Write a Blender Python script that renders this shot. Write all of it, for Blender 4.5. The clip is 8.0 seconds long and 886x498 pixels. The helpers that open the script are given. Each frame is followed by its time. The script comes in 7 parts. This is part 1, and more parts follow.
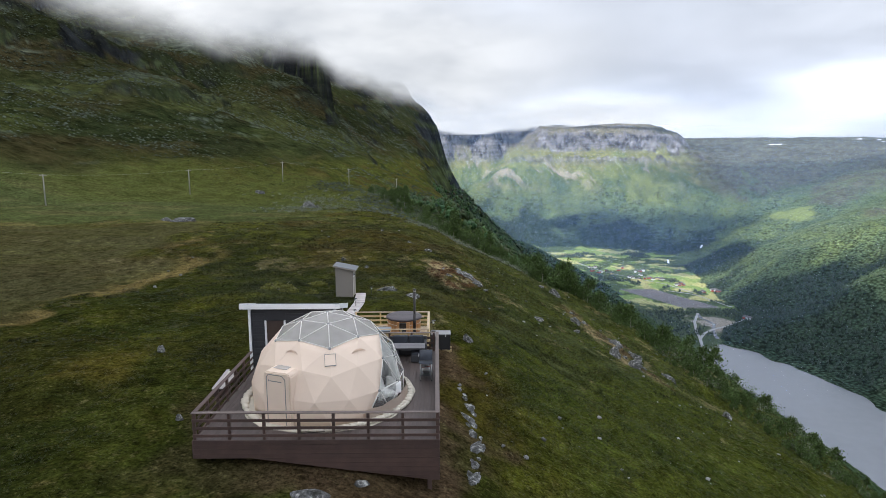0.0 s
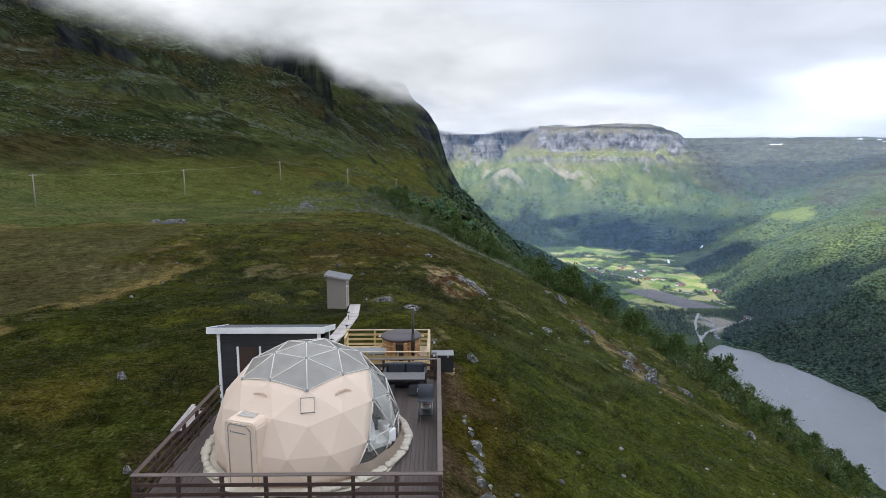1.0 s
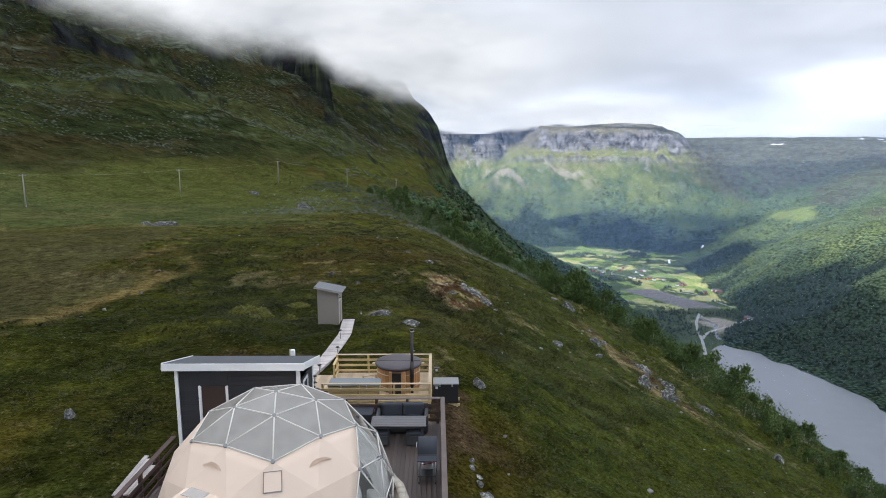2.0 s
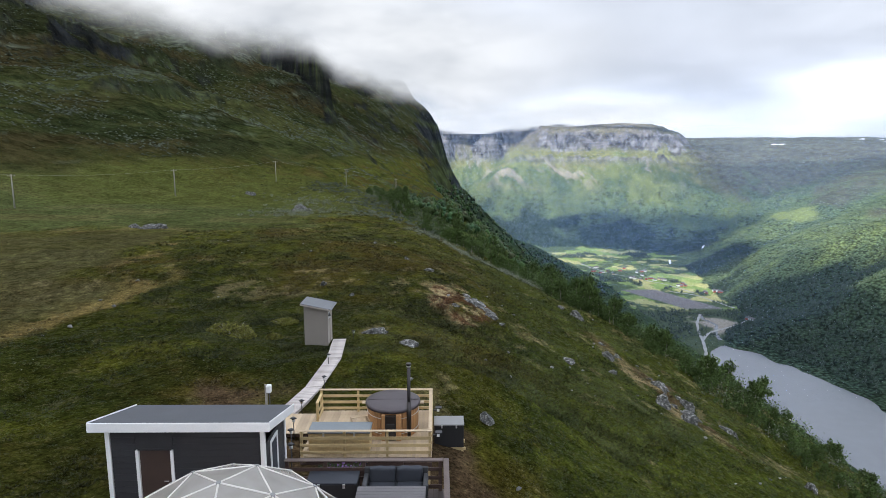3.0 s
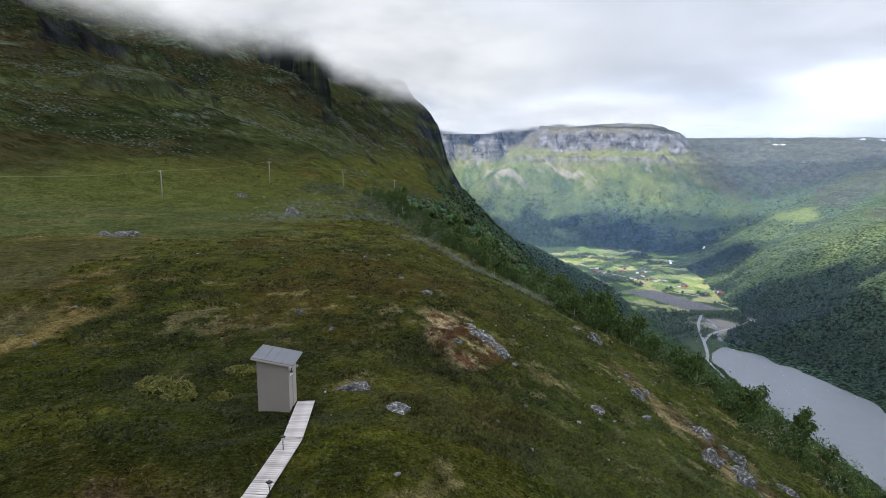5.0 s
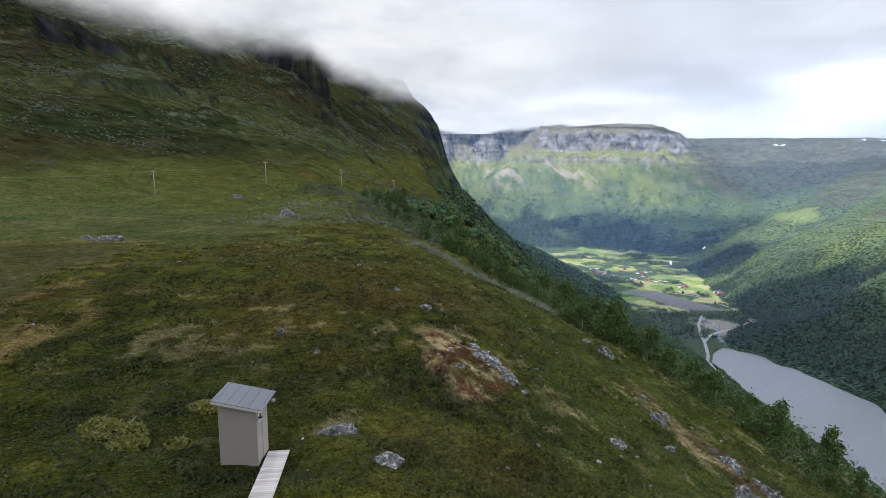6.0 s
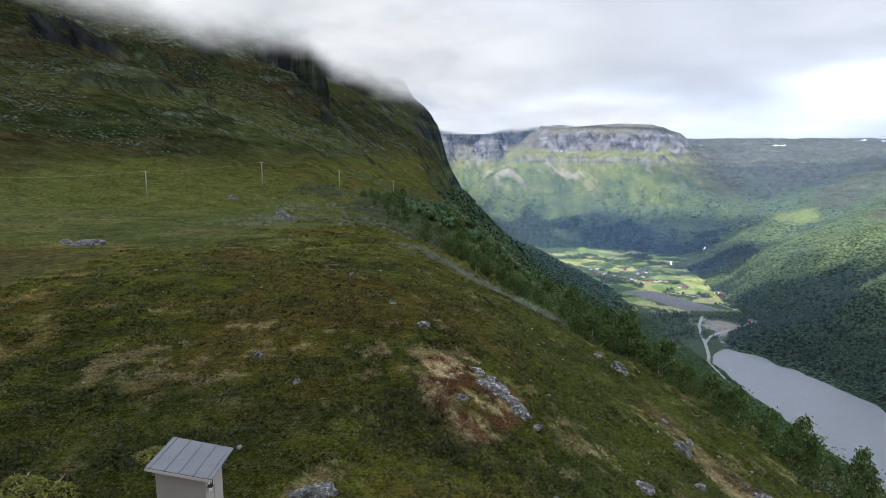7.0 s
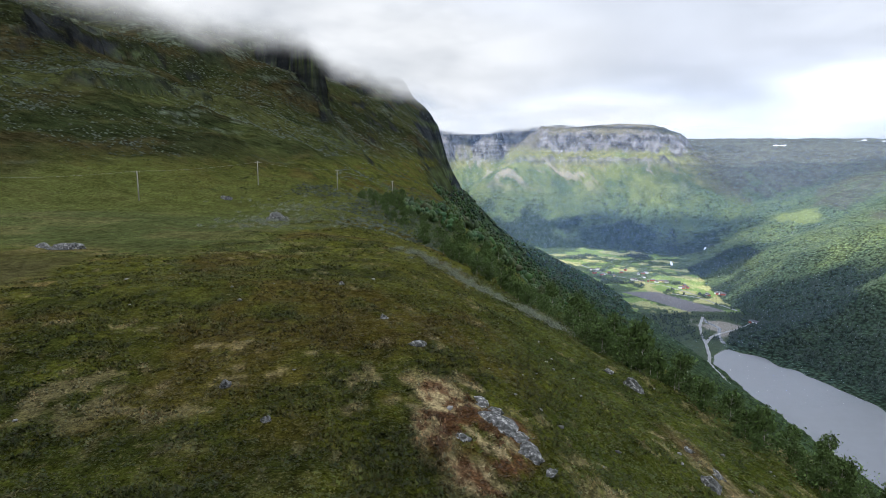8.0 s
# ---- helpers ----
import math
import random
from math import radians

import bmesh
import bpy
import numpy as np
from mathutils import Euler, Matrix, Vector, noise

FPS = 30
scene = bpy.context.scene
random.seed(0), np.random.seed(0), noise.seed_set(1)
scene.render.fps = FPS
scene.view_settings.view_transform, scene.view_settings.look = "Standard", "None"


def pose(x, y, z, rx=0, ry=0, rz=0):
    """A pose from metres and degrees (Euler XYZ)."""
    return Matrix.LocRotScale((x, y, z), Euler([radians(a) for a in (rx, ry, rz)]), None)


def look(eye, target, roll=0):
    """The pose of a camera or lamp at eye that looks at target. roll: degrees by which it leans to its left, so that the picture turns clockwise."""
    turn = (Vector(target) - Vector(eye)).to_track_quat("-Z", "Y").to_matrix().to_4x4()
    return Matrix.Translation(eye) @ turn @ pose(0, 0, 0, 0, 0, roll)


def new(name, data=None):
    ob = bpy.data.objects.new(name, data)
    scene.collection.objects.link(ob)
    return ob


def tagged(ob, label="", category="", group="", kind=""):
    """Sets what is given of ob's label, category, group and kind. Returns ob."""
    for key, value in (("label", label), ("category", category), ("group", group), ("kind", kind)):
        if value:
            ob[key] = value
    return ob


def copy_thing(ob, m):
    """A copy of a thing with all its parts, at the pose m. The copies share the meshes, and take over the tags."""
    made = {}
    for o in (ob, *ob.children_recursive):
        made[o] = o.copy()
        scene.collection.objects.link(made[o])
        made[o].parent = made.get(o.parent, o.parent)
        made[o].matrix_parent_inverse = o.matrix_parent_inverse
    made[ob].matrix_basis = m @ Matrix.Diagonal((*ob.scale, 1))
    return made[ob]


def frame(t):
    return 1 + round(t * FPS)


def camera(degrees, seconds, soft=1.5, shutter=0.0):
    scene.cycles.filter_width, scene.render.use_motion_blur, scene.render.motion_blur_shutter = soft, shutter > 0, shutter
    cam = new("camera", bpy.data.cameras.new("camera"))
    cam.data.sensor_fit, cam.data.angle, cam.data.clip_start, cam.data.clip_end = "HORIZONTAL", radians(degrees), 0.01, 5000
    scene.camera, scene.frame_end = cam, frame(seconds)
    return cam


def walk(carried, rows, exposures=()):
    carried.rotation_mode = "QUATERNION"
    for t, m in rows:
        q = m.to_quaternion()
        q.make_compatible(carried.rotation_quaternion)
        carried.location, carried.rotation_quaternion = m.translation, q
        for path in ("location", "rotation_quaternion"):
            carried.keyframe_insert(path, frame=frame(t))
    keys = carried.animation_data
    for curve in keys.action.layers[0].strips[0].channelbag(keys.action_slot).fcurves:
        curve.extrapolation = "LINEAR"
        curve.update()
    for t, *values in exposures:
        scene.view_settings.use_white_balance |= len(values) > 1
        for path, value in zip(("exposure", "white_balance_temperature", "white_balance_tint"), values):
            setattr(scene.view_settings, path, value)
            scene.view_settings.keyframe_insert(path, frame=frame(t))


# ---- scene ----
cam = camera(73.70, 8.0, soft=0.65)
PATH = [
    (0, look((0.095, 0.000, 8.692), (1.22, 98.78, -6.82), 0.000)),
    (0.5, look((0.067, 1.861, 8.660), (1.19, 100.64, -6.86), 0.004)),
    (1, look((0.033, 3.760, 8.612), (1.15, 102.54, -6.92), 0.018)),
    (1.5, look((-0.019, 5.629, 8.611), (1.07, 104.40, -6.96), 0.035)),
    (3, look((-0.116, 11.383, 8.653), (0.91, 110.15, -6.94), 0.086)),
    (3.5, look((-0.121, 13.361, 8.684), (0.88, 112.13, -6.92), 0.101)),
    (4, look((-0.118, 15.385, 8.707), (0.88, 114.16, -6.89), 0.120)),
    (4.5, look((-0.070, 17.443, 8.742), (0.93, 116.21, -6.86), 0.137)),
    (6, look((-0.020, 23.614, 8.790), (1.02, 122.39, -6.79), 0.185)),
    (6.5, look((-0.008, 25.754, 8.775), (1.04, 124.53, -6.79), 0.200)),
    (7, look((0.022, 27.832, 8.729), (1.07, 126.61, -6.82), 0.211)),
    (7.5, look((0.134, 29.876, 8.672), (1.18, 128.66, -6.86), 0.217)),
    (8, look((0.188, 32.000, 8.581), (1.22, 130.78, -6.94), 0.221)),
]
walk(cam, PATH, exposures=[(0, 0.38), (1.5, 0.36), (3.5, 0.44), (4.5, 0.35), (6.0, 0.42), (6.5, 0.39), (7.0, 0.38), (8, 0.46)])

# ---- light: overcast sky with gaps, sun behind the left shoulder ----
SUN = Vector((-0.45, -0.55, 0.70)).normalized()

world = bpy.data.worlds.new("sky")
scene.world = world
world.use_nodes = True
wt = world.node_tree
wt.nodes.clear()


def wn(kind, **inputs):
    n = wt.nodes.new(kind)
    for k, v in inputs.items():
        n.inputs[k.replace("_", " ")].default_value = v
    return n


sky = wn("ShaderNodeTexSky")
sky.sky_type = "NISHITA"
sky.sun_disc = False
sky.sun_elevation = math.asin(SUN.z)
sky.sun_rotation = math.atan2(SUN.x, SUN.y)
blue = wn("ShaderNodeBackground", Strength=0.09)
wt.links.new(sky.outputs[0], blue.inputs[0])
tc = wn("ShaderNodeTexCoord")
stretch = wn("ShaderNodeMapping")
stretch.inputs["Scale"].default_value = (1.6, 1.6, 6.0)
stretch.inputs["Location"].default_value = (0.4, 0.1, 0.0)
wt.links.new(tc.outputs["Generated"], stretch.inputs["Vector"])
bank = wn("ShaderNodeTexNoise", Scale=1.7, Detail=6.0, Roughness=0.5)
wt.links.new(stretch.outputs[0], bank.inputs["Vector"])
tone = wn("ShaderNodeValToRGB")
tone.color_ramp.elements[0].position = 0.36
tone.color_ramp.elements[0].color = (0.51, 0.565, 0.665, 1)
tone.color_ramp.elements[1].position = 0.66
tone.color_ramp.elements[1].color = (0.78, 0.84, 0.96, 1)
wt.links.new(bank.outputs[0], tone.inputs[0])
# overcast: brightest overhead, with a pale rim at the horizon
sep = wn("ShaderNodeSeparateXYZ")
wt.links.new(tc.outputs["Generated"], sep.inputs[0])
low = wn("ShaderNodeFloatCurve")
for at, value in ((0.02, 0.275), (0.10, 0.245), (0.22, 0.272), (0.55, 0.62)):
    low.mapping.curves[0].points.new(at, value)
low.mapping.curves[0].points[0].location = (0.0, 0.32)
low.mapping.curves[0].points[-1].location = (1.0, 0.66)
low.mapping.update()
wt.links.new(sep.outputs["Z"], low.inputs["Value"])
triple = wn("ShaderNodeMath")
triple.operation = "MULTIPLY"
triple.inputs[1].default_value = 3.0
wt.links.new(low.outputs[0], triple.inputs[0])


def wmath(op, a, b=None):
    n = wt.nodes.new("ShaderNodeMath")
    n.operation = op
    for i, v in enumerate((a, b)):
        if v is None:
            continue
        if isinstance(v, (int, float)):
            n.inputs[i].default_value = v
        else:
            wt.links.new(v, n.inputs[i])
    return n.outputs[0]


# thin places in the overcast above the plateau, where it glows white
glow = None
wisp = wmath("MULTIPLY", wmath("SUBTRACT", bank.outputs[0], 0.5), 0.9)
for cx, cz, rx, rz, power in ((0.25, 0.080, 0.12, 0.030, 0.75), (0.56, 0.085, 0.10, 0.040, 0.72), (0.40, 0.050, 0.34, 0.022, 0.32), (-0.12, 0.24, 0.22, 0.09, 0.12)):
    p = wmath("DIVIDE", wmath("SUBTRACT", sep.outputs["X"], cx), rx)
    q = wmath("DIVIDE", wmath("SUBTRACT", sep.outputs["Z"], cz), rz)
    d2 = wmath("ADD", wmath("MULTIPLY", p, p), wmath("MULTIPLY", q, q))
    d2 = wmath("ADD", d2, wmath("MULTIPLY", wisp, -4.0))
    g = wmath("MULTIPLY", wmath("POWER", 2.0, wmath("MULTIPLY", d2, -1.0)), power)
    front_half = wmath("GREATER_THAN", sep.outputs["Y"], 0.0)
    g = wmath("MULTIPLY", g, front_half)
    glow = g if glow is None else wmath("ADD", glow, g)
cloud = wn("ShaderNodeBackground")
wt.links.new(tone.outputs[0], cloud.inputs["Color"])
wt.links.new(wmath("MULTIPLY", triple.outputs[0], wmath("ADD", glow, 1.0)), cloud.inputs["Strength"])
gap = wn("ShaderNodeMapRange")
gap.inputs["From Min"].default_value, gap.inputs["From Max"].default_value = 0.28, 0.40
gap.inputs["To Min"].default_value, gap.inputs["To Max"].default_value = 0.75, 1.0
wt.links.new(bank.outputs[0], gap.inputs["Value"])
both = wn("ShaderNodeMixShader")
wt.links.new(gap.outputs[0], both.inputs[0])
wt.links.new(blue.outputs[0], both.inputs[1])
wt.links.new(cloud.outputs[0], both.inputs[2])
out = wn("ShaderNodeOutputWorld")
wt.links.new(both.outputs[0], out.inputs["Surface"])

sun = new("sun", bpy.data.lights.new("sun", "SUN"))
sun.data.energy, sun.data.angle, sun.data.color = 5.0, radians(1.5), (1.0, 0.95, 0.91)
sun.matrix_world = look(SUN * 3000, (0, 0, 0))

# ---- materials ----
def material(name, base, rough=0.8, metal=0.0, spread=0.25, grain=30.0, blotch=2.0, bump=0.15, bump_dist=0.01,
             stretch=(1, 1, 1), own=0.0, spec=0.5):
    """A painted, wooden or mineral surface: two scales of tone, fine relief; own: how much each object differs."""
    m = bpy.data.materials.new(name)
    m.use_nodes = True
    nt = m.node_tree
    b = nt.nodes["Principled BSDF"]
    b.inputs["Roughness"].default_value = rough
    b.inputs["Metallic"].default_value = metal
    b.inputs["Specular IOR Level"].default_value = spec
    tex = nt.nodes.new("ShaderNodeTexCoord")
    mp = nt.nodes.new("ShaderNodeMapping")
    mp.inputs["Scale"].default_value = stretch
    nt.links.new(tex.outputs["Object"], mp.inputs["Vector"])
    fine = nt.nodes.new("ShaderNodeTexNoise")
    fine.inputs["Scale"].default_value, fine.inputs["Detail"].default_value = grain, 4
    wide = nt.nodes.new("ShaderNodeTexNoise")
    wide.inputs["Scale"].default_value, wide.inputs["Detail"].default_value = blotch, 3
    nt.links.new(mp.outputs[0], fine.inputs["Vector"])
    nt.links.new(mp.outputs[0], wide.inputs["Vector"])
    add = nt.nodes.new("ShaderNodeMath")
    add.operation = "ADD"
    nt.links.new(fine.outputs[0], add.inputs[0])
    nt.links.new(wide.outputs[0], add.inputs[1])
    val = nt.nodes.new("ShaderNodeMapRange")
    val.inputs["From Min"].default_value, val.inputs["From Max"].default_value = 0.6, 1.4
    val.inputs["To Min"].default_value, val.inputs["To Max"].default_value = 1 - spread, 1 + spread
    nt.links.new(add.outputs[0], val.inputs["Value"])
    last = val.outputs[0]
    if own:
        info = nt.nodes.new("ShaderNodeObjectInfo")
        r = nt.nodes.new("ShaderNodeMapRange")
        r.inputs["To Min"].default_value, r.inputs["To Max"].default_value = 1 - own, 1 + own
        nt.links.new(info.outputs["Random"], r.inputs["Value"])
        mul = nt.nodes.new("ShaderNodeMath")
        mul.operation = "MULTIPLY"
        nt.links.new(last, mul.inputs[0])
        nt.links.new(r.outputs[0], mul.inputs[1])
        last = mul.outputs[0]
    hsv = nt.nodes.new("ShaderNodeHueSaturation")
    hsv.inputs["Color"].default_value = (*base, 1)
    nt.links.new(last, hsv.inputs["Value"])
    nt.links.new(hsv.outputs[0], b.inputs["Base Color"])
    if bump:
        bp = nt.nodes.new("ShaderNodeBump")
        bp.inputs["Strength"].default_value, bp.inputs["Distance"].default_value = bump, bump_dist
        nt.links.new(fine.outputs[0], bp.inputs["Height"])
        nt.links.new(bp.outputs[0], b.inputs["Normal"])
    return m


def ground_material():
    """Heath, rock and forest: the cover's colour, broken up by tufts close by and by tree crowns on the wooded slopes."""
    m = bpy.data.materials.new("mountain_ground")
    m.use_nodes = True
    nt = m.node_tree
    b = nt.nodes["Principled BSDF"]
    b.inputs["Roughness"].default_value = 0.95
    b.inputs["Specular IOR Level"].default_value = 0.0
    col = nt.nodes.new("ShaderNodeVertexColor")
    col.layer_name = "cover"
    geo = nt.nodes.new("ShaderNodeNewGeometry")
    position = geo.outputs["Position"]

    def speck(scale, detail, rough, a0, a1, b0, b1):
        n = nt.nodes.new("ShaderNodeTexNoise")
        n.inputs["Scale"].default_value, n.inputs["Detail"].default_value, n.inputs["Roughness"].default_value = scale, detail, rough
        nt.links.new(position, n.inputs["Vector"])
        return ranged(n.outputs[0], a0, a1, b0, b1), n.outputs[0]

    def ranged(v, a0, a1, b0, b1):
        r = nt.nodes.new("ShaderNodeMapRange")
        for i, x in enumerate((a0, a1, b0, b1)):
            r.inputs[1 + i].default_value = x
        nt.links.new(v, r.inputs[0])
        return r.outputs[0]

    def calc(op, a, c):
        n = nt.nodes.new("ShaderNodeMath")
        n.operation = op
        for i, v in enumerate((a, c)):
            if isinstance(v, float):
                n.inputs[i].default_value = v
            else:
                nt.links.new(v, n.inputs[i])
        return n.outputs[0]

    def blend(f, a, c):
        n = nt.nodes.new("ShaderNodeMix")
        n.data_type = "RGBA"
        nt.links.new(f, n.inputs["Factor"])
        nt.links.new(a, n.inputs["A"])
        if isinstance(c, tuple):
            n.inputs["B"].default_value = (*c, 1)
        else:
            nt.links.new(c, n.inputs["B"])
        return n.outputs["Result"]

    wooded = col.outputs["Alpha"]
    open_ground = calc("SUBTRACT", 1.0, wooded)
    # tufts, clumps and hummocks
    clumps, raw_clumps = speck(1.3, 7, 0.74, 0.34, 0.66, 0.42, 1.60)
    grain, raw_grain = speck(8.0, 5, 0.7, 0.32, 0.68, 0.32, 1.72)
    wide, _ = speck(0.16, 5, 0.65, 0.3, 0.7, 0.7, 1.32)
    heath = calc("MULTIPLY", calc("MULTIPLY", clumps, grain), wide)
    # crowns of the woods: bright middles, the shade between them darkened into the colour
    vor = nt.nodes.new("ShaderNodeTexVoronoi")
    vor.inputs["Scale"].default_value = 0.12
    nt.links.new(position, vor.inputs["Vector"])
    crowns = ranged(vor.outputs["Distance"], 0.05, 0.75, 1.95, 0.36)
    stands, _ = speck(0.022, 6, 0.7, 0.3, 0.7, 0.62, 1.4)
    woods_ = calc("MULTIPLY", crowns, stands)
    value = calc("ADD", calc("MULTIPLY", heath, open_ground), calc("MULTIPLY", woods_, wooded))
    # cracked cliffs, and scrub in bands along the mountainside
    kinds = nt.nodes.new("ShaderNodeVertexColor")
    kinds.layer_name = "relief"
    part_of = nt.nodes.new("ShaderNodeSeparateColor")
    nt.links.new(kinds.outputs["Color"], part_of.inputs[0])

    def stretched(scale, turn, detail, rough, a0, a1, b0, b1):
        mp = nt.nodes.new("ShaderNodeMapping")
        mp.inputs["Rotation"].default_value = (0, 0, turn)
        mp.inputs["Scale"].default_value = scale
        nt.links.new(position, mp.inputs["Vector"])
        n = nt.nodes.new("ShaderNodeTexNoise")
        n.inputs["Scale"].default_value, n.inputs["Detail"].default_value, n.inputs["Roughness"].default_value = 1.0, detail, rough
        nt.links.new(mp.outputs[0], n.inputs["Vector"])
        return ranged(n.outputs[0], a0, a1, b0, b1), n.outputs[0]

    cracks, raw_cracks = stretched((0.035, 0.035, 0.010), 0.0, 9, 0.72, 0.36, 0.64, 0.35, 1.7)
    ledges, _ = stretched((0.004, 0.004, 0.06), 0.0, 6, 0.65, 0.35, 0.65, 0.6, 1.35)
    bands, raw_bands = stretched((0.10, 0.32, 0.32), -0.51, 8, 0.75, 0.34, 0.66, 0.35, 1.75)

    def toward(f, a, c):
        return calc("ADD", calc("MULTIPLY", a, calc("SUBTRACT", 1.0, f)), calc("MULTIPLY", c, f))

    value = toward(part_of.outputs[1], value, calc("MULTIPLY", bands, calc("MULTIPLY", wide, ranged(raw_grain, 0.3, 0.7, 0.7, 1.3))))
    value = toward(part_of.outputs[0], value, calc("MULTIPLY", cracks, ledges))
    hsv = nt.nodes.new("ShaderNodeHueSaturation")
    # straw and russet leaves among the green
    straw, _ = speck(3.2, 6, 0.78, 0.56, 0.68, 0.0, 0.55)
    russet, _ = speck(1.0, 5, 0.7, 0.56, 0.70, 0.0, 0.30)
    c = blend(calc("MULTIPLY", russet, open_ground), col.outputs["Color"], (0.062, 0.038, 0.015))
    c = blend(calc("MULTIPLY", straw, open_ground), c, (0.14, 0.12, 0.058))
    nt.links.new(c, hsv.inputs["Color"])
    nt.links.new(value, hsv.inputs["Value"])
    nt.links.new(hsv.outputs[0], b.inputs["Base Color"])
    relief_far = calc("ADD", calc("MULTIPLY", calc("MULTIPLY", raw_bands, part_of.outputs[1]), 2.2), calc("MULTIPLY", calc("MULTIPLY", raw_cracks, part_of.outputs[0]), 14.0))
    relief = calc("ADD", calc("MULTIPLY", calc("ADD", calc("MULTIPLY", raw_grain, 0.10), calc("MULTIPLY", raw_clumps, 0.45)), open_ground),
                  calc("MULTIPLY", calc("MULTIPLY", vor.outputs["Distance"], -5.0), wooded))
    bp = nt.nodes.new("ShaderNodeBump")
    bp.inputs["Strength"].default_value, bp.inputs["Distance"].default_value = 0.8, 1.0
    nt.links.new(calc("ADD", relief, relief_far), bp.inputs["Height"])
    nt.links.new(bp.outputs[0], b.inputs["Normal"])
    return m


GROUND = ground_material()

# ---- the land: one sheet from the shoulder under the deck to the far plateau ----
def lattice(i, j, seed):
    h = np.sin(i * 127.1 + j * 311.7 + seed * 74.7) * 43758.5453
    return h - np.floor(h)


def vnoise(x, y, seed=0):
    i, j = np.floor(x), np.floor(y)
    u, v = x - i, y - j
    u, v = u * u * u * (u * (u * 6 - 15) + 10), v * v * v * (v * (v * 6 - 15) + 10)
    i0, j0 = i.min(), j.min()
    w, h = int(i.max() - i0) + 2, int(j.max() - j0) + 2
    if w * h < 3 * i.size:
        # fewer lattice corners than places: look them up
        ii, jj = np.meshgrid(i0 + np.arange(w), j0 + np.arange(h), indexing="ij")
        table = lattice(ii, jj, seed).ravel()
        k = ((i - i0) * h + (j - j0)).astype(np.int64)
        a, b, c, d = table[k], table[k + h], table[k + 1], table[k + h + 1]
    else:
        a, b = lattice(i, j, seed), lattice(i + 1, j, seed)
        c, d = lattice(i, j + 1, seed), lattice(i + 1, j + 1, seed)
    return (a + (b - a) * u) * (1 - v) + (c + (d - c) * u) * v


def fbm(x, y, size, octaves=4, seed=0, rough=0.5):
    """Noise round 0, about -1 to 1, with features of that size in metres."""
    total, amp, norm = 0.0, 1.0, 0.0
    for k in range(octaves):
        c, s = math.cos(0.6 * k), math.sin(0.6 * k)
        total = total + amp * (vnoise((x * c - y * s) / size + 17.3 * k, (x * s + y * c) / size - 9.1 * k, seed + k) * 2 - 1)
        norm += amp
        amp *= rough
        size *= 0.5
    return total / norm * 1.6


def softplus(d, w):
    return w * np.logaddexp(0, d / w)


def smooth(a, b, v):
    t = np.clip((v - a) / (b - a), 0, 1)
    return t * t * (3 - 2 * t)


def smin(a, b, w):
    return -w * np.logaddexp(-a / w, -b / w)


LAKE = -472.0


def east_foot(y):
    return np.interp(y, [-900, 300, 1100, 1400, 1500, 1640, 1834, 2400, 2850], [1100, 960, 905, 848, 775, 890, 960, 1050, 1160])


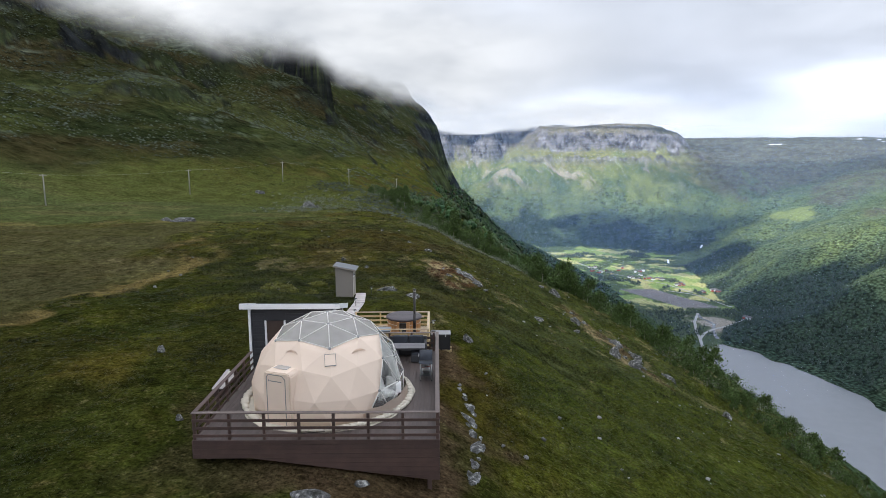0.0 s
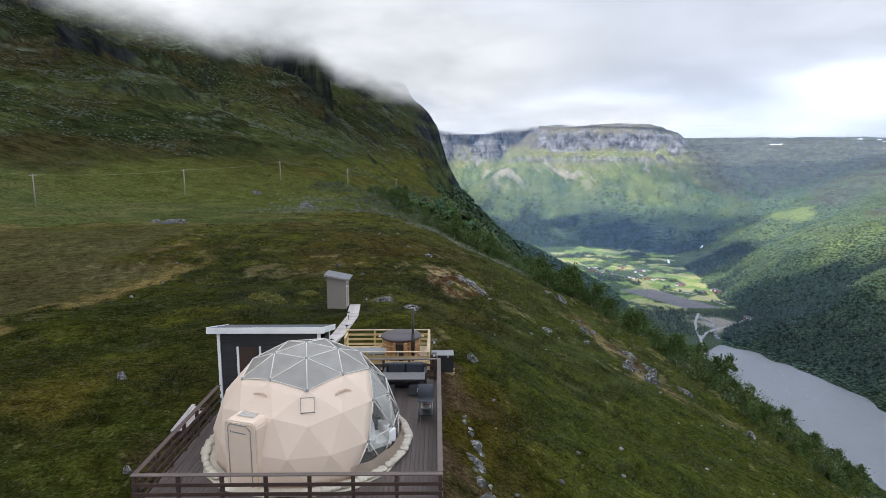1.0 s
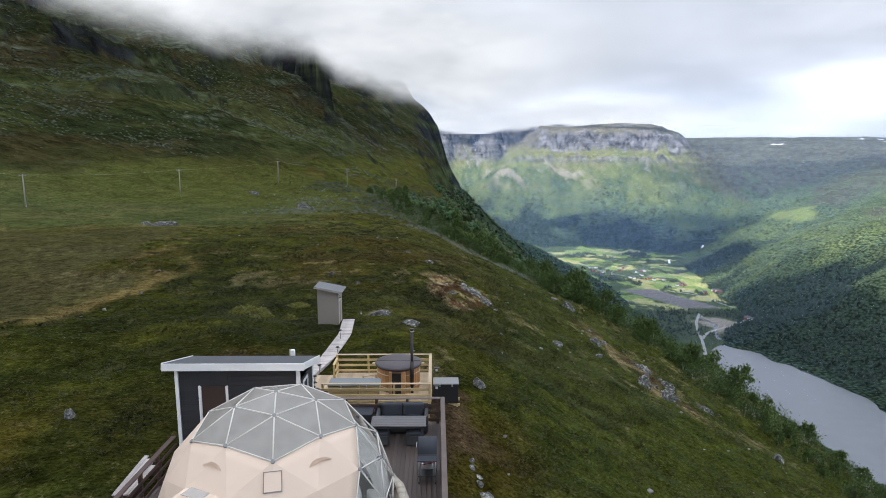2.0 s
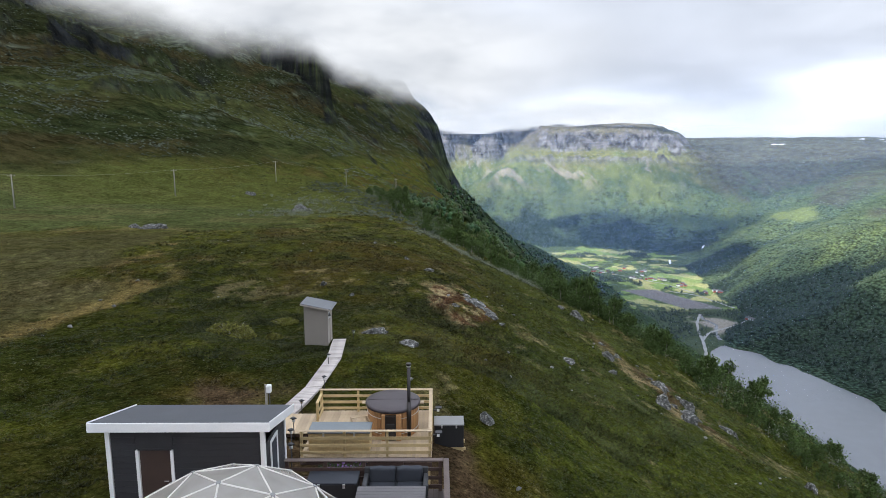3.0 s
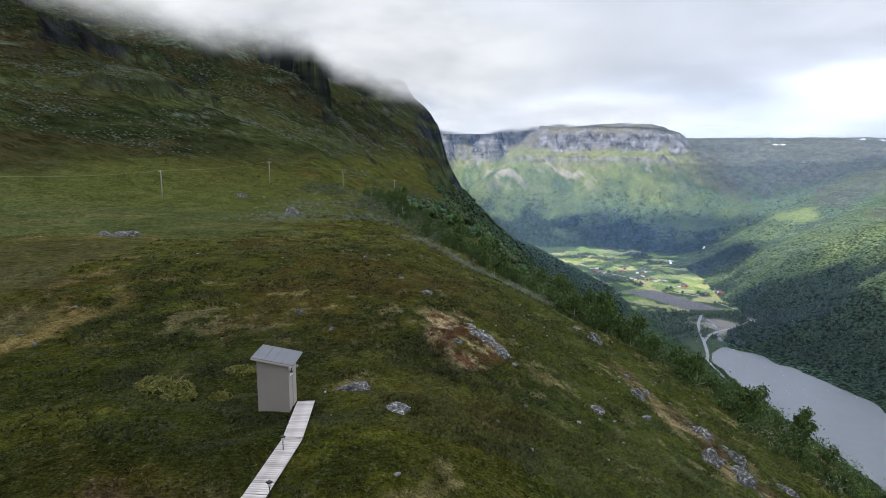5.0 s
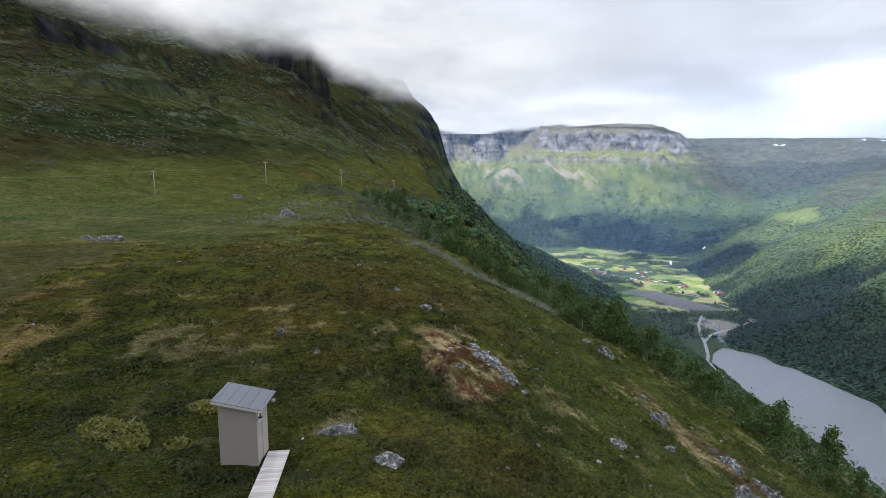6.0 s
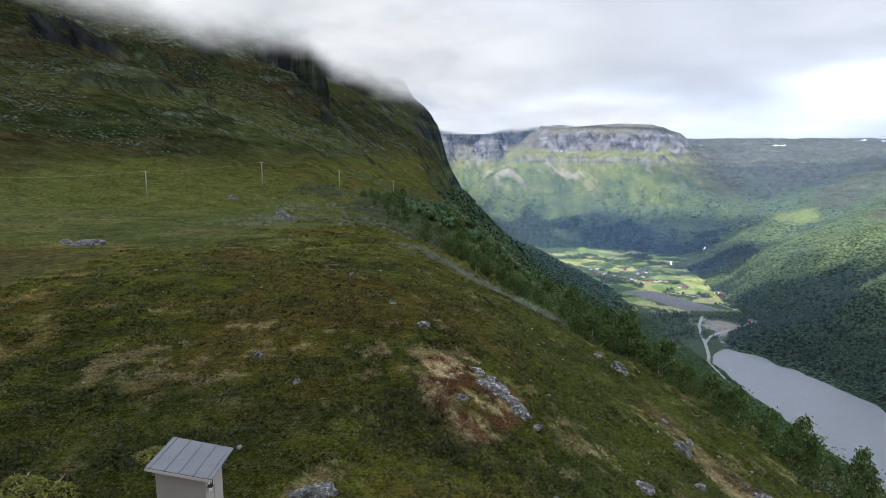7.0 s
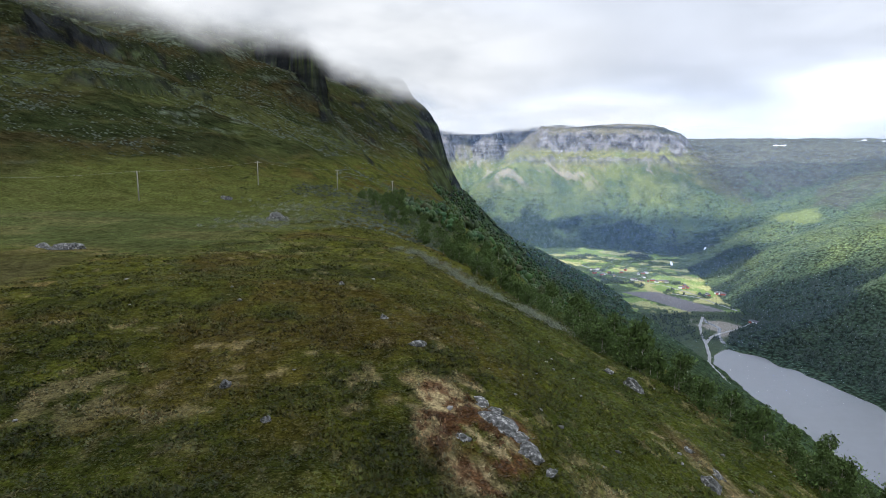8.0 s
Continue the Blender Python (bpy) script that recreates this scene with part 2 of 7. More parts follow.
def land(x, y):
    """The height of the ground at x, y, and how high the near bench, the slopes and the far side reach there."""
    far = smooth(60, 400, np.hypot(x, y))
    # the bench that carries the deck, the meadow and the mountain foot
    bench = np.interp(y, [-400, 0, 14, 24, 36, 44, 55, 72, 110, 165, 230, 300], [-60, -3.0, -0.8, -0.65, -1.25, -1.5, -1.3, -0.6, -2.2, -5.0, -2.5, -2.0])
    bench = bench - 0.02 * np.clip(-x - 20, 0, 40) * (1 - smooth(90, 150, y))
    d = -0.87 * (x + 110) + 0.49 * (y - 145)
    rise = 0.31 * softplus(d, 12) + 0.06 * softplus(d - 170, 25)
    rise = rise * (1 + 0.10 * fbm(x, y, 260, 4, 3)) + smooth(0, 200, d) * 14 * fbm(x * 0.6, y, 150, 5, 5)
    ledge = d / 46 + 1.1 * fbm(x, y, 120, 4, 6)
    rise = rise + smooth(60, 260, d) * 7.0 * (smooth(0.25, 0.45, ledge - np.floor(ledge)) - (ledge - np.floor(ledge))) * smooth(-0.3, 0.3, fbm(x, y, 180, 3, 7))
    plane = bench + rise
    # the crag on the skyline
    c = np.hypot((x + 215) / 60, (y - 1080) / 160)
    plane = plane + 45 * np.exp(-c * c * 1.2)
    plane = plane - 48 * smooth(-5, 6, x + 182 + 8 * fbm(x, y, 40, 3, 10)) * np.exp(-((y - 1060) / 200) ** 2)
    # crags: a knob above the meadow and a dark band high up
    face = smooth(0, 9, y - 560 + 0.9 * (x + 100) + 14 * fbm(x, y, 20, 4, 17))
    knob = 58 * (0.30 + 0.70 * face) * smooth(4, -4, x + 0.178 * (y - 16) + 5 * fbm(x, y, 22, 4, 14)) * np.exp(-((x + 125) / 45) ** 2 - ((y - 610) / 75) ** 2)
    band = d + 26 * fbm(x, y, 60, 4, 15)
    plane = plane + 13 * smooth(208, 232, band) * smooth(-150, -200, x) + 7 * smooth(112, 136, band + 20) * smooth(-0.1, 0.4, fbm(x, y, 110, 3, 16))
    # the wall down to the valley
    slip = np.interp(y, [80, 150, 250, 400, 600, 1000], [0, 17, 24, 34, 54, 80])
    near = np.interp(x + slip * smooth(420, 120, x) + 0.9 * fbm(x, y, 14, 3, 8), [-700, -40, -4, 0, 10, 21, 35, 42, 60, 110, 655, 730, 1200], [560, 26, 1.2, -1.3, -6.6, -11.6, -18.6, -23.5, -42, -92, -472, -495, -520])
    bend = np.clip(y - 2350, 0, 3000)
    crag = 1 + 0.25 * fbm(x, y, 300, 4, 11)
    xx = x + 43 + bend * 1.1 + 16 * fbm(x * 0.5, y, 120, 5, 12)
    steep = np.interp(xx, [-700, -120, -20, 14, 36, 60, 92, 121, 161, 300, 690, 1200], [900, 330, 158, 126, 92, 0, -66, -100, -142, -288, -476, -520])
    k = smooth(300, 1700, y)
    wall = near * (1 - k) + steep * k
    w = 0.8 + 12 * far
    left = smin(plane, wall, w) + knob
    # hummocks and boulders underfoot
    rough = 0.16 * fbm(x, y, 3.2, 4, 21) + 0.40 * fbm(x, y, 13, 3, 22)
    site = smooth(1.9, 0.9, np.maximum(np.abs(x + 3.9) / 4.5, np.abs(y - 24.5) / 9.0))
    rough = rough * (1 - 0.85 * site) - 0.12 * site
    left = left + rough * (1 - 0.3 * far) + far * 3.6 * fbm(x, y, 36, 5, 23, 0.6)
    # valley floor and lake bed
    bed = smooth(1500, 1478, y + 12 * fbm(x, y, 60, 3, 29)) * smooth(-6, 8, x - np.interp(y, [1150, 1260, 1322, 1425, 1490], [600, 624, 640, 691, 765]) + 5 * fbm(x, y, 40, 2, 28))
    floor = LAKE + 1.5 + 0.004 * np.clip(y - 1500, 0, 2000) - 12 * np.clip(bed, 0, 1) + 0.8 * fbm(x, y, 60, 2, 30)
    # the far side: a forested slope, then the high mountain with its cliff band
    s = x - east_foot(y) + 45 * fbm(x, y, 220, 4, 31)
    slope = 0.43 * softplus(s, 25) + 22 * fbm(x, y, 300, 4, 33) * smooth(0, 300, s)
    knob = 75 * np.exp(-((x - 1420) / 240) ** 2 - ((y - 1900) / 200) ** 2) + 35 * np.exp(-((x - 1130) / 110) ** 2 - ((y - 1930) / 120) ** 2)
    east = np.minimum(LAKE - 2 + slope + knob, 72 + 40 * fbm(x, y, 420, 4, 34))
    t = y - (3074 - 0.36 * (x - 530)) + 60 * fbm(x, y * 0.4, 260, 5, 35) + 16 * fbm(x, y * 0.5, 70, 4, 40)
    cliffs = LAKE + np.interp(t, [-100, 0, 300, 700, 770, 800, 880, 900, 955, 1000, 1400, 2000], [-10, 0, 150, 405, 440, 490, 525, 545, 640, 655, 705, 712])
    gentle = LAKE + np.interp(t, [-100, 0, 300, 760, 1150, 1600, 2200], [-10, 0, 150, 420, 545, 600, 620])
    cliffy = smooth(1700, 1380, x + 60 * fbm(x, y, 150, 3, 44))
    face = cliffs * cliffy + gentle * (1 - cliffy)
    gullies = smooth(150, 600, t) * smooth(1300, 800, t)
    face = face - gullies * 30 * np.abs(fbm(x, y * 0.25, 130, 5, 36)) + 6 * fbm(x, y, 60, 3, 37) * smooth(0, 300, t)
    shoulder = np.interp(x + 30 * fbm(x, y, 150, 4, 38), [0, 240, 425, 690, 800, 2500], [-330, -220, -75, 150, 300, 500])
    face = np.minimum(face, shoulder)
    face = np.minimum(face, np.interp(x, [0, 1250, 1600, 2000, 3000], [300, 245, 205, 140, 140]) + 20 * fbm(x, y, 300, 4, 41))
    back = np.interp(y + 90 * fbm(x, y * 0.3, 200, 4, 39), [4150, 4200, 4400, 4640, 4900], [-900, -330, -110, 225, 262])
    back = np.where(x < 1000, back, -900)
    beyond = np.maximum(np.maximum(east, face), back)
    return left, floor, beyond


def height(x, y):
    left, floor, beyond = land(x, y)
    return np.maximum(np.maximum(left, floor), beyond)


def soft_ground(x, y):
    """Where the brown bog and the green meadow lie on the bench, 0 to 1."""
    n1, n3 = fbm(x, y, 5, 4, 51), fbm(x, y, 24, 4, 53)
    rim = np.interp(y, [25, 31, 48, 65, 85, 100], [-30, -25.5, -22.5, -24.5, -26, -30])
    bog = smooth(0, 9, rim - x + 4 * n3 + 2.5 * n1) * smooth(24, 36, y + 3 * n1) * smooth(112, 78, y + 8 * n3)
    meadow = smooth(88, 105, y + 10 * n3) * smooth(225, 165, y + 10 * n1) * smooth(-16, -30, x + 8 * n1)
    return bog, meadow


def mix(a, b, f):
    return a + (np.asarray(b) - a) * f[:, None]


def cover(x, y, z, steepness, levels):
    """Base colours of the vegetation and rock, how far tree crowns cover the ground, and where it is rock or mountainside."""
    left, floor, beyond = levels
    n1, n2, n3 = fbm(x, y, 5, 4, 51), fbm(x, y, 1.6, 3, 52), fbm(x, y, 24, 4, 53)
    c = np.tile(np.array([[0.050, 0.055, 0.013]]), (len(x), 1))
    c = mix(c, [0.026, 0.033, 0.010], smooth(-0.1, 0.5, n1 + 0.35 * n3) * 0.8)
    c = mix(c, [0.078, 0.088, 0.016], smooth(0.2, 0.65, n2 + 0.5 * n3) * 0.6)
    c = mix(c, [0.066, 0.042, 0.016], smooth(0.1, 0.65, fbm(x, y, 9, 4, 156) + 0.3 * n2) * 0.45 * (1 - 0.8 * smooth(2, 7, x)))
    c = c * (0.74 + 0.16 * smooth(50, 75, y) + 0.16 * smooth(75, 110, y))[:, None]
    c = mix(c, [0.036, 0.053, 0.013], smooth(2, 8, x + 2 * n1) * smooth(140, 90, y) * 0.5)
    near = smooth(140, 70, np.hypot(x, y - 20))
    pale = smooth(0.62, 0.92, fbm(x, y, 3.0, 5, 54, 0.72) + 0.12 * n3) * near * 0.6 * smooth(26, 42, y)
    pale = np.maximum(pale, smooth(0.50, 0.75, fbm(x, y * 0.7, 1.5, 3, 154, 0.7) + 0.45 * n3 - 0.012 * np.abs(x)) * near * 0.5 * smooth(46, 56, y))
    bare = smooth(1.0, 0.5, np.hypot((x - 1.7 + 0.10 * (y - 55)) / 2.9, (y - 55) / 4.6) + 0.45 * n2)
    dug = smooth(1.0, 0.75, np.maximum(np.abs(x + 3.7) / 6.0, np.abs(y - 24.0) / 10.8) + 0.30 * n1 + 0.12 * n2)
    n4 = fbm(x, y, 0.9, 4, 155, 0.7)
    c = mix(c, [0.245, 0.205, 0.138], np.maximum(0.75 * pale, bare * smooth(-0.25, 0.15, n4 - 0.15 * (x - 1.4))) * 0.85)
    c = mix(c, [0.080, 0.036, 0.024], bare * smooth(0.0, -0.3, n4 + 0.4 * n2) * 0.7)
    strip = smooth(1.0, 0.4, np.abs(x - np.interp(y, [50, 56, 61, 66, 72], [19.5, 19.0, 17.3, 15.2, 15.0]) + 1.4 * n1 + 0.8 * n2) / 1.8) * smooth(48, 51, y) * smooth(70, 65, y)
    lichen = smooth(1.0, 0.4, np.hypot((x - 7.8) / 1.5, (y - 54.2) / 2.2) + 0.4 * n2)
    c = mix(c, [0.22, 0.19, 0.125], lichen * smooth(-0.35, 0.1, n2) * 0.8)
    c = mix(c, [0.20, 0.16, 0.11], strip * smooth(-0.2, 0.3, n2) * 0.8)
    c = mix(c, [0.085, 0.055, 0.04], strip * smooth(0.1, -0.3, n2) * 0.7)
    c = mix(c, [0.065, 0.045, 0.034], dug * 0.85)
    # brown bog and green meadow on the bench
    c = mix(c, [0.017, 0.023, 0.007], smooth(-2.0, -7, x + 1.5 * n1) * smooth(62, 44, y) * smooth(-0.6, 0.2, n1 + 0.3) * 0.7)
    bog, meadow = soft_ground(x, y)
    c = mix(c, [0.15, 0.118, 0.055], smooth(0.02, 0.25, bog) * smooth(0.8, 0.4, bog) * smooth(-0.15, 0.3, n1 + 0.4 * n2) * 0.8)
    c = mix(c, [0.062, 0.059, 0.036], smooth(0.25, 0.95, bog) * 0.66)
    c = mix(c, [0.045, 0.046, 0.020], smooth(0.35, 0.95, bog) * smooth(0.1, 0.6, fbm(x, y * 2.2, 11, 4, 152)) * 0.6)
    c = mix(c, [0.052, 0.068, 0.031], meadow * 0.85)
    c = mix(c, [0.095, 0.090, 0.045], meadow * smooth(0.1, 0.6, fbm(x, y * 2, 16, 4, 55)) * 0.5)
    # the mountain above the bench
    up = smooth(1, 14, z + 3 * n3) * smooth(140, 190, y) * (beyond < left)
    along, down = 0.49 * x + 0.87 * y, -0.87 * x + 0.49 * y
    sward = smooth(150, 185, y + 8 * n3) * smooth(11, 1, z + 4 * n3) * smooth(290, 215, y) * (beyond < left)
    c = mix(c, [0.058, 0.068, 0.020], sward * 0.75)
    up = up * (1 - 0.8 * sward)
    c = mix(c, [0.031, 0.036, 0.014], up * 0.9)
    c = mix(c, [0.038, 0.029, 0.015], up * smooth(-0.15, 0.4, fbm(along * 0.4, down, 60, 6, 56, 0.62)) * 0.7)
    c = mix(c, [0.016, 0.024, 0.010], up * smooth(0.0, 0.35, fbm(along * 0.35, down, 24, 6, 57, 0.7)) * 0.75)
    c = mix(c, [0.080, 0.096, 0.070], up * smooth(0.30, 0.55, fbm(along * 0.4, down, 20, 6, 58, 0.78)) * 0.7)
    c = mix(c, [0.052, 0.064, 0.020], up * smooth(0.20, 0.55, fbm(along * 0.4, down, 70, 5, 59, 0.6)) * 0.6)
    # dark steep rock, with the shade of its faces put into the colour
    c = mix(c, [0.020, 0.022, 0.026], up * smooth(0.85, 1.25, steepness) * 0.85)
    # the dark crag over the meadow's end, rock colour lowered for its shaded face
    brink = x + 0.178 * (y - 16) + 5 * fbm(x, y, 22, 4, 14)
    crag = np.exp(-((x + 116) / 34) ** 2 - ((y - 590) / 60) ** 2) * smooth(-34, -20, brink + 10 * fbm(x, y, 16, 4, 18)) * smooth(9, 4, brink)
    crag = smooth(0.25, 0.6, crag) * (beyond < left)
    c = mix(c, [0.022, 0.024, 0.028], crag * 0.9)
    c = mix(c, [0.040, 0.052, 0.020], crag * smooth(0.1, 0.4, fbm(x, y, 14, 5, 19)) * 0.6)
    # forest on the wall and on the far side
    wood = np.where(left > beyond, smooth(-22, -50, z), 0) * (left > floor)
    c = mix(c, [0.030, 0.050, 0.026], wood * 0.9)
    over = (beyond >= left) & (beyond > floor)
    line = smooth(0, -70, z + 130 * smooth(1250, 1600, x) + 90 * fbm(x, y, 160, 6, 61, 0.62))
    fc = np.tile(np.array([[0.110, 0.105, 0.078]]), (len(x), 1))
    fc = mix(fc, [0.150, 0.145, 0.135], smooth(0.1, 0.5, fbm(x, y, 120, 6, 62, 0.65)))
    fc = mix(fc, [0.070, 0.074, 0.056], smooth(1250, 1550, x + 120 * fbm(x, y, 200, 5, 60)))
    # alpine grass round the cliffs, its colour lifted for the sunlight there
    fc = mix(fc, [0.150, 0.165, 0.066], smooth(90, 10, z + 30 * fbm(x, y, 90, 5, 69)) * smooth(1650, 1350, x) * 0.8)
    tree = mix(np.tile(np.array([[0.066, 0.098, 0.054]]), (len(x), 1)), [0.098, 0.132, 0.056], smooth(-0.2, 0.5, fbm(x, y, 70, 6, 63, 0.7)))
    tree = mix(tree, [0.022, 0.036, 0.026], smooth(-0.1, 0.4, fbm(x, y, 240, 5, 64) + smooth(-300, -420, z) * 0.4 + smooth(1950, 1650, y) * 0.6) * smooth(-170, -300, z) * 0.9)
    # yellow-green slope below the cliffs, sunlight partly put into its colour
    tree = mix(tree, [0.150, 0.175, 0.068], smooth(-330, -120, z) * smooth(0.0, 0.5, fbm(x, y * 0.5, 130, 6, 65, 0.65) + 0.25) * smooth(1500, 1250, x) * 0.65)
    scree = smooth(-230, -60, z) * smooth(0.20, 0.5, fbm(x + 0.5 * y, (y - x) * 0.22, 80, 6, 68, 0.62)) * smooth(1500, 1250, x)
    tree = mix(tree, [0.30, 0.255, 0.215], scree * 0.8)
    glade = smooth(1.0, 0.8, np.hypot((x - 1590) / 70, (y - 2620) / 150) + 0.25 * n3)
    tree = mix(tree, [0.130, 0.160, 0.055], glade * 0.75)
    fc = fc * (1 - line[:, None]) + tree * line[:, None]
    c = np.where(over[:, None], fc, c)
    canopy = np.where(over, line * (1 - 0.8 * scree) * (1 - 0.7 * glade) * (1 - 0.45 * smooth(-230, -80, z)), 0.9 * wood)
    # bare rock where it is steep
    rock = smooth(0.95, 1.5, steepness + 0.25 * n3) * smooth(60, 300, np.hypot(x, y))
    canopy = canopy * (1 - rock)
    c = mix(c, [0.135, 0.135, 0.142], rock * 0.9 * (beyond > left) * smooth(-60, 10, z))
    c = mix(c, [0.040, 0.044, 0.052], rock * 0.8 * (beyond > left) * smooth(-60, 10, z) * smooth(0.0, 0.4, fbm(x + 0.4 * z, z * 1.6, 60, 5, 67, 0.72)))
    # dark rock on the left, deepened to stand for shaded faces
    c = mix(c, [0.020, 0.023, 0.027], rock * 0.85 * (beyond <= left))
    c = mix(c, [0.050, 0.066, 0.024], rock * (beyond <= left) * smooth(0.0, 0.4, fbm(x, z * 2.0, 30, 5, 66)) * 0.8)
    # valley floor: fields, woods, gravel by the inlet
    flat = (floor >= np.maximum(left, beyond) - 3)
    cell = lattice(np.floor((x * 0.8 + y * 0.6) / 62 + 0.4 * n3), np.floor((y * 0.8 - x * 0.6) / 105), 71)
    f = np.tile(np.array([[0.150, 0.205, 0.070]]), (len(x), 1))
    f = mix(f, [0.27, 0.27, 0.12], smooth(0.55, 0.6, cell))
    f = mix(f, [0.13, 0.19, 0.06], smooth(0.3, 0.25, cell))
    f = mix(f, [0.05, 0.075, 0.04], np.clip(smooth(0.84, 0.86, cell) + smooth(0.06, 0.14, fbm(x, y, 75, 5, 72)), 0, 1))
    gravel = smooth(1850, 1780, y)
    f = mix(f, [0.042, 0.060, 0.036], gravel)
    f = mix(f, [0.19, 0.175, 0.155], gravel * smooth(0.9, 0.6, np.hypot((x - 800) / 90, (y - 1640) / 95) + 0.3 * n3 / 2 + 0.3 * fbm(x, y, 60, 3, 73)))
    ploughed = smooth(1815, 1830, y) * smooth(2100, 2080, y) * smooth(66, 58, np.abs(x - 790 + (y - 1950) * 0.48))
    f = mix(f, [0.13, 0.125, 0.13], ploughed)
    c = np.where(flat[:, None], f, c)
    canopy = np.where(flat, 0.0, canopy)
    # snow left in high hollows
    snow = (z > 60) & (steepness < 0.7) & (beyond > left) & (fbm(x, y * 0.6, 60, 4, 81) > 0.80) & (vnoise(x / 400, y / 400, 82) > 0.55)
    c = np.where(snow[:, None], np.array([[0.8, 0.82, 0.85]]), c)
    heathland = smooth(320, 120, np.hypot(x, y))[:, None]
    tint = np.array([[1.0, 1.0, 1.0]]) + heathland * np.array([[0.06, 0.0, -0.20]])
    stone = np.clip(rock * np.where(beyond > left, smooth(-60, 10, z), 1.0) + up * smooth(0.85, 1.25, steepness) + crag, 0, 1)
    stone = np.maximum(stone, 0.55 * over * (1 - line))
    stone = np.where(flat, 0.0, stone)
    slope = np.clip(up, 0, 1) * (1 - stone)
    return np.clip(np.concatenate([c * tint, canopy[:, None], stone[:, None], slope[:, None]], 1), 0, 1)


def build_ground():
    front = np.radians(np.linspace(-41, 41, 560))
    rest = np.radians(np.linspace(41, 319, 70)[1:-1])
    ang = np.concatenate([front, rest])
    r = [6.0]
    while r[-1] < 4950:
        r.append(r[-1] + max(0.10, r[-1] * (0.0072 if r[-1] < 2600 else 0.0042)))
    r = np.array(r)
    x = (r[:, None] * np.sin(ang)[None, :]).ravel()
    y = (r[:, None] * np.cos(ang)[None, :]).ravel()
    x, y = np.append(x, 0.0), np.append(y, 0.0)
    n, m = len(r), len(ang)
    levels = land(x, y)
    z = np.maximum(np.maximum(levels[0], levels[1]), levels[2])
    grid = z[:-1].reshape(n, m)
    out = np.gradient(grid, r, axis=0)
    across = np.zeros_like(grid)
    across[:, 1:-1] = (grid[:, 2:] - grid[:, :-2]) / (r[:, None] * np.maximum(1e-3, ang[2:] - ang[:-2])[None, :])
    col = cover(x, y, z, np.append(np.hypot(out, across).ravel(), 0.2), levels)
    i, j = np.meshgrid(np.arange(n - 1), np.arange(m), indexing="ij")
    a, b = i * m + j, i * m + (j + 1) % m
    quads = np.stack([a, b, b + m, a + m], -1).reshape(-1, 4)
    hub = n * m
    fan = np.stack([np.full(m, hub), (np.arange(m) + 1) % m, np.arange(m)], -1)
    me = bpy.data.meshes.new("ground")
    me.vertices.add(len(x))
    me.vertices.foreach_set("co", np.stack([x, y, z], -1).ravel())
    loops = np.concatenate([quads[:, ::-1].ravel(), fan[:, ::-1].ravel()])
    starts = np.concatenate([np.arange(len(quads)) * 4, len(quads) * 4 + np.arange(m) * 3])
    me.loops.add(len(loops))
    me.loops.foreach_set("vertex_index", loops)
    me.polygons.add(len(starts))
    me.polygons.foreach_set("loop_start", starts)
    me.update(calc_edges=True)
    me.validate()
    me.polygons.foreach_set("use_smooth", np.ones(len(me.polygons), bool))
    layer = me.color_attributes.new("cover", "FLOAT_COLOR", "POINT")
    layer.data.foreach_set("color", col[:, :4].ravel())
    layer = me.color_attributes.new("relief", "FLOAT_COLOR", "POINT")
    layer.data.foreach_set("color", np.concatenate([col[:, 4:6], np.zeros((len(col), 1)), np.ones((len(col), 1))], 1).ravel())
    me.materials.append(GROUND)
    return tagged(new("ground", me), "heather and grass covered mountainside above a fjord valley", "ground", kind="structure")


ground = build_ground()


def ground_z(x, y):
    return float(height(np.array([float(x)]), np.array([float(y)]))[0])


# ---- small tools ----
def part(name, bm, mat, parent=None, label=""):
    me = bpy.data.meshes.new(name)
    bm.to_mesh(me)
    bm.free()
    me.materials.append(mat)
    ob = new(name, me)
    ob.parent = parent
    if label:
        ob["label"] = label
    return ob


def thing(name, label, category, at=(0, 0, 0), rz=0.0, group="", kind=""):
    ob = new(name)
    ob.matrix_world = pose(*at, 0, 0, rz)
    return tagged(ob, label, category, group, kind)


def box(bm, x0, x1, y0, y1, z0, z1, m=None, bevel=0.0):
    vs = [bm.verts.new((x, y, z)) for x in (x0, x1) for y in (y0, y1) for z in (z0, z1)]
    fs = [bm.faces.new([vs[i] for i in f]) for f in ((0, 1, 3, 2), (4, 6, 7, 5), (0, 4, 5, 1), (2, 3, 7, 6), (0, 2, 6, 4), (1, 5, 7, 3))]
    if bevel:
        got = bmesh.ops.bevel(bm, geom=list({e for f in fs for e in f.edges}), offset=bevel, segments=1, affect="EDGES", profile=0.5)
        vs = list({v for f in got["faces"] for v in f.verts} | {v for v in vs if v.is_valid})
    if m is not None:
        bmesh.ops.transform(bm, matrix=m, verts=[v for v in vs if v.is_valid])
    return bm


def boxed(*a, **k):
    return box(bmesh.new(), *a, **k)


def rod(bm, p, q, r0, r1=None, n=10):
    """A round bar from p to q."""
    p, q = Vector(p), Vector(q)
    r1 = r0 if r1 is None else r1
    turn = (q - p).to_track_quat("Z", "Y").to_matrix()
    rings = []
    for c, r in ((p, r0), (q, r1)):
        rings.append([bm.verts.new(c + turn @ Vector((r * math.cos(a), r * math.sin(a), 0))) for a in (2 * math.pi * i / n for i in range(n))])
    for i in range(n):
        j = (i + 1) % n
        bm.faces.new((rings[0][i], rings[0][j], rings[1][j], rings[1][i])).smooth = True
    bm.faces.new(rings[0][::-1])
    bm.faces.new(rings[1])
    return bm


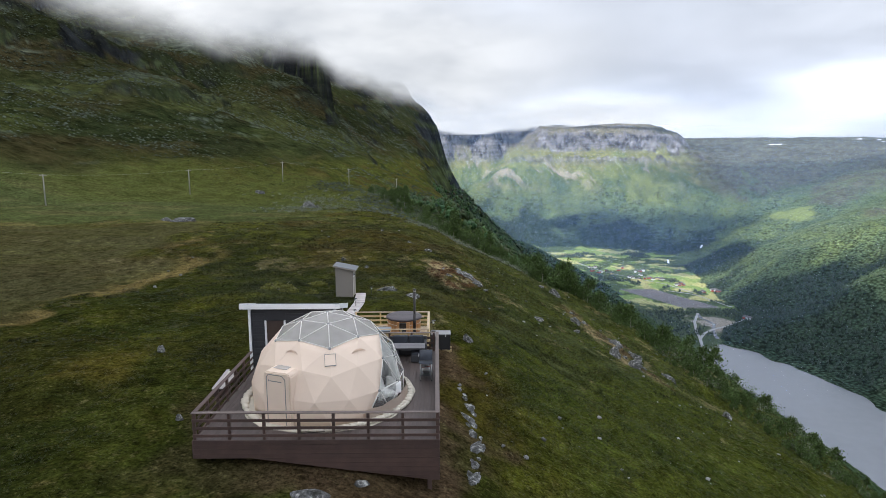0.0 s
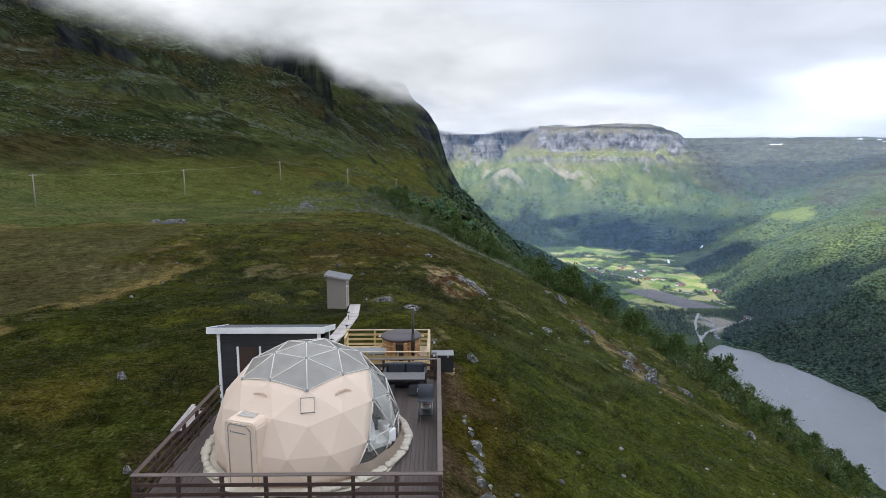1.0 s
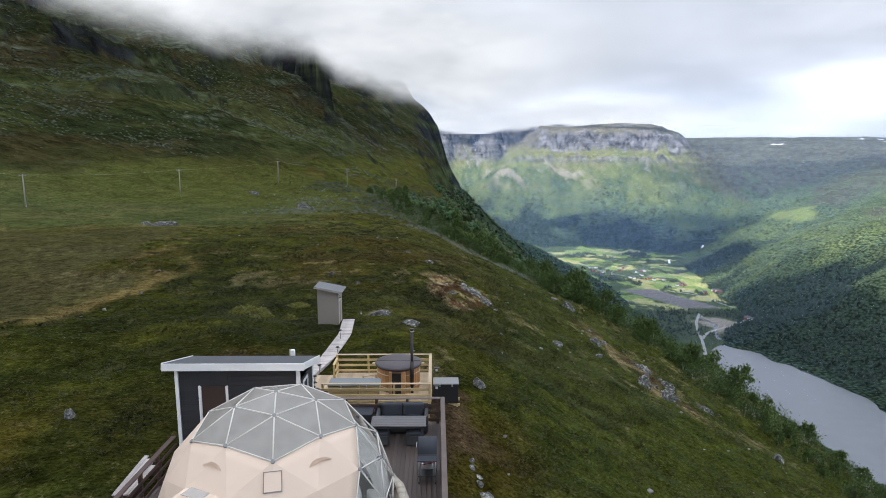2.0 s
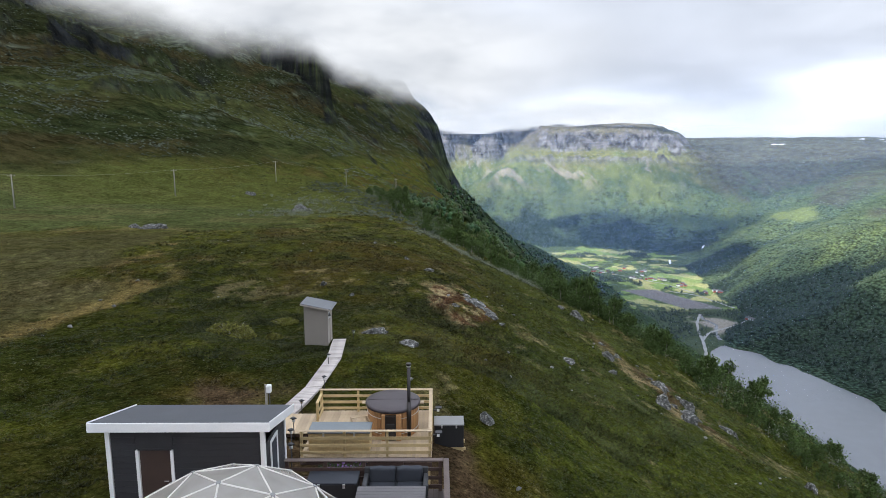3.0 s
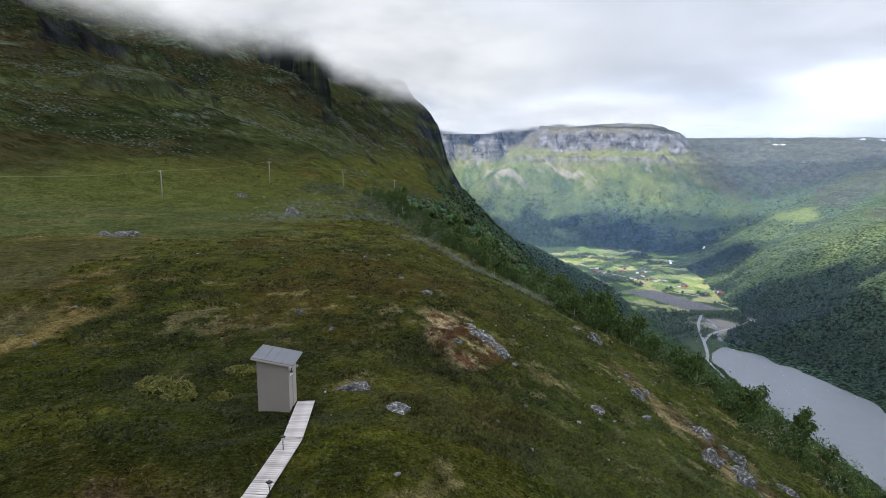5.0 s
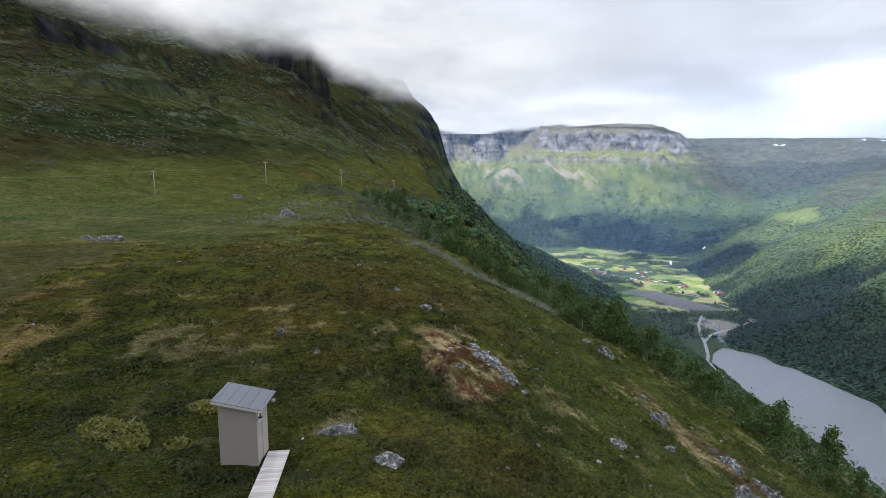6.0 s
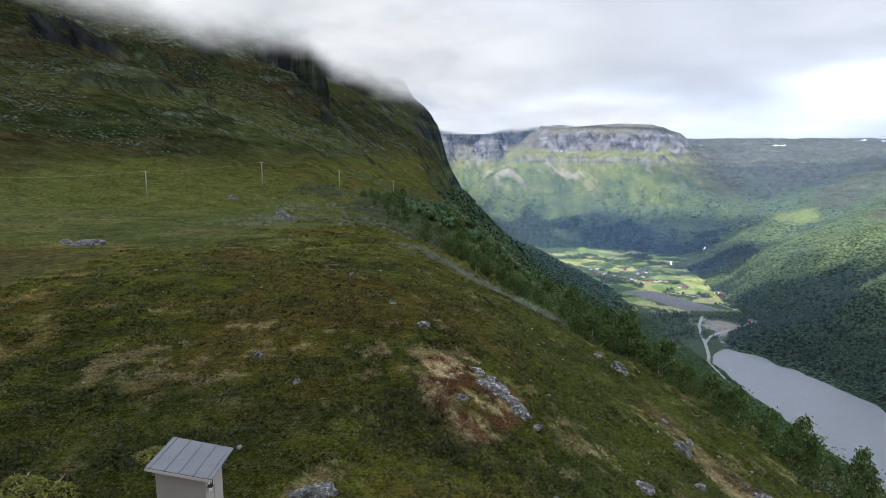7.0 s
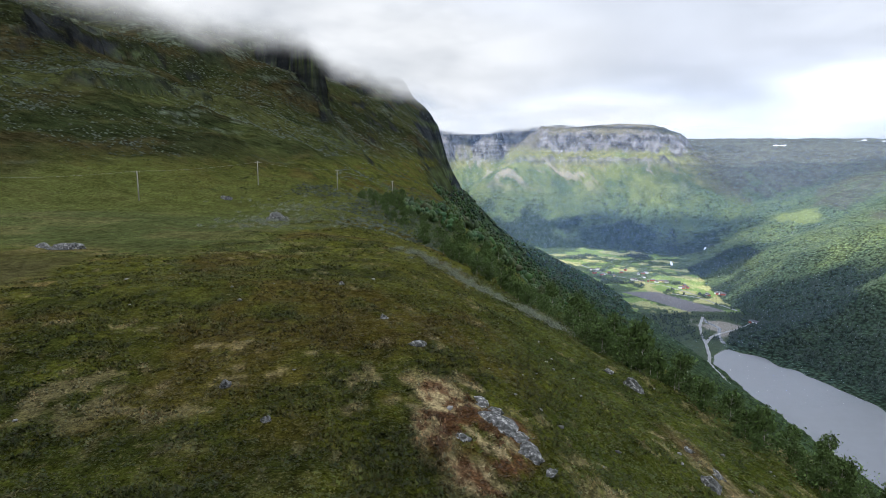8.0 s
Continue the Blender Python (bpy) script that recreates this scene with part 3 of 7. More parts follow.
# ---- water ----
WATER = material("fjord_water", (0.10, 0.11, 0.125), rough=0.25, spread=0.05, grain=0.05, blotch=0.004, bump=0.05, bump_dist=0.1, spec=0.5)
water = part("water", boxed(450, 1080, -400, 2110, LAKE - 0.5, LAKE), WATER)
tagged(water, "still grey fjord lake water", "lake", kind="structure")

# ---- clouds ----
def cloud_material():
    m = bpy.data.materials.new("cloud")
    m.use_nodes = True
    nt = m.node_tree
    nt.nodes.clear()
    o = nt.nodes.new("ShaderNodeOutputMaterial")
    d = nt.nodes.new("ShaderNodeBsdfDiffuse")
    t = nt.nodes.new("ShaderNodeBsdfTranslucent")
    d.inputs[0].default_value = t.inputs[0].default_value = (0.93, 0.94, 0.95, 1)
    half = nt.nodes.new("ShaderNodeMixShader")
    half.inputs[0].default_value = 0.45
    nt.links.new(d.outputs[0], half.inputs[1])
    nt.links.new(t.outputs[0], half.inputs[2])
    clear = nt.nodes.new("ShaderNodeBsdfTransparent")
    col = nt.nodes.new("ShaderNodeVertexColor")
    col.layer_name = "thickness"
    mixer = nt.nodes.new("ShaderNodeMixShader")
    nt.links.new(col.outputs["Color"], mixer.inputs[0])
    nt.links.new(clear.outputs[0], mixer.inputs[1])
    nt.links.new(half.outputs[0], mixer.inputs[2])
    nt.links.new(mixer.outputs[0], o.inputs["Surface"])
    return m


CLOUD = cloud_material()


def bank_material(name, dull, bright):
    """Cloud that closes the sky: emits its own light, as bright as the overcast behind it."""
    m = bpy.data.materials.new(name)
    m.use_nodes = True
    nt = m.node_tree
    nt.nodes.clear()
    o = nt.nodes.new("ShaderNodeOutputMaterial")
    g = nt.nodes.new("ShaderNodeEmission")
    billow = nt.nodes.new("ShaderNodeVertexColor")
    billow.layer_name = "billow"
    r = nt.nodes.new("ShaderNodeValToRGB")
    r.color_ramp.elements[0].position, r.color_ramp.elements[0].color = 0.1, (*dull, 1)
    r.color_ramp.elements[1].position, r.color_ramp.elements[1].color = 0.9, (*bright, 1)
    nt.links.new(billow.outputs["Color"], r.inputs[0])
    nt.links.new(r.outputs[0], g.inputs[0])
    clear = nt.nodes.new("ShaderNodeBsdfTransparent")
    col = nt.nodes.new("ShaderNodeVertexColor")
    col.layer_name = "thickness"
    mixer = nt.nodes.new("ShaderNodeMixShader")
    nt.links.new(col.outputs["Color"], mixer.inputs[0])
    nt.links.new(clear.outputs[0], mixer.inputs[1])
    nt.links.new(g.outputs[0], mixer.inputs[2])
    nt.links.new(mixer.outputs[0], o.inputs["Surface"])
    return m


# both banks glow by themselves instead of taking light from the sky
BANK = bank_material("glowing_grey_cloud", (0.47, 0.50, 0.545), (0.77, 0.79, 0.82))
PALE_BANK = bank_material("glowing_white_cloud", (0.66, 0.69, 0.73), (0.82, 0.83, 0.84))


def sheet(name, pts, density, label, mat=None, billow=None):
    """A thin bank of cloud over a grid of places (rows x columns x 3), with its density from 0 to 1."""
    n, m = pts.shape[:2]
    me = bpy.data.meshes.new(name)
    quads = [(i * m + j, i * m + j + 1, (i + 1) * m + j + 1, (i + 1) * m + j) for i in range(n - 1) for j in range(m - 1)]
    me.from_pydata(pts.reshape(-1, 3).tolist(), [], quads)
    layer = me.color_attributes.new("thickness", "FLOAT_COLOR", "POINT")
    a = density.ravel()
    layer.data.foreach_set("color", np.stack([a, a, a, np.ones_like(a)], -1).ravel())
    if billow is not None:
        layer = me.color_attributes.new("billow", "FLOAT_COLOR", "POINT")
        a = billow.ravel()
        layer.data.foreach_set("color", np.stack([a, a, a, np.ones_like(a)], -1).ravel())
    me.materials.append(mat or CLOUD)
    me.polygons.foreach_set("use_smooth", np.ones(len(me.polygons), bool))
    return tagged(new(name, me), label, "cloud", kind="stuff")


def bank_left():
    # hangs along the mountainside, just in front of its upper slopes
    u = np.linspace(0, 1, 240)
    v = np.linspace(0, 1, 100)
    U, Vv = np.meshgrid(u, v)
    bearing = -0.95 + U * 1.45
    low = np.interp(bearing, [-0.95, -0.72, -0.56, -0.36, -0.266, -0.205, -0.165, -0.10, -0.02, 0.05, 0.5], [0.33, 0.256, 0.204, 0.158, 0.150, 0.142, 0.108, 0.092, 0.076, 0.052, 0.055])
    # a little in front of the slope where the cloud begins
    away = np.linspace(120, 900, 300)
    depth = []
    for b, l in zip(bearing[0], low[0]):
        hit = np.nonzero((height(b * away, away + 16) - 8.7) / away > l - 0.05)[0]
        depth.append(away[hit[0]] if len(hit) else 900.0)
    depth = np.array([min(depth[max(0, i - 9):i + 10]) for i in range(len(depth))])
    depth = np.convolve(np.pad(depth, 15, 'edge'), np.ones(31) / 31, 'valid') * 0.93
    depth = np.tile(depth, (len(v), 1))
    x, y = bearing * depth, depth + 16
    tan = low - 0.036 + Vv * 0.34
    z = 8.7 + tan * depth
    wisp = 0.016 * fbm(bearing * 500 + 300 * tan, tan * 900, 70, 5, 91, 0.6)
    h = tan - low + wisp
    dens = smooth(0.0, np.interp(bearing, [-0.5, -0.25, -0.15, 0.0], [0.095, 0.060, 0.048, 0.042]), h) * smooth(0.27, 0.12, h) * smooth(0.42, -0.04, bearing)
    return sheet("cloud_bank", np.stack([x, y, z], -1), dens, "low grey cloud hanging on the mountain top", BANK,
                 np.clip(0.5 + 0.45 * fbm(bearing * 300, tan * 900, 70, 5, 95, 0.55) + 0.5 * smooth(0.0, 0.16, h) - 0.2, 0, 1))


def bank_far():
    u = np.linspace(0, 1, 120)
    v = np.linspace(0, 1, 30)
    U, Vv = np.meshgrid(u, v)
    bearing = -0.12 + U * 0.70
    y = np.interp(bearing, [-0.12, 0.14, 0.22, 0.36, 0.58], [4550, 4500, 4060, 3700, 3500])
    low = np.interp(bearing, [-0.12, 0.1, 0.2, 0.3, 0.42, 0.58], [0.028, 0.030, 0.040, 0.048, 0.044, 0.040])
    tan = low + Vv * 0.06 + 0.006
    h = tan - low + 0.009 * fbm(bearing * 1000, tan * 3000, 60, 5, 93, 0.6)
    dens = smooth(0.0, 0.014, h) * smooth(0.058, 0.03, h) * smooth(0.56, 0.30, bearing) * smooth(-0.12, -0.06, bearing)
    return sheet("cloud_bank", np.stack([bearing * y, y, 8.7 + tan * y], -1), dens, "white cloud resting on the far plateau", PALE_BANK,
                 np.clip(0.5 + 0.5 * fbm(bearing * 900, tan * 3000, 80, 4, 96), 0, 1))


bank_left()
bank_far()


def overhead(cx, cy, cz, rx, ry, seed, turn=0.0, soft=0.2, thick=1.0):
    """A flat cloud out of view, added so that its shadow falls round the place cx, cy, cz."""
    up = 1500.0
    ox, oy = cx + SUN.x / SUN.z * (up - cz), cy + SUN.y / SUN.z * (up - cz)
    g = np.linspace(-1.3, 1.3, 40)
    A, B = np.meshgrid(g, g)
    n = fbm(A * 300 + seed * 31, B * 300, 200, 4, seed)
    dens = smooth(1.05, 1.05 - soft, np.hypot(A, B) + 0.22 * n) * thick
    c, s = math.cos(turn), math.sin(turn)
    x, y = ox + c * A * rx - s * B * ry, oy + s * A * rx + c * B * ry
    return sheet("cloud", np.stack([x, y, np.full_like(x, up)], -1), dens, "unseen flat cloud added to shade the land")


# unseen clouds, placed for the shade wanted on the camp and the far slopes
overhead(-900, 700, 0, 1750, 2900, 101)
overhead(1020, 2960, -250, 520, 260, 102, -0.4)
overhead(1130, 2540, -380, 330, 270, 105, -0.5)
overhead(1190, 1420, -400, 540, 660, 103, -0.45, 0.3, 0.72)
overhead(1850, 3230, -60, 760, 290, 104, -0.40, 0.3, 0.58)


# ---- blue sheets standing in for haze in the valley ----
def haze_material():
    """Haze imitated by a flat blue sheet: lets nearly all light through and scatters a little."""
    m = bpy.data.materials.new("haze_sheet")
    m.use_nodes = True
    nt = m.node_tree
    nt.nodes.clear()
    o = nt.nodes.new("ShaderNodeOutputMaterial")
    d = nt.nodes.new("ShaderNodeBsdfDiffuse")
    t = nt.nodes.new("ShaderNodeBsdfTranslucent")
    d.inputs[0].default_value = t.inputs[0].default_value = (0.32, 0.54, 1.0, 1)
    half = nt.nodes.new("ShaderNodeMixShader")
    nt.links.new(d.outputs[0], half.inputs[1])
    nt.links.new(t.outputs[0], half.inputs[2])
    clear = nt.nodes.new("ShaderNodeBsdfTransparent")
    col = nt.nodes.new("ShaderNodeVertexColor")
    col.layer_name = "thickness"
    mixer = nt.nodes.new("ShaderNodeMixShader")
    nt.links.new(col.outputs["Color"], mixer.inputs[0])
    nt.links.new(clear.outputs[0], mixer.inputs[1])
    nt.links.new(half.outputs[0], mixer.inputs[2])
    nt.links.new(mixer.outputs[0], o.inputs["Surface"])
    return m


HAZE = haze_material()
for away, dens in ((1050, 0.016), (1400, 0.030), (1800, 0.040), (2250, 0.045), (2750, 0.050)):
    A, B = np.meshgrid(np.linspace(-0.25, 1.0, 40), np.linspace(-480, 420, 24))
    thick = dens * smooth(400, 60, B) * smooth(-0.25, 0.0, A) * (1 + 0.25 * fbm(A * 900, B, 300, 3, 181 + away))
    tagged(sheet("haze_sheet", np.stack([A * away, away + 0.12 * away * A * A, B], -1), thick, "nearly clear blue sheet imitating haze in the valley", HAZE), "nearly clear blue sheet hung in the valley to imitate haze", "haze")

# ---- surfaces of the camp ----
DECK = material("stained_decking", (0.070, 0.051, 0.045), 0.7, spread=0.3, grain=60, blotch=3, stretch=(3, 0.3, 3), own=0.18)
RAIL = material("brown_stained_pine", (0.054, 0.030, 0.024), 0.65, spread=0.3, grain=40, blotch=3, own=0.2)
CAPWOOD = material("worn_rail_cap", (0.12, 0.09, 0.08), 0.7, spread=0.25, grain=40, blotch=3, own=0.1)
PINE = material("new_pine", (0.46, 0.34, 0.17), 0.65, spread=0.25, grain=30, blotch=2.5, own=0.16)
PINE_FLOOR = material("new_pine_boards", (0.42, 0.32, 0.21), 0.7, spread=0.25, grain=30, blotch=2.0, own=0.16)
GREYWOOD = material("weathered_boards", (0.40, 0.36, 0.34), 0.8, spread=0.3, grain=40, blotch=2.0, own=0.18)
CANVAS = material("beige_canvas", (0.67, 0.53, 0.425), 0.75, spread=0.05, grain=120, blotch=1.3, bump=0.05)
CANVAS_DIM = material("sand_canvas", (0.52, 0.42, 0.34), 0.8, spread=0.08, grain=90, blotch=2)
WHITE = material("white_paint", (0.74, 0.74, 0.74), 0.5, spread=0.06, grain=30, blotch=2, bump=0.05)
STRUT = material("white_steel_tube", (0.62, 0.59, 0.55), 0.4, spread=0.05)
GREY = material("grey_plastic", (0.20, 0.20, 0.20), 0.5, spread=0.1)
BLACKWALL = material("black_stained_cladding", (0.024, 0.024, 0.028), 0.6, spread=0.3, grain=30, blotch=2.5, own=0.15)
FELT = material("grey_roofing_felt", (0.062, 0.066, 0.076), 0.75, spread=0.15, grain=80, blotch=1.2)
DOORWOOD = material("dark_brown_door", (0.045, 0.028, 0.022), 0.5, spread=0.2)
BEIGE = material("greige_panel", (0.205, 0.182, 0.157), 0.7, spread=0.06, grain=50, blotch=1.5, bump=0.05)
PALEBEIGE = material("pale_greige_panel", (0.36, 0.32, 0.28), 0.7, spread=0.08, grain=50, blotch=1.5, bump=0.05)
METALROOF = material("grey_metal_roof", (0.105, 0.112, 0.125), 0.45, metal=0.2, spread=0.15, grain=8, blotch=2)
LID = material("brown_vinyl_lid", (0.042, 0.030, 0.034), 0.5, spread=0.15, grain=60, blotch=3)
STAVE = material("oiled_spruce_stave", (0.38, 0.20, 0.085), 0.55, spread=0.25, grain=40, blotch=3, stretch=(2, 2, 0.3), own=0.2)
STEEL = material("sooty_steel", (0.05, 0.045, 0.045), 0.4, metal=0.8, spread=0.25)
BRIGHT = material("bare_steel", (0.6, 0.6, 0.6), 0.35, metal=0.9, spread=0.1)
BLACK = material("black_plastic", (0.018, 0.018, 0.020), 0.5, spread=0.2)
SLATE = material("slate_fabric", (0.028, 0.032, 0.042), 0.85, spread=0.15, grain=150)
CHARCOAL = material("charcoal_rattan", (0.035, 0.036, 0.040), 0.7, spread=0.25, grain=120, bump=0.4)
TABLETOP = material("dull_composite_top", (0.095, 0.088, 0.092), 0.55, spread=0.15, stretch=(0.4, 3, 3), grain=20)
BLUEGREY = material("blue_grey_lid", (0.135, 0.158, 0.175), 0.45, spread=0.1, grain=10)
LINEN = material("white_linen", (0.78, 0.77, 0.75), 0.9, spread=0.06, grain=20, bump=0.3, bump_dist=0.02)
CARPET = material("grey_carpet", (0.10, 0.09, 0.085), 0.95, spread=0.15)
SACK = material("pale_sandbag", (0.50, 0.45, 0.37), 0.9, spread=0.12, grain=60, bump=0.3)


def rock_material():
    """Grey gneiss: dark cracks and moss, pale lichen."""
    m = material("lichen_grey_rock", (0.13, 0.13, 0.13), 0.9, spread=0.3, grain=22, blotch=3, bump=1.0, bump_dist=0.08)
    nt = m.node_tree
    tex = nt.nodes.new("ShaderNodeNewGeometry")
    n = nt.nodes.new("ShaderNodeTexNoise")
    n.inputs["Scale"].default_value, n.inputs["Detail"].default_value, n.inputs["Roughness"].default_value = 4.5, 8, 0.78
    nt.links.new(tex.outputs["Position"], n.inputs["Vector"])
    r = nt.nodes.new("ShaderNodeValToRGB")
    r.color_ramp.elements[0].position, r.color_ramp.elements[0].color = 0.41, (0.022, 0.024, 0.018, 1)
    r.color_ramp.elements[1].position, r.color_ramp.elements[1].color = 0.62, (0.46, 0.45, 0.42, 1)
    for at, c in ((0.46, (0.055, 0.055, 0.052)), (0.52, (0.105, 0.105, 0.105)), (0.56, (0.17, 0.17, 0.165))):
        e = r.color_ramp.elements.new(at)
        e.color = (*c, 1)
    nt.links.new(n.outputs[0], r.inputs[0])
    hsv = next(k for k in nt.nodes if k.type == "HUE_SAT")
    nt.links.new(r.outputs[0], hsv.inputs["Color"])
    return m


ROCK = rock_material()
POLEWOOD = material("grey_pole_wood", (0.26, 0.24, 0.21), 0.85, spread=0.2)
RED = material("red_paint", (0.25, 0.03, 0.025), 0.5)


def clear_sheet(name, tint, clear, rough=0.12):
    m = bpy.data.materials.new(name)
    m.use_nodes = True
    nt = m.node_tree
    b = nt.nodes["Principled BSDF"]
    b.inputs["Base Color"].default_value = (*tint, 1)
    b.inputs["Roughness"].default_value = rough
    see = nt.nodes.new("ShaderNodeBsdfTransparent")
    see.inputs[0].default_value = (0.93, 0.93, 0.92, 1)
    mixer = nt.nodes.new("ShaderNodeMixShader")
    n = nt.nodes.new("ShaderNodeTexNoise")
    n.inputs["Scale"].default_value = 2.0
    r = nt.nodes.new("ShaderNodeMapRange")
    r.inputs["To Min"].default_value, r.inputs["To Max"].default_value = clear - 0.12, clear + 0.12
    nt.links.new(n.outputs[0], r.inputs["Value"])
    nt.links.new(r.outputs[0], mixer.inputs[0])
    nt.links.new(b.outputs[0], mixer.inputs[1])
    nt.links.new(see.outputs[0], mixer.inputs[2])
    nt.links.new(mixer.outputs[0], nt.nodes["Material Output"].inputs["Surface"])
    return m


PVC = clear_sheet("clear_pvc_window", (0.56, 0.525, 0.49), 0.42, 0.25)
BAYPVC = clear_sheet("clear_pvc_bay", (0.60, 0.60, 0.58), 0.86)


# ---- railings ----
def railing(root, p, q, height, posts, slats, mat, cap, post_w=0.09, slat_h=0.095, top_w=0.14, ends=True):
    """Posts, slats and a top board between two places on a deck, as parts of root."""
    p, q = Vector(p), Vector(q)
    along = (q - p)
    n = along.length
    m = Matrix.Translation(p) @ along.to_track_quat("X", "Z").to_matrix().to_4x4()
    share = {}

    def put(name, key, at, make, material_):
        if key not in share:
            share[key] = part(name, make(), material_, root)
            ob = share[key]
        else:
            ob = new(name, share[key].data)
            ob.parent = root
        ob.matrix_local = m @ Matrix.Translation(at)

    h = post_w / 2
    for i in range(posts):
        if not ends and i in (0, posts - 1):
            continue
        put("post", "post", (n * i / (posts - 1), 0, 0), lambda: boxed(-h, h, -h, h, -0.12, height - 0.032, bevel=0.006), mat)
    step = (height - 0.06) / (slats + 0.35)
    for k in range(slats):
        z = 0.10 + k * step
        put("slat", "slat", (0, -h - 0.016, z), lambda: boxed(-h, n + h, -0.014, 0.014, 0, slat_h, bevel=0.004), mat)
    put("top_rail", "top", (0, 0, height - 0.03), lambda: boxed(-h - 0.02, n + h + 0.02, -top_w / 2, top_w / 2, 0, 0.032, bevel=0.006), cap)


# ---- main deck ----
X0, X1, Y0, Y1 = -7.45, 0.17, 17.25, 25.75


def main_deck():
    d = thing("timber_deck", "dark brown stained timber deck carrying the dome", "deck", kind="structure")
    part("frame", boxed(X0 + 0.08, X1 - 0.08, Y0 + 0.08, Y1 - 0.08, -0.24, -0.032), RAIL, d)
    n = 60
    w = (X1 - X0) / n
    mesh = None
    for i in range(n):
        if mesh is None:
            ob = part("plank", boxed(0.004, w - 0.004, Y0, Y1, -0.03, 0, bevel=0.003), DECK, d)
            mesh = ob.data
        else:
            ob = new("plank", mesh)
            ob.parent = d
        ob.location = (X0 + i * w, 0, random.uniform(-0.002, 0.002))
    # boarded skirt, down to the sloping ground
    for k in range(9):
        z = -0.145 - 0.15 * k
        if k < 4:
            part("skirt_board", boxed(X0, X1, Y0 - 0.03, Y0 - 0.004, z, z + 0.142, bevel=0.004), RAIL, d)
        else:
            # cut along the slope of the ground
            bm = bmesh.new()
            ends = [(X0 + 2.9 + (-0.745 - h) / 0.135, h) for h in (z + 0.142, z)]
            if ends[1][0] < X1 - 0.1:
                line = [ends[0], ends[1], (X1, z), (X1, z + 0.142)]
                near = [bm.verts.new((a, Y0 - 0.03, h)) for a, h in line]
                back = [bm.verts.new((a, Y0 - 0.004, h)) for a, h in line]
                bm.faces.new(near)
                bm.faces.new(back[::-1])
                for i in range(4):
                    bm.faces.new((near[i - 1], near[i], back[i], back[i - 1]))
                bmesh.ops.recalc_face_normals(bm, faces=bm.faces[:])
                part("skirt_board", bm, RAIL, d)
        part("skirt_board", boxed(X1 + 0.004, X1 + 0.03, Y0 - 0.03, Y1 - 0.4 * k, z, z + 0.142, bevel=0.004), RAIL, d)
    for k in range(4):
        z = -0.145 - 0.15 * k
        part("skirt_board", boxed(X0 - 0.03, X0 - 0.004, Y0 - 0.03, Y1, z, z + 0.142, bevel=0.004), RAIL, d)
    for x in (X0 + 0.3, -4.5, -2.0, X1 - 0.3):
        for y in (Y0 + 0.4, 21.5, Y1 - 0.4):
            part("footing_post", boxed(x - 0.07, x + 0.07, y - 0.07, y + 0.07, ground_z(x, y) - 0.3, -0.24), RAIL, d)
    return d


main_deck()
front_rail = thing("deck_railing", "dark brown slatted wooden railing on the deck", "railing", group="deck railings")
railing(front_rail, (X0 + 0.05, Y0 + 0.05, 0), (X1 - 0.05, Y0 + 0.05, 0), 0.89, 8, 3, RAIL, CAPWOOD)
left_rail = thing("deck_railing", "dark brown slatted wooden railing beside the hut", "railing", group="deck railings")
railing(left_rail, (X0 + 0.05, Y0 + 0.2, 0), (X0 + 0.05, 23.0, 0), 0.89, 7, 3, RAIL, RAIL, ends=False)
right_rail = thing("deck_railing", "dark brown railing along the valley side of the deck", "railing", group="deck railings")
railing(right_rail, (X1 - 0.05, Y0 + 0.2, 0), (X1 - 0.05, Y1 - 0.1, 0), 0.89, 9, 3, RAIL, CAPWOOD, ends=False)
back_rail = thing("deck_railing", "dark brown railing behind the outdoor sofa", "railing", group="deck railings")
railing(back_rail, (-4.0, Y1 - 0.06, 0), (X1 - 0.2, Y1 - 0.06, 0), 0.87, 5, 3, RAIL, CAPWOOD)


# ---- dome tent ----
DC, DR = Vector((-3.84, 20.75, 0.38)), 2.76


def dome_grid():
    """The corners and triangles of a three-frequency geodesic dome, standing on the deck."""
    z = 1 / math.sqrt(5)
    r = 2 / math.sqrt(5)
    turn = radians(-78)
    ico = [Vector((0, 0, 1))]
    ico += [Vector((r * math.cos(turn + 2 * math.pi * i / 5), r * math.sin(turn + 2 * math.pi * i / 5), z)) for i in range(5)]
    ico += [Vector((r * math.cos(turn + 2 * math.pi * (i + 0.5) / 5), r * math.sin(turn + 2 * math.pi * (i + 0.5) / 5), -z)) for i in range(5)]
    ico.append(Vector((0, 0, -1)))
    faces = []
    for i in range(5):
        j = (i + 1) % 5
        faces += [(0, 1 + i, 1 + j), (1 + i, 6 + i, 1 + j), (1 + j, 6 + i, 6 + j)]
    pts, key, tris = [], {}, []

    def corner(v):
        v = v.normalized()
        k = tuple(round(c, 4) for c in v)
        if k not in key:
            key[k] = len(pts)
            pts.append(v)
        return key[k]

    for a, b, c in faces:
        a, b, c = ico[a], ico[b], ico[c]
        g = {}
        for i in range(4):
            for j in range(4 - i):
                g[i, j] = corner(a * (3 - i - j) + b * i + c * j)
        for i in range(3):
            for j in range(3 - i):
                tris.append((g[i, j], g[i + 1, j], g[i, j + 1]))
                if i + j < 2:
                    tris.append((g[i + 1, j], g[i + 1, j + 1], g[i, j + 1]))
    tris = [t for t in tris if sum(pts[i].z for i in t) / 3 > -0.16]
    place = []
    for v in pts:
        p = DC + v * DR
        p.z = max(p.z, 0.02)
        if p.z < 0.12:
            flat = Vector((v.x, v.y, 0)).normalized() * DR * 0.985
            p = Vector((DC.x + flat.x, DC.y + flat.y, 0.02))
        place.append(p)
    return pts, place, tris


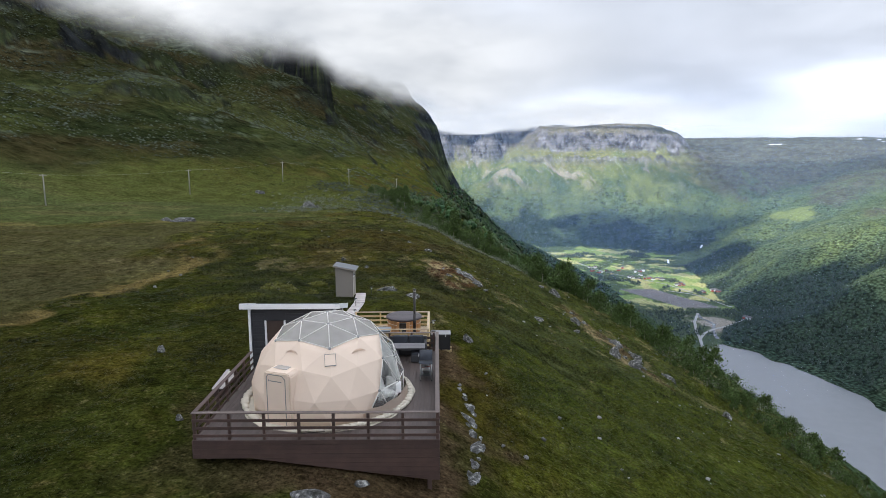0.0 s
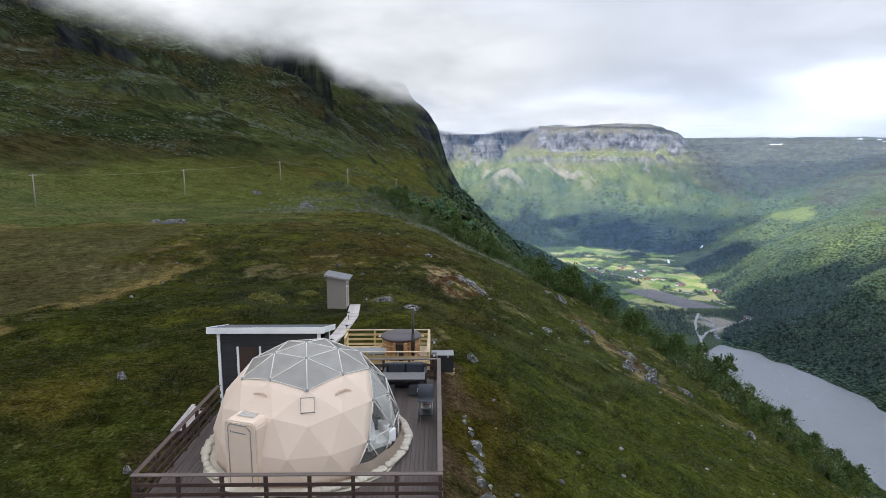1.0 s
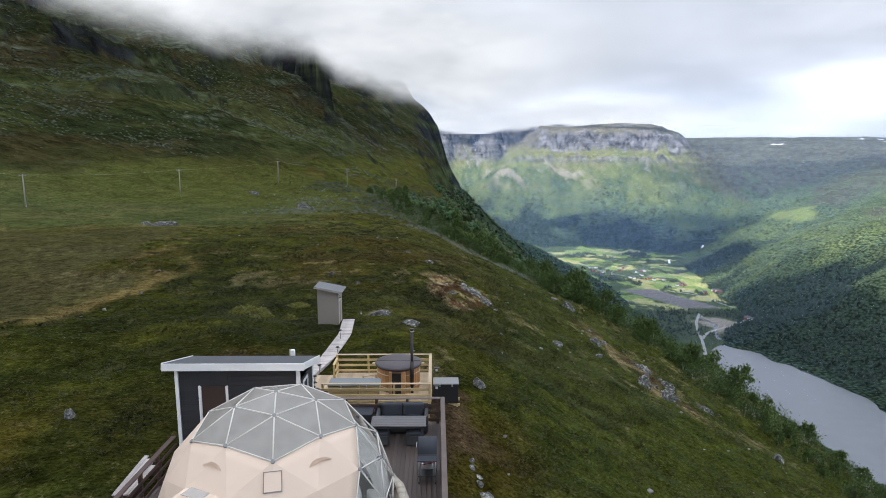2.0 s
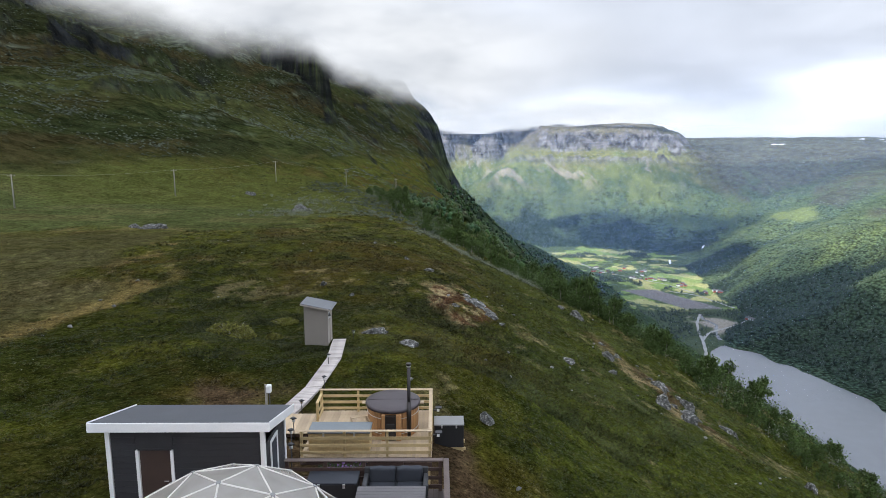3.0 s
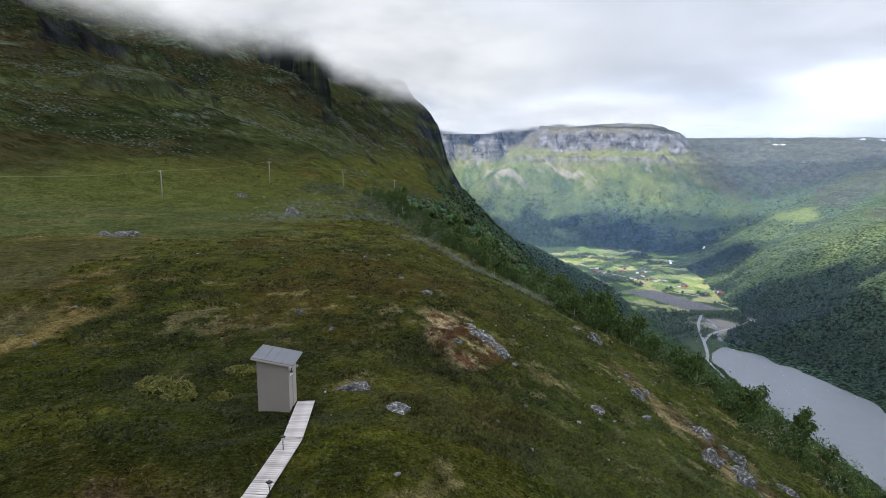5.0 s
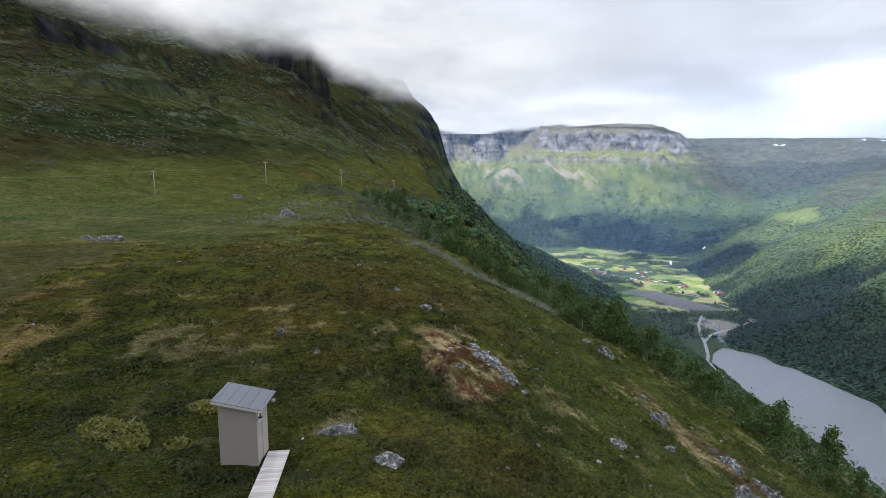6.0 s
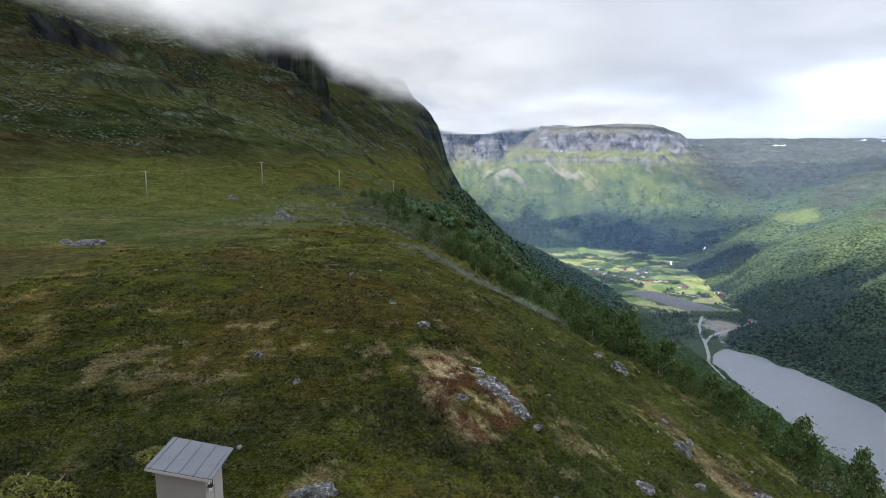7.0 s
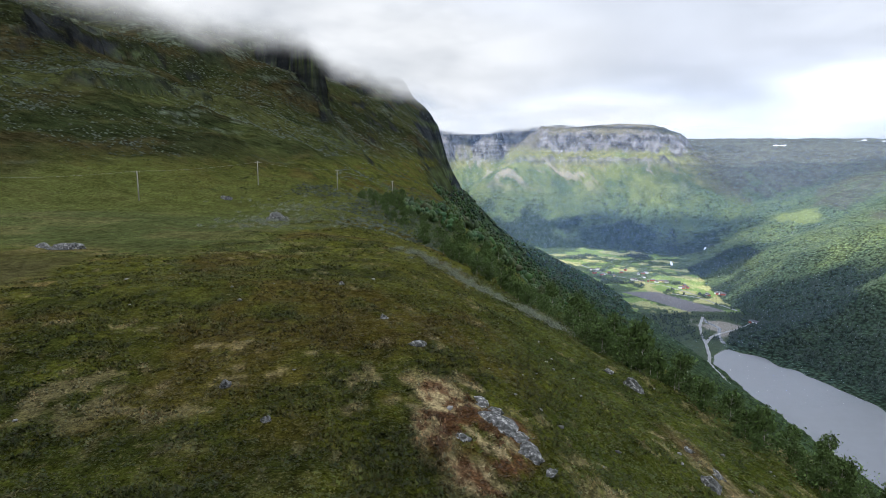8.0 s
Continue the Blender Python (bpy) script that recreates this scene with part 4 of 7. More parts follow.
def dome_tent():
    root = thing("dome_tent", "beige canvas geodesic dome tent with clear roof panes", "tent")
    pts, place, tris = dome_grid()
    cover, clear, bay = [], [], []
    for t in tris:
        c = sum((pts[i] for i in t), Vector()) / 3
        az = math.degrees(math.atan2(c.y, c.x))
        if min(pts[i].z for i in t) > 0.72:
            clear.append(t)
        elif np.interp(c.z, [-0.1, 0.3, 0.6, 0.75], [-56, -42, -24, -12]) < az < 40:
            bay.append(t)
        else:
            cover.append(t)
    bm = bmesh.new()
    vs = {i: bm.verts.new(place[i]) for t in cover for i in t}
    for t in cover:
        bm.faces.new([vs[i] for i in t])
    bmesh.ops.recalc_face_normals(bm, faces=bm.faces[:])
    # taut cloth: each panel sags a little between the struts
    bmesh.ops.subdivide_edges(bm, edges=bm.edges[:], cuts=3, use_grid_fill=True)
    for v in bm.verts:
        d = v.co - DC
        r = d.length / DR
        v.co = DC + d * (1 + 0.06 * (1 - r) - 0.003 + 0.003 * noise.noise(v.co * 2.3))
        v.co.z = max(v.co.z, 0.015)
    for f in bm.faces:
        f.smooth = True
    for e in bm.edges:
        if len(e.link_faces) == 2 and e.calc_face_angle(0) > radians(4):
            e.smooth = False
    bmesh.ops.solidify(bm, geom=bm.faces[:], thickness=0.012)
    part("canvas_cover", bm, CANVAS, root)
    # inner lining with the same panels, set inside
    bm = bmesh.new()
    vs = {i: bm.verts.new(DC + (place[i] - DC) * 0.94) for t in cover for i in t}
    for t in cover:
        bm.faces.new([vs[i] for i in t[::-1]])
    for v in bm.verts:
        v.co.z = max(v.co.z, 0.02)
    part("inner_lining", bm, LINEN, root)
    for group, mat in ((clear, PVC), (bay, BAYPVC)):
        for t in group:
            bm = bmesh.new()
            c = sum((place[i] for i in t), Vector()) / 3
            f = bm.faces.new([bm.verts.new(place[i]) for i in t])
            bmesh.ops.solidify(bm, geom=[f], thickness=0.006)
            ob = part("pane", bm, mat, root)
            ob.visible_shadow = False
    edges = {}
    for t in clear + bay:
        for a, b in ((t[0], t[1]), (t[1], t[2]), (t[2], t[0])):
            edges.setdefault((min(a, b), max(a, b)), 0)
    for a, b in edges:
        inner = 1.0
        part("strut", rod(bmesh.new(), DC + (place[a] - DC) * inner, DC + (place[b] - DC) * inner, 0.017, n=6), STRUT, root)
    for i in {i for e in edges for i in e}:
        out = (place[i] - DC).normalized()
        part("hub", rod(bmesh.new(), DC + (place[i] - DC) * 0.97, place[i] + out * 0.018, 0.05, 0.045, n=10), GREY, root)
    # canvas skirt at the bay's foot
    bm = bmesh.new()
    ring = []
    for k in range(19):
        a = radians(-56 + k * 94 / 18)
        for rr, z in ((DR * 1.012, 0.40 + 0.03 * math.sin(k * 1.7)), (DR * 1.045, 0.035)):
            ring.append(bm.verts.new((DC.x + rr * math.cos(a), DC.y + rr * math.sin(a), z)))
    for k in range(18):
        bm.faces.new((ring[2 * k], ring[2 * k + 1], ring[2 * k + 3], ring[2 * k + 2])).smooth = True
    bmesh.ops.solidify(bm, geom=bm.faces[:], thickness=0.02)
    for f in bm.faces:
        f.smooth = False
    part("bay_skirt", bm, CANVAS_DIM, root, "sand coloured canvas skirt")
    # porch with its zipped door, facing the deck
    m = Matrix.Translation((-4.92, 18.62, 0)) @ Matrix.Rotation(radians(-22), 4, "Z")
    bm = bmesh.new()
    prof = [(-0.52, 0.0), (-0.52, 1.66), (-0.44, 1.80), (0.44, 1.82), (0.52, 1.70), (0.52, 0.0)]
    a = [bm.verts.new((x, -0.42, z)) for x, z in prof]
    b = [bm.verts.new((x * 1.04, 1.25, z * 1.03)) for x, z in prof]
    bm.faces.new(a)
    for i in range(5):
        bm.faces.new((a[i], b[i], b[i + 1], a[i + 1]))
    bmesh.ops.bevel(bm, geom=[e for e in bm.edges if len(e.link_faces) == 2], offset=0.035, segments=2, affect="EDGES")
    bm.transform(m)
    bmesh.ops.recalc_face_normals(bm, faces=bm.faces[:])
    porch = part("porch", bm, CANVAS, root)
    outline = [(-0.38, 0.05), (-0.38, 1.62), (-0.30, 1.72), (0.22, 1.72), (0.34, 1.60), (0.34, 0.05)]
    bm = bmesh.new()
    for p, q in zip(outline, outline[1:]):
        rod(bm, (p[0], -0.425, p[1]), (q[0], -0.425, q[1]), 0.014, n=6)
    bm.transform(m)
    part("zip_seam", bm, GREY, porch, "dark grey zip round the door flap")
    bm = boxed(-0.25, 0.20, -0.429, -0.424, 1.49, 1.52)
    box(bm, -0.31, -0.27, -0.429, -0.424, 1.48, 1.54)
    bm.transform(m)
    part("print_bar", bm, GREY, porch)
    bm = boxed(-0.30, 0.22, -0.15, 0.35, 1.835, 1.85, bevel=0.005)
    bm.transform(m)
    part("porch_window", bm, PVC, porch)
    # eyebrow hoods over the two vents
    for az, el in ((-117.5, 43), (-49, 42)):
        out = Vector((math.cos(radians(az)) * math.cos(radians(el)), math.sin(radians(az)) * math.cos(radians(el)), math.sin(radians(el))))
        side = Vector((-out.y, out.x, 0)).normalized()
        upv = out.cross(side)
        if upv.z < 0:
            upv = -upv
        bm = bmesh.new()
        rows = []
        for k in range(9):
            s = -1 + k / 4
            arch = 0.20 * (1 - s * s)
            base = DC + out * DR * 0.965
            rows.append((bm.verts.new(base + side * s * 0.25 + upv * (0.06 + arch * 0.5) - out * 0.01),
                         bm.verts.new(base + side * s * 0.27 + Vector((math.cos(radians(az)), math.sin(radians(az)), 0)) * (0.02 + 0.45 * arch) + upv * (arch * 0.5 - 0.01))))
        for p, q in zip(rows, rows[1:]):
            bm.faces.new((p[0], q[0], q[1], p[1])).smooth = True
        bmesh.ops.solidify(bm, geom=bm.faces[:], thickness=0.015)
        for f in bm.faces:
            f.smooth = False
        part("vent_hood", bm, CANVAS, root)
    # small square window flap
    out = Vector((math.cos(radians(-78)) * math.cos(radians(38.5)), math.sin(radians(-78)) * math.cos(radians(38.5)), math.sin(radians(38.5))))
    m = Matrix.Translation(DC + out * DR * 0.985) @ out.to_track_quat("Z", "Y").to_matrix().to_4x4()
    bm = bmesh.new()
    for x0, x1, y0, y1 in ((-0.185, -0.17, -0.205, 0.205), (0.17, 0.185, -0.205, 0.205), (-0.17, 0.17, -0.205, -0.19), (-0.17, 0.17, 0.19, 0.205)):
        box(bm, x0, x1, y0, y1, -0.12, 0.02)
    bm.transform(m)
    flap = part("window_seam", bm, GREY, root)
    bm = boxed(-0.17, 0.17, -0.19, 0.19, -0.12, 0.008)
    bm.transform(m)
    part("window_flap", bm, CANVAS, flap)
    return root


dome_tent()


def sandbags():
    mesh = None
    for k in range(74):
        a = radians(-100 + 360 * k / 74 + random.uniform(-1, 1))
        deg = math.degrees(a) % 360
        if 228 < deg < 262:
            continue
        if mesh is None:
            bm = bmesh.new()
            bmesh.ops.create_icosphere(bm, subdivisions=2, radius=1.0)
            for v in bm.verts:
                v.co = Vector((v.co.x * 0.15, v.co.y * 0.16, v.co.z * 0.075)) * (1 + 0.3 * noise.noise(v.co * 1.7))
            for f in bm.faces:
                f.smooth = True
            ob = part("sandbag", bm, SACK)
            mesh = ob.data
        else:
            ob = new("sandbag", mesh)
        tagged(ob, "pale canvas sandbag weighing down the dome", "sandbag", "sandbags round the dome")
        ob.matrix_world = Matrix.Translation((DC.x + 2.98 * math.cos(a), DC.y + 2.98 * math.sin(a), 0.08)) @ Matrix.Rotation(a + random.uniform(-0.2, 0.2), 4, "Z") @ Matrix.Diagonal((random.uniform(0.8, 1.15), random.uniform(0.85, 1.1), random.uniform(0.8, 1.2), 1))


sandbags()
bm = bmesh.new()
inner, outer = [], []
for k in range(72):
    a = 2 * math.pi * k / 72
    w = 3.10 + 0.06 * math.sin(5 * a) + 0.03 * math.sin(17 * a)
    inner.append(bm.verts.new((DC.x + 2.66 * math.cos(a), DC.y + 2.66 * math.sin(a), 0.030)))
    outer.append(bm.verts.new((DC.x + w * math.cos(a), DC.y + w * math.sin(a), 0.022)))
rim = [bm.verts.new((v.co.x, v.co.y, 0.004)) for v in outer]
for k in range(72):
    j = (k + 1) % 72
    bm.faces.new((inner[k], outer[k], outer[j], inner[j]))
    bm.faces.new((outer[k], rim[k], rim[j], outer[j]))
tagged(part("ground_sheet", bm, SACK), "pale tarpaulin hem under the sandbags", "tarpaulin")
bm = bmesh.new()
bmesh.ops.create_circle(bm, cap_ends=True, segments=48, radius=2.62, matrix=Matrix.Translation((DC.x, DC.y, 0.012)))
bmesh.ops.solidify(bm, geom=bm.faces[:], thickness=0.01)
tagged(part("floor_mat", bm, CARPET), "round grey carpet inside the dome", "carpet")


def pad(bm, x0, x1, y0, y1, z0, z1, seed=0.0, puff=0.02):
    """A soft cushion or mattress."""
    b = bmesh.new()
    box(b, x0, x1, y0, y1, z0, z1)
    bmesh.ops.subdivide_edges(b, edges=b.edges[:], cuts=5, use_grid_fill=True)
    bmesh.ops.smooth_vert(b, verts=b.verts[:], factor=0.5, use_axis_x=True, use_axis_y=True, use_axis_z=True)
    for v in b.verts:
        v.co += Vector((0, 0, puff * noise.noise(v.co * 5 + Vector((seed, 0, 0)))))
    for f in b.faces:
        f.smooth = True
    me = bpy.data.meshes.new("tmp")
    b.to_mesh(me)
    b.free()
    bm.from_mesh(me)
    bpy.data.meshes.remove(me)
    return bm


def bed():
    root = thing("bed", "double bed with rumpled white bedding in the dome", "bed", (-2.75, 20.3, 0.025), 10)
    part("bed_base", boxed(-0.85, 0.85, -1.0, 1.0, 0.0, 0.28, bevel=0.02), DOORWOOD, root)
    part("mattress", pad(bmesh.new(), -0.85, 0.85, -1.0, 1.0, 0.27, 0.52, 1), LINEN, root)
    part("duvet", pad(bmesh.new(), -0.92, 0.92, -1.02, 0.45, 0.46, 0.68, 2, 0.06), LINEN, root)
    for x in (-0.42, 0.42):
        part("pillow", pad(bmesh.new(), x - 0.34, x + 0.34, 0.5, 0.95, 0.5, 0.72, x, 0.04), LINEN, root)


bed()


def side_table():
    root = thing("side_table", "small round dark side table by the bed", "table", (-2.15, 19.15, 0.025))
    part("tabletop", rod(bmesh.new(), (0, 0, 0.48), (0, 0, 0.52), 0.27, n=20), DOORWOOD, root)
    for k in range(3):
        a = 2.1 * k
        part("leg", rod(bmesh.new(), (0.2 * math.cos(a), 0.2 * math.sin(a), 0), (0.12 * math.cos(a), 0.12 * math.sin(a), 0.48), 0.015, n=6), DOORWOOD, root)


side_table()


def lounge_chair():
    root = thing("lounge_chair", "low lounge chair with white sheepskin in the dome", "chair", (-1.75, 19.95, 0.025), -60)
    for x in (-0.3, 0.3):
        for y in (-0.28, 0.28):
            part("leg", rod(bmesh.new(), (x, y, 0), (x * 0.9, y * 0.9, 0.34), 0.022, n=8), DOORWOOD, root)
    part("seat", pad(bmesh.new(), -0.38, 0.38, -0.38, 0.36, 0.33, 0.52, 5, 0.05), LINEN, root)
    part("backrest", pad(bmesh.new(), -0.38, 0.38, 0.24, 0.48, 0.40, 0.80, 8, 0.06), LINEN, root)


lounge_chair()


def drape():
    # white lining gathered beside the bay
    bm = bmesh.new()
    rows = []
    for k in range(60):
        a = radians(-16 + 84 * k / 59)
        r0 = 2.50 + 0.05 * math.sin(k * 1.9)
        rows.append([bm.verts.new((DC.x + rr * math.cos(a), DC.y + rr * math.sin(a), z)) for rr, z in ((r0, 0.05), (r0 * 1.02, 0.7), (r0 * 0.93, 1.4), (r0 * 0.74, 2.05))])
    for a, b in zip(rows, rows[1:]):
        for j in range(3):
            bm.faces.new((a[j], b[j], b[j + 1], a[j + 1])).smooth = True
    bmesh.ops.solidify(bm, geom=bm.faces[:], thickness=0.008)
    for f in bm.faces:
        f.smooth = False
    tagged(part("curtain", bm, LINEN), "white curtain gathered inside the dome window", "curtain")


drape()


# ---- hut ----
def hut():
    hx0, hx1, hy0, hy1 = -7.9, -4.2, 24.5, 26.35
    root = thing("hut", "small black clad hut with white trim and felt roof", "hut")

    def roof_z(y):
        return 2.36 - 0.24 * (y - hy0)

    base = -0.55
    # walls as courses of boards, with the door's opening left free
    door0, door1, door_top = -7.16, -6.42, 1.76

    def courses(x0, x1, y0, y1, top):
        z = base
        while z < top - 0.02:
            t = min(0.155, top - z)
            part("board", boxed(x0, x1, y0, y1, z, z + t - 0.006, bevel=0.004), BLACKWALL, root)
            z += 0.155

    courses(hx0 + 0.1, door0 - 0.075, hy0, hy0 + 0.04, roof_z(hy0) - 0.06)
    courses(door1 + 0.075, hx1 - 0.1, hy0, hy0 + 0.04, roof_z(hy0) - 0.06)
    z = door_top + 0.05
    part("board", boxed(door0 - 0.07, door1 + 0.07, hy0, hy0 + 0.04, z, roof_z(hy0) - 0.06), BLACKWALL, root)
    courses(hx0, hx0 + 0.04, hy0 + 0.1, hy1 - 0.1, roof_z(hy1) - 0.06)
    courses(hx1 - 0.04, hx1, hy0 + 0.1, hy1 - 0.1, roof_z(hy1) - 0.06)
    courses(hx0 + 0.1, hx1 - 0.1, hy1 - 0.04, hy1, roof_z(hy1) - 0.06)
    for x in (hx0 + 0.01, hx1 - 0.03):
        bm = bmesh.new()
        v = [bm.verts.new(p) for p in ((x, hy0 + 0.1, roof_z(hy1) - 0.07), (x, hy1 - 0.1, roof_z(hy1) - 0.07), (x, hy0 + 0.1, roof_z(hy0) - 0.07))]
        f = bm.faces.new(v)
        bmesh.ops.solidify(bm, geom=[f], thickness=0.02)
        part("gable", bm, BLACKWALL, root)
    part("inner_wall", boxed(hx0 + 0.06, hx1 - 0.06, hy0 + 0.10, hy1 - 0.06, base, roof_z(hy1) - 0.1), BLACKWALL, root)
    for x in (hx0 - 0.02, hx1 - 0.085):
        for y in (hy0 - 0.025, hy1 - 0.08):
            part("corner_board", boxed(x, x + 0.105, y, y + 0.105, base, roof_z(y) - 0.02, bevel=0.004), WHITE, root)
    door = part("door", boxed(door0, door1, hy0 + 0.03, hy0 + 0.07, 0.02, door_top, bevel=0.004), DOORWOOD, root)
    part("handle", rod(bmesh.new(), (door1 - 0.08, hy0 + 0.0, 0.98), (door1 - 0.19, hy0 + 0.0, 0.98), 0.012, n=8), BRIGHT, door, "steel door handle")
    for x0, x1 in ((door0 - 0.075, door0), (door1, door1 + 0.075)):
        part("door_trim", boxed(x0, x1, hy0 - 0.025, hy0 + 0.05, -0.02, door_top + 0.01, bevel=0.003), WHITE, root)
    part("door_head", boxed(door0 - 0.02, door1 + 0.02, hy0 - 0.02, hy0 + 0.05, door_top + 0.01, door_top + 0.05, bevel=0.003), BLACKWALL, root)
    # narrow window with white frame in the side wall
    win = part("window_frame", boxed(hx1, hx1 + 0.03, hy0 + 0.45, hy0 + 0.52, 0.5, 1.75, bevel=0.003), WHITE, root)
    part("window_frame", boxed(hx1, hx1 + 0.03, hy0 + 1.0, hy0 + 1.07, 0.5, 1.75, bevel=0.003), WHITE, root)
    part("window_head", boxed(hx1, hx1 + 0.03, hy0 + 0.52, hy0 + 1.0, 1.68, 1.75), WHITE, root)
    part("pane", boxed(hx1 - 0.01, hx1 + 0.012, hy0 + 0.52, hy0 + 1.0, 0.5, 1.68), SLATE, root)
    # roof with felt and white fascia
    tilt = math.atan(0.24)
    m = Matrix.Translation((0, hy0 - 0.16, roof_z(hy0 - 0.16) + 0.06)) @ Matrix.Rotation(-tilt, 4, "X")
    length = (hy1 - hy0 + 0.36) / math.cos(tilt)
    part("roof_felt", boxed(hx0 - 0.30, hx1 + 0.18, 0.0, length, 0.02, 0.07, m=m, bevel=0.01), FELT, root)
    part("roof_deck", boxed(hx0 - 0.28, hx1 + 0.16, 0.01, length - 0.01, -0.05, 0.018, m=m), WHITE, root)
    y = hy0 - 0.16
    part("fascia", boxed(hx0 - 0.32, hx1 + 0.20, y - 0.03, y - 0.002, roof_z(y) - 0.09, roof_z(y) + 0.135, bevel=0.004), WHITE, root)
    for x0, x1 in ((hx0 - 0.335, hx0 - 0.305), (hx1 + 0.185, hx1 + 0.215)):
        part("barge_board", boxed(x0, x1, 0.0, length, -0.12, 0.09, m=m, bevel=0.004), WHITE, root)
    return root


hut()


# ---- hot tub terrace ----
TX0, TX1, TY0, TY1, TZ = -4.50, -0.28, 29.05, 32.55, -0.87


def tub_terrace():
    root = thing("pine_terrace", "new yellow pine terrace under the hot tub", "terrace", kind="structure")
    part("frame", boxed(TX0 + 0.03, TX1 - 0.03, TY0 + 0.03, TY1 - 0.03, TZ - 0.2, TZ - 0.03), PINE, root)
    n = 32
    w = (TX1 - TX0) / n
    mesh = None
    for i in range(n):
        if mesh is None:
            ob = part("plank", boxed(0.004, w - 0.004, TY0, TY1, -0.028, 0, bevel=0.003), PINE_FLOOR, root)
            mesh = ob.data
        else:
            ob = new("plank", mesh)
            ob.parent = root
        ob.location = (TX0 + i * w, 0, TZ + random.uniform(-0.002, 0.002))
    for x in (TX0 + 0.1, -2.4, TX1 - 0.1):
        for y in (TY0 + 0.1, TY1 - 0.1):
            part("footing_post", boxed(x - 0.05, x + 0.05, y - 0.05, y + 0.05, ground_z(x, y) - 0.3, TZ - 0.2), PINE, root)
    for k in range(2):
        part("skirt_board", boxed(TX0, TX1, TY0 - 0.03, TY0 - 0.003, TZ - 0.17 - 0.17 * k, TZ - 0.02 - 0.17 * k, bevel=0.004), RAIL, root)


tub_terrace()
for name, p, q, posts in (("front", (TX0 + 0.06, TY0 + 0.06), (TX1 - 0.06, TY0 + 0.06), 4), ("back", (TX0 + 0.06, TY1 - 0.06), (TX1 - 0.06, TY1 - 0.06), 4),
                          ("valley", (TX1 - 0.06, TY0 + 0.2), (TX1 - 0.06, TY1 - 0.2), 3)):
    r = thing("pine_railing", "new yellow pine slatted railing round the hot tub", "railing", group="pine railings")
    railing(r, (p[0], p[1], TZ), (q[0], q[1], TZ), 0.87, posts, 3, PINE, PINE_FLOOR, post_w=0.08, slat_h=0.10, top_w=0.12, ends=name != "valley")
r = thing("pine_railing", "short pine railing at the terrace's entrance", "railing", group="pine railings")
railing(r, (TX0 + 0.06, TY1 - 0.9, TZ), (TX0 + 0.06, TY1 - 0.15, TZ), 0.72, 2, 2, PINE, PINE, post_w=0.08, top_w=0.10)

landing = thing("landing", "pale pine landing between the hut and terrace", "landing", kind="structure")
for i in range(11):
    part("plank", boxed(-5.85 + i * 0.12, -5.735 + i * 0.12, 30.75, 32.35, -0.93, -0.90, bevel=0.003), PINE_FLOOR, landing)
part("frame", boxed(-5.82, -4.56, 30.8, 32.3, -1.06, -0.935), RAIL, landing)


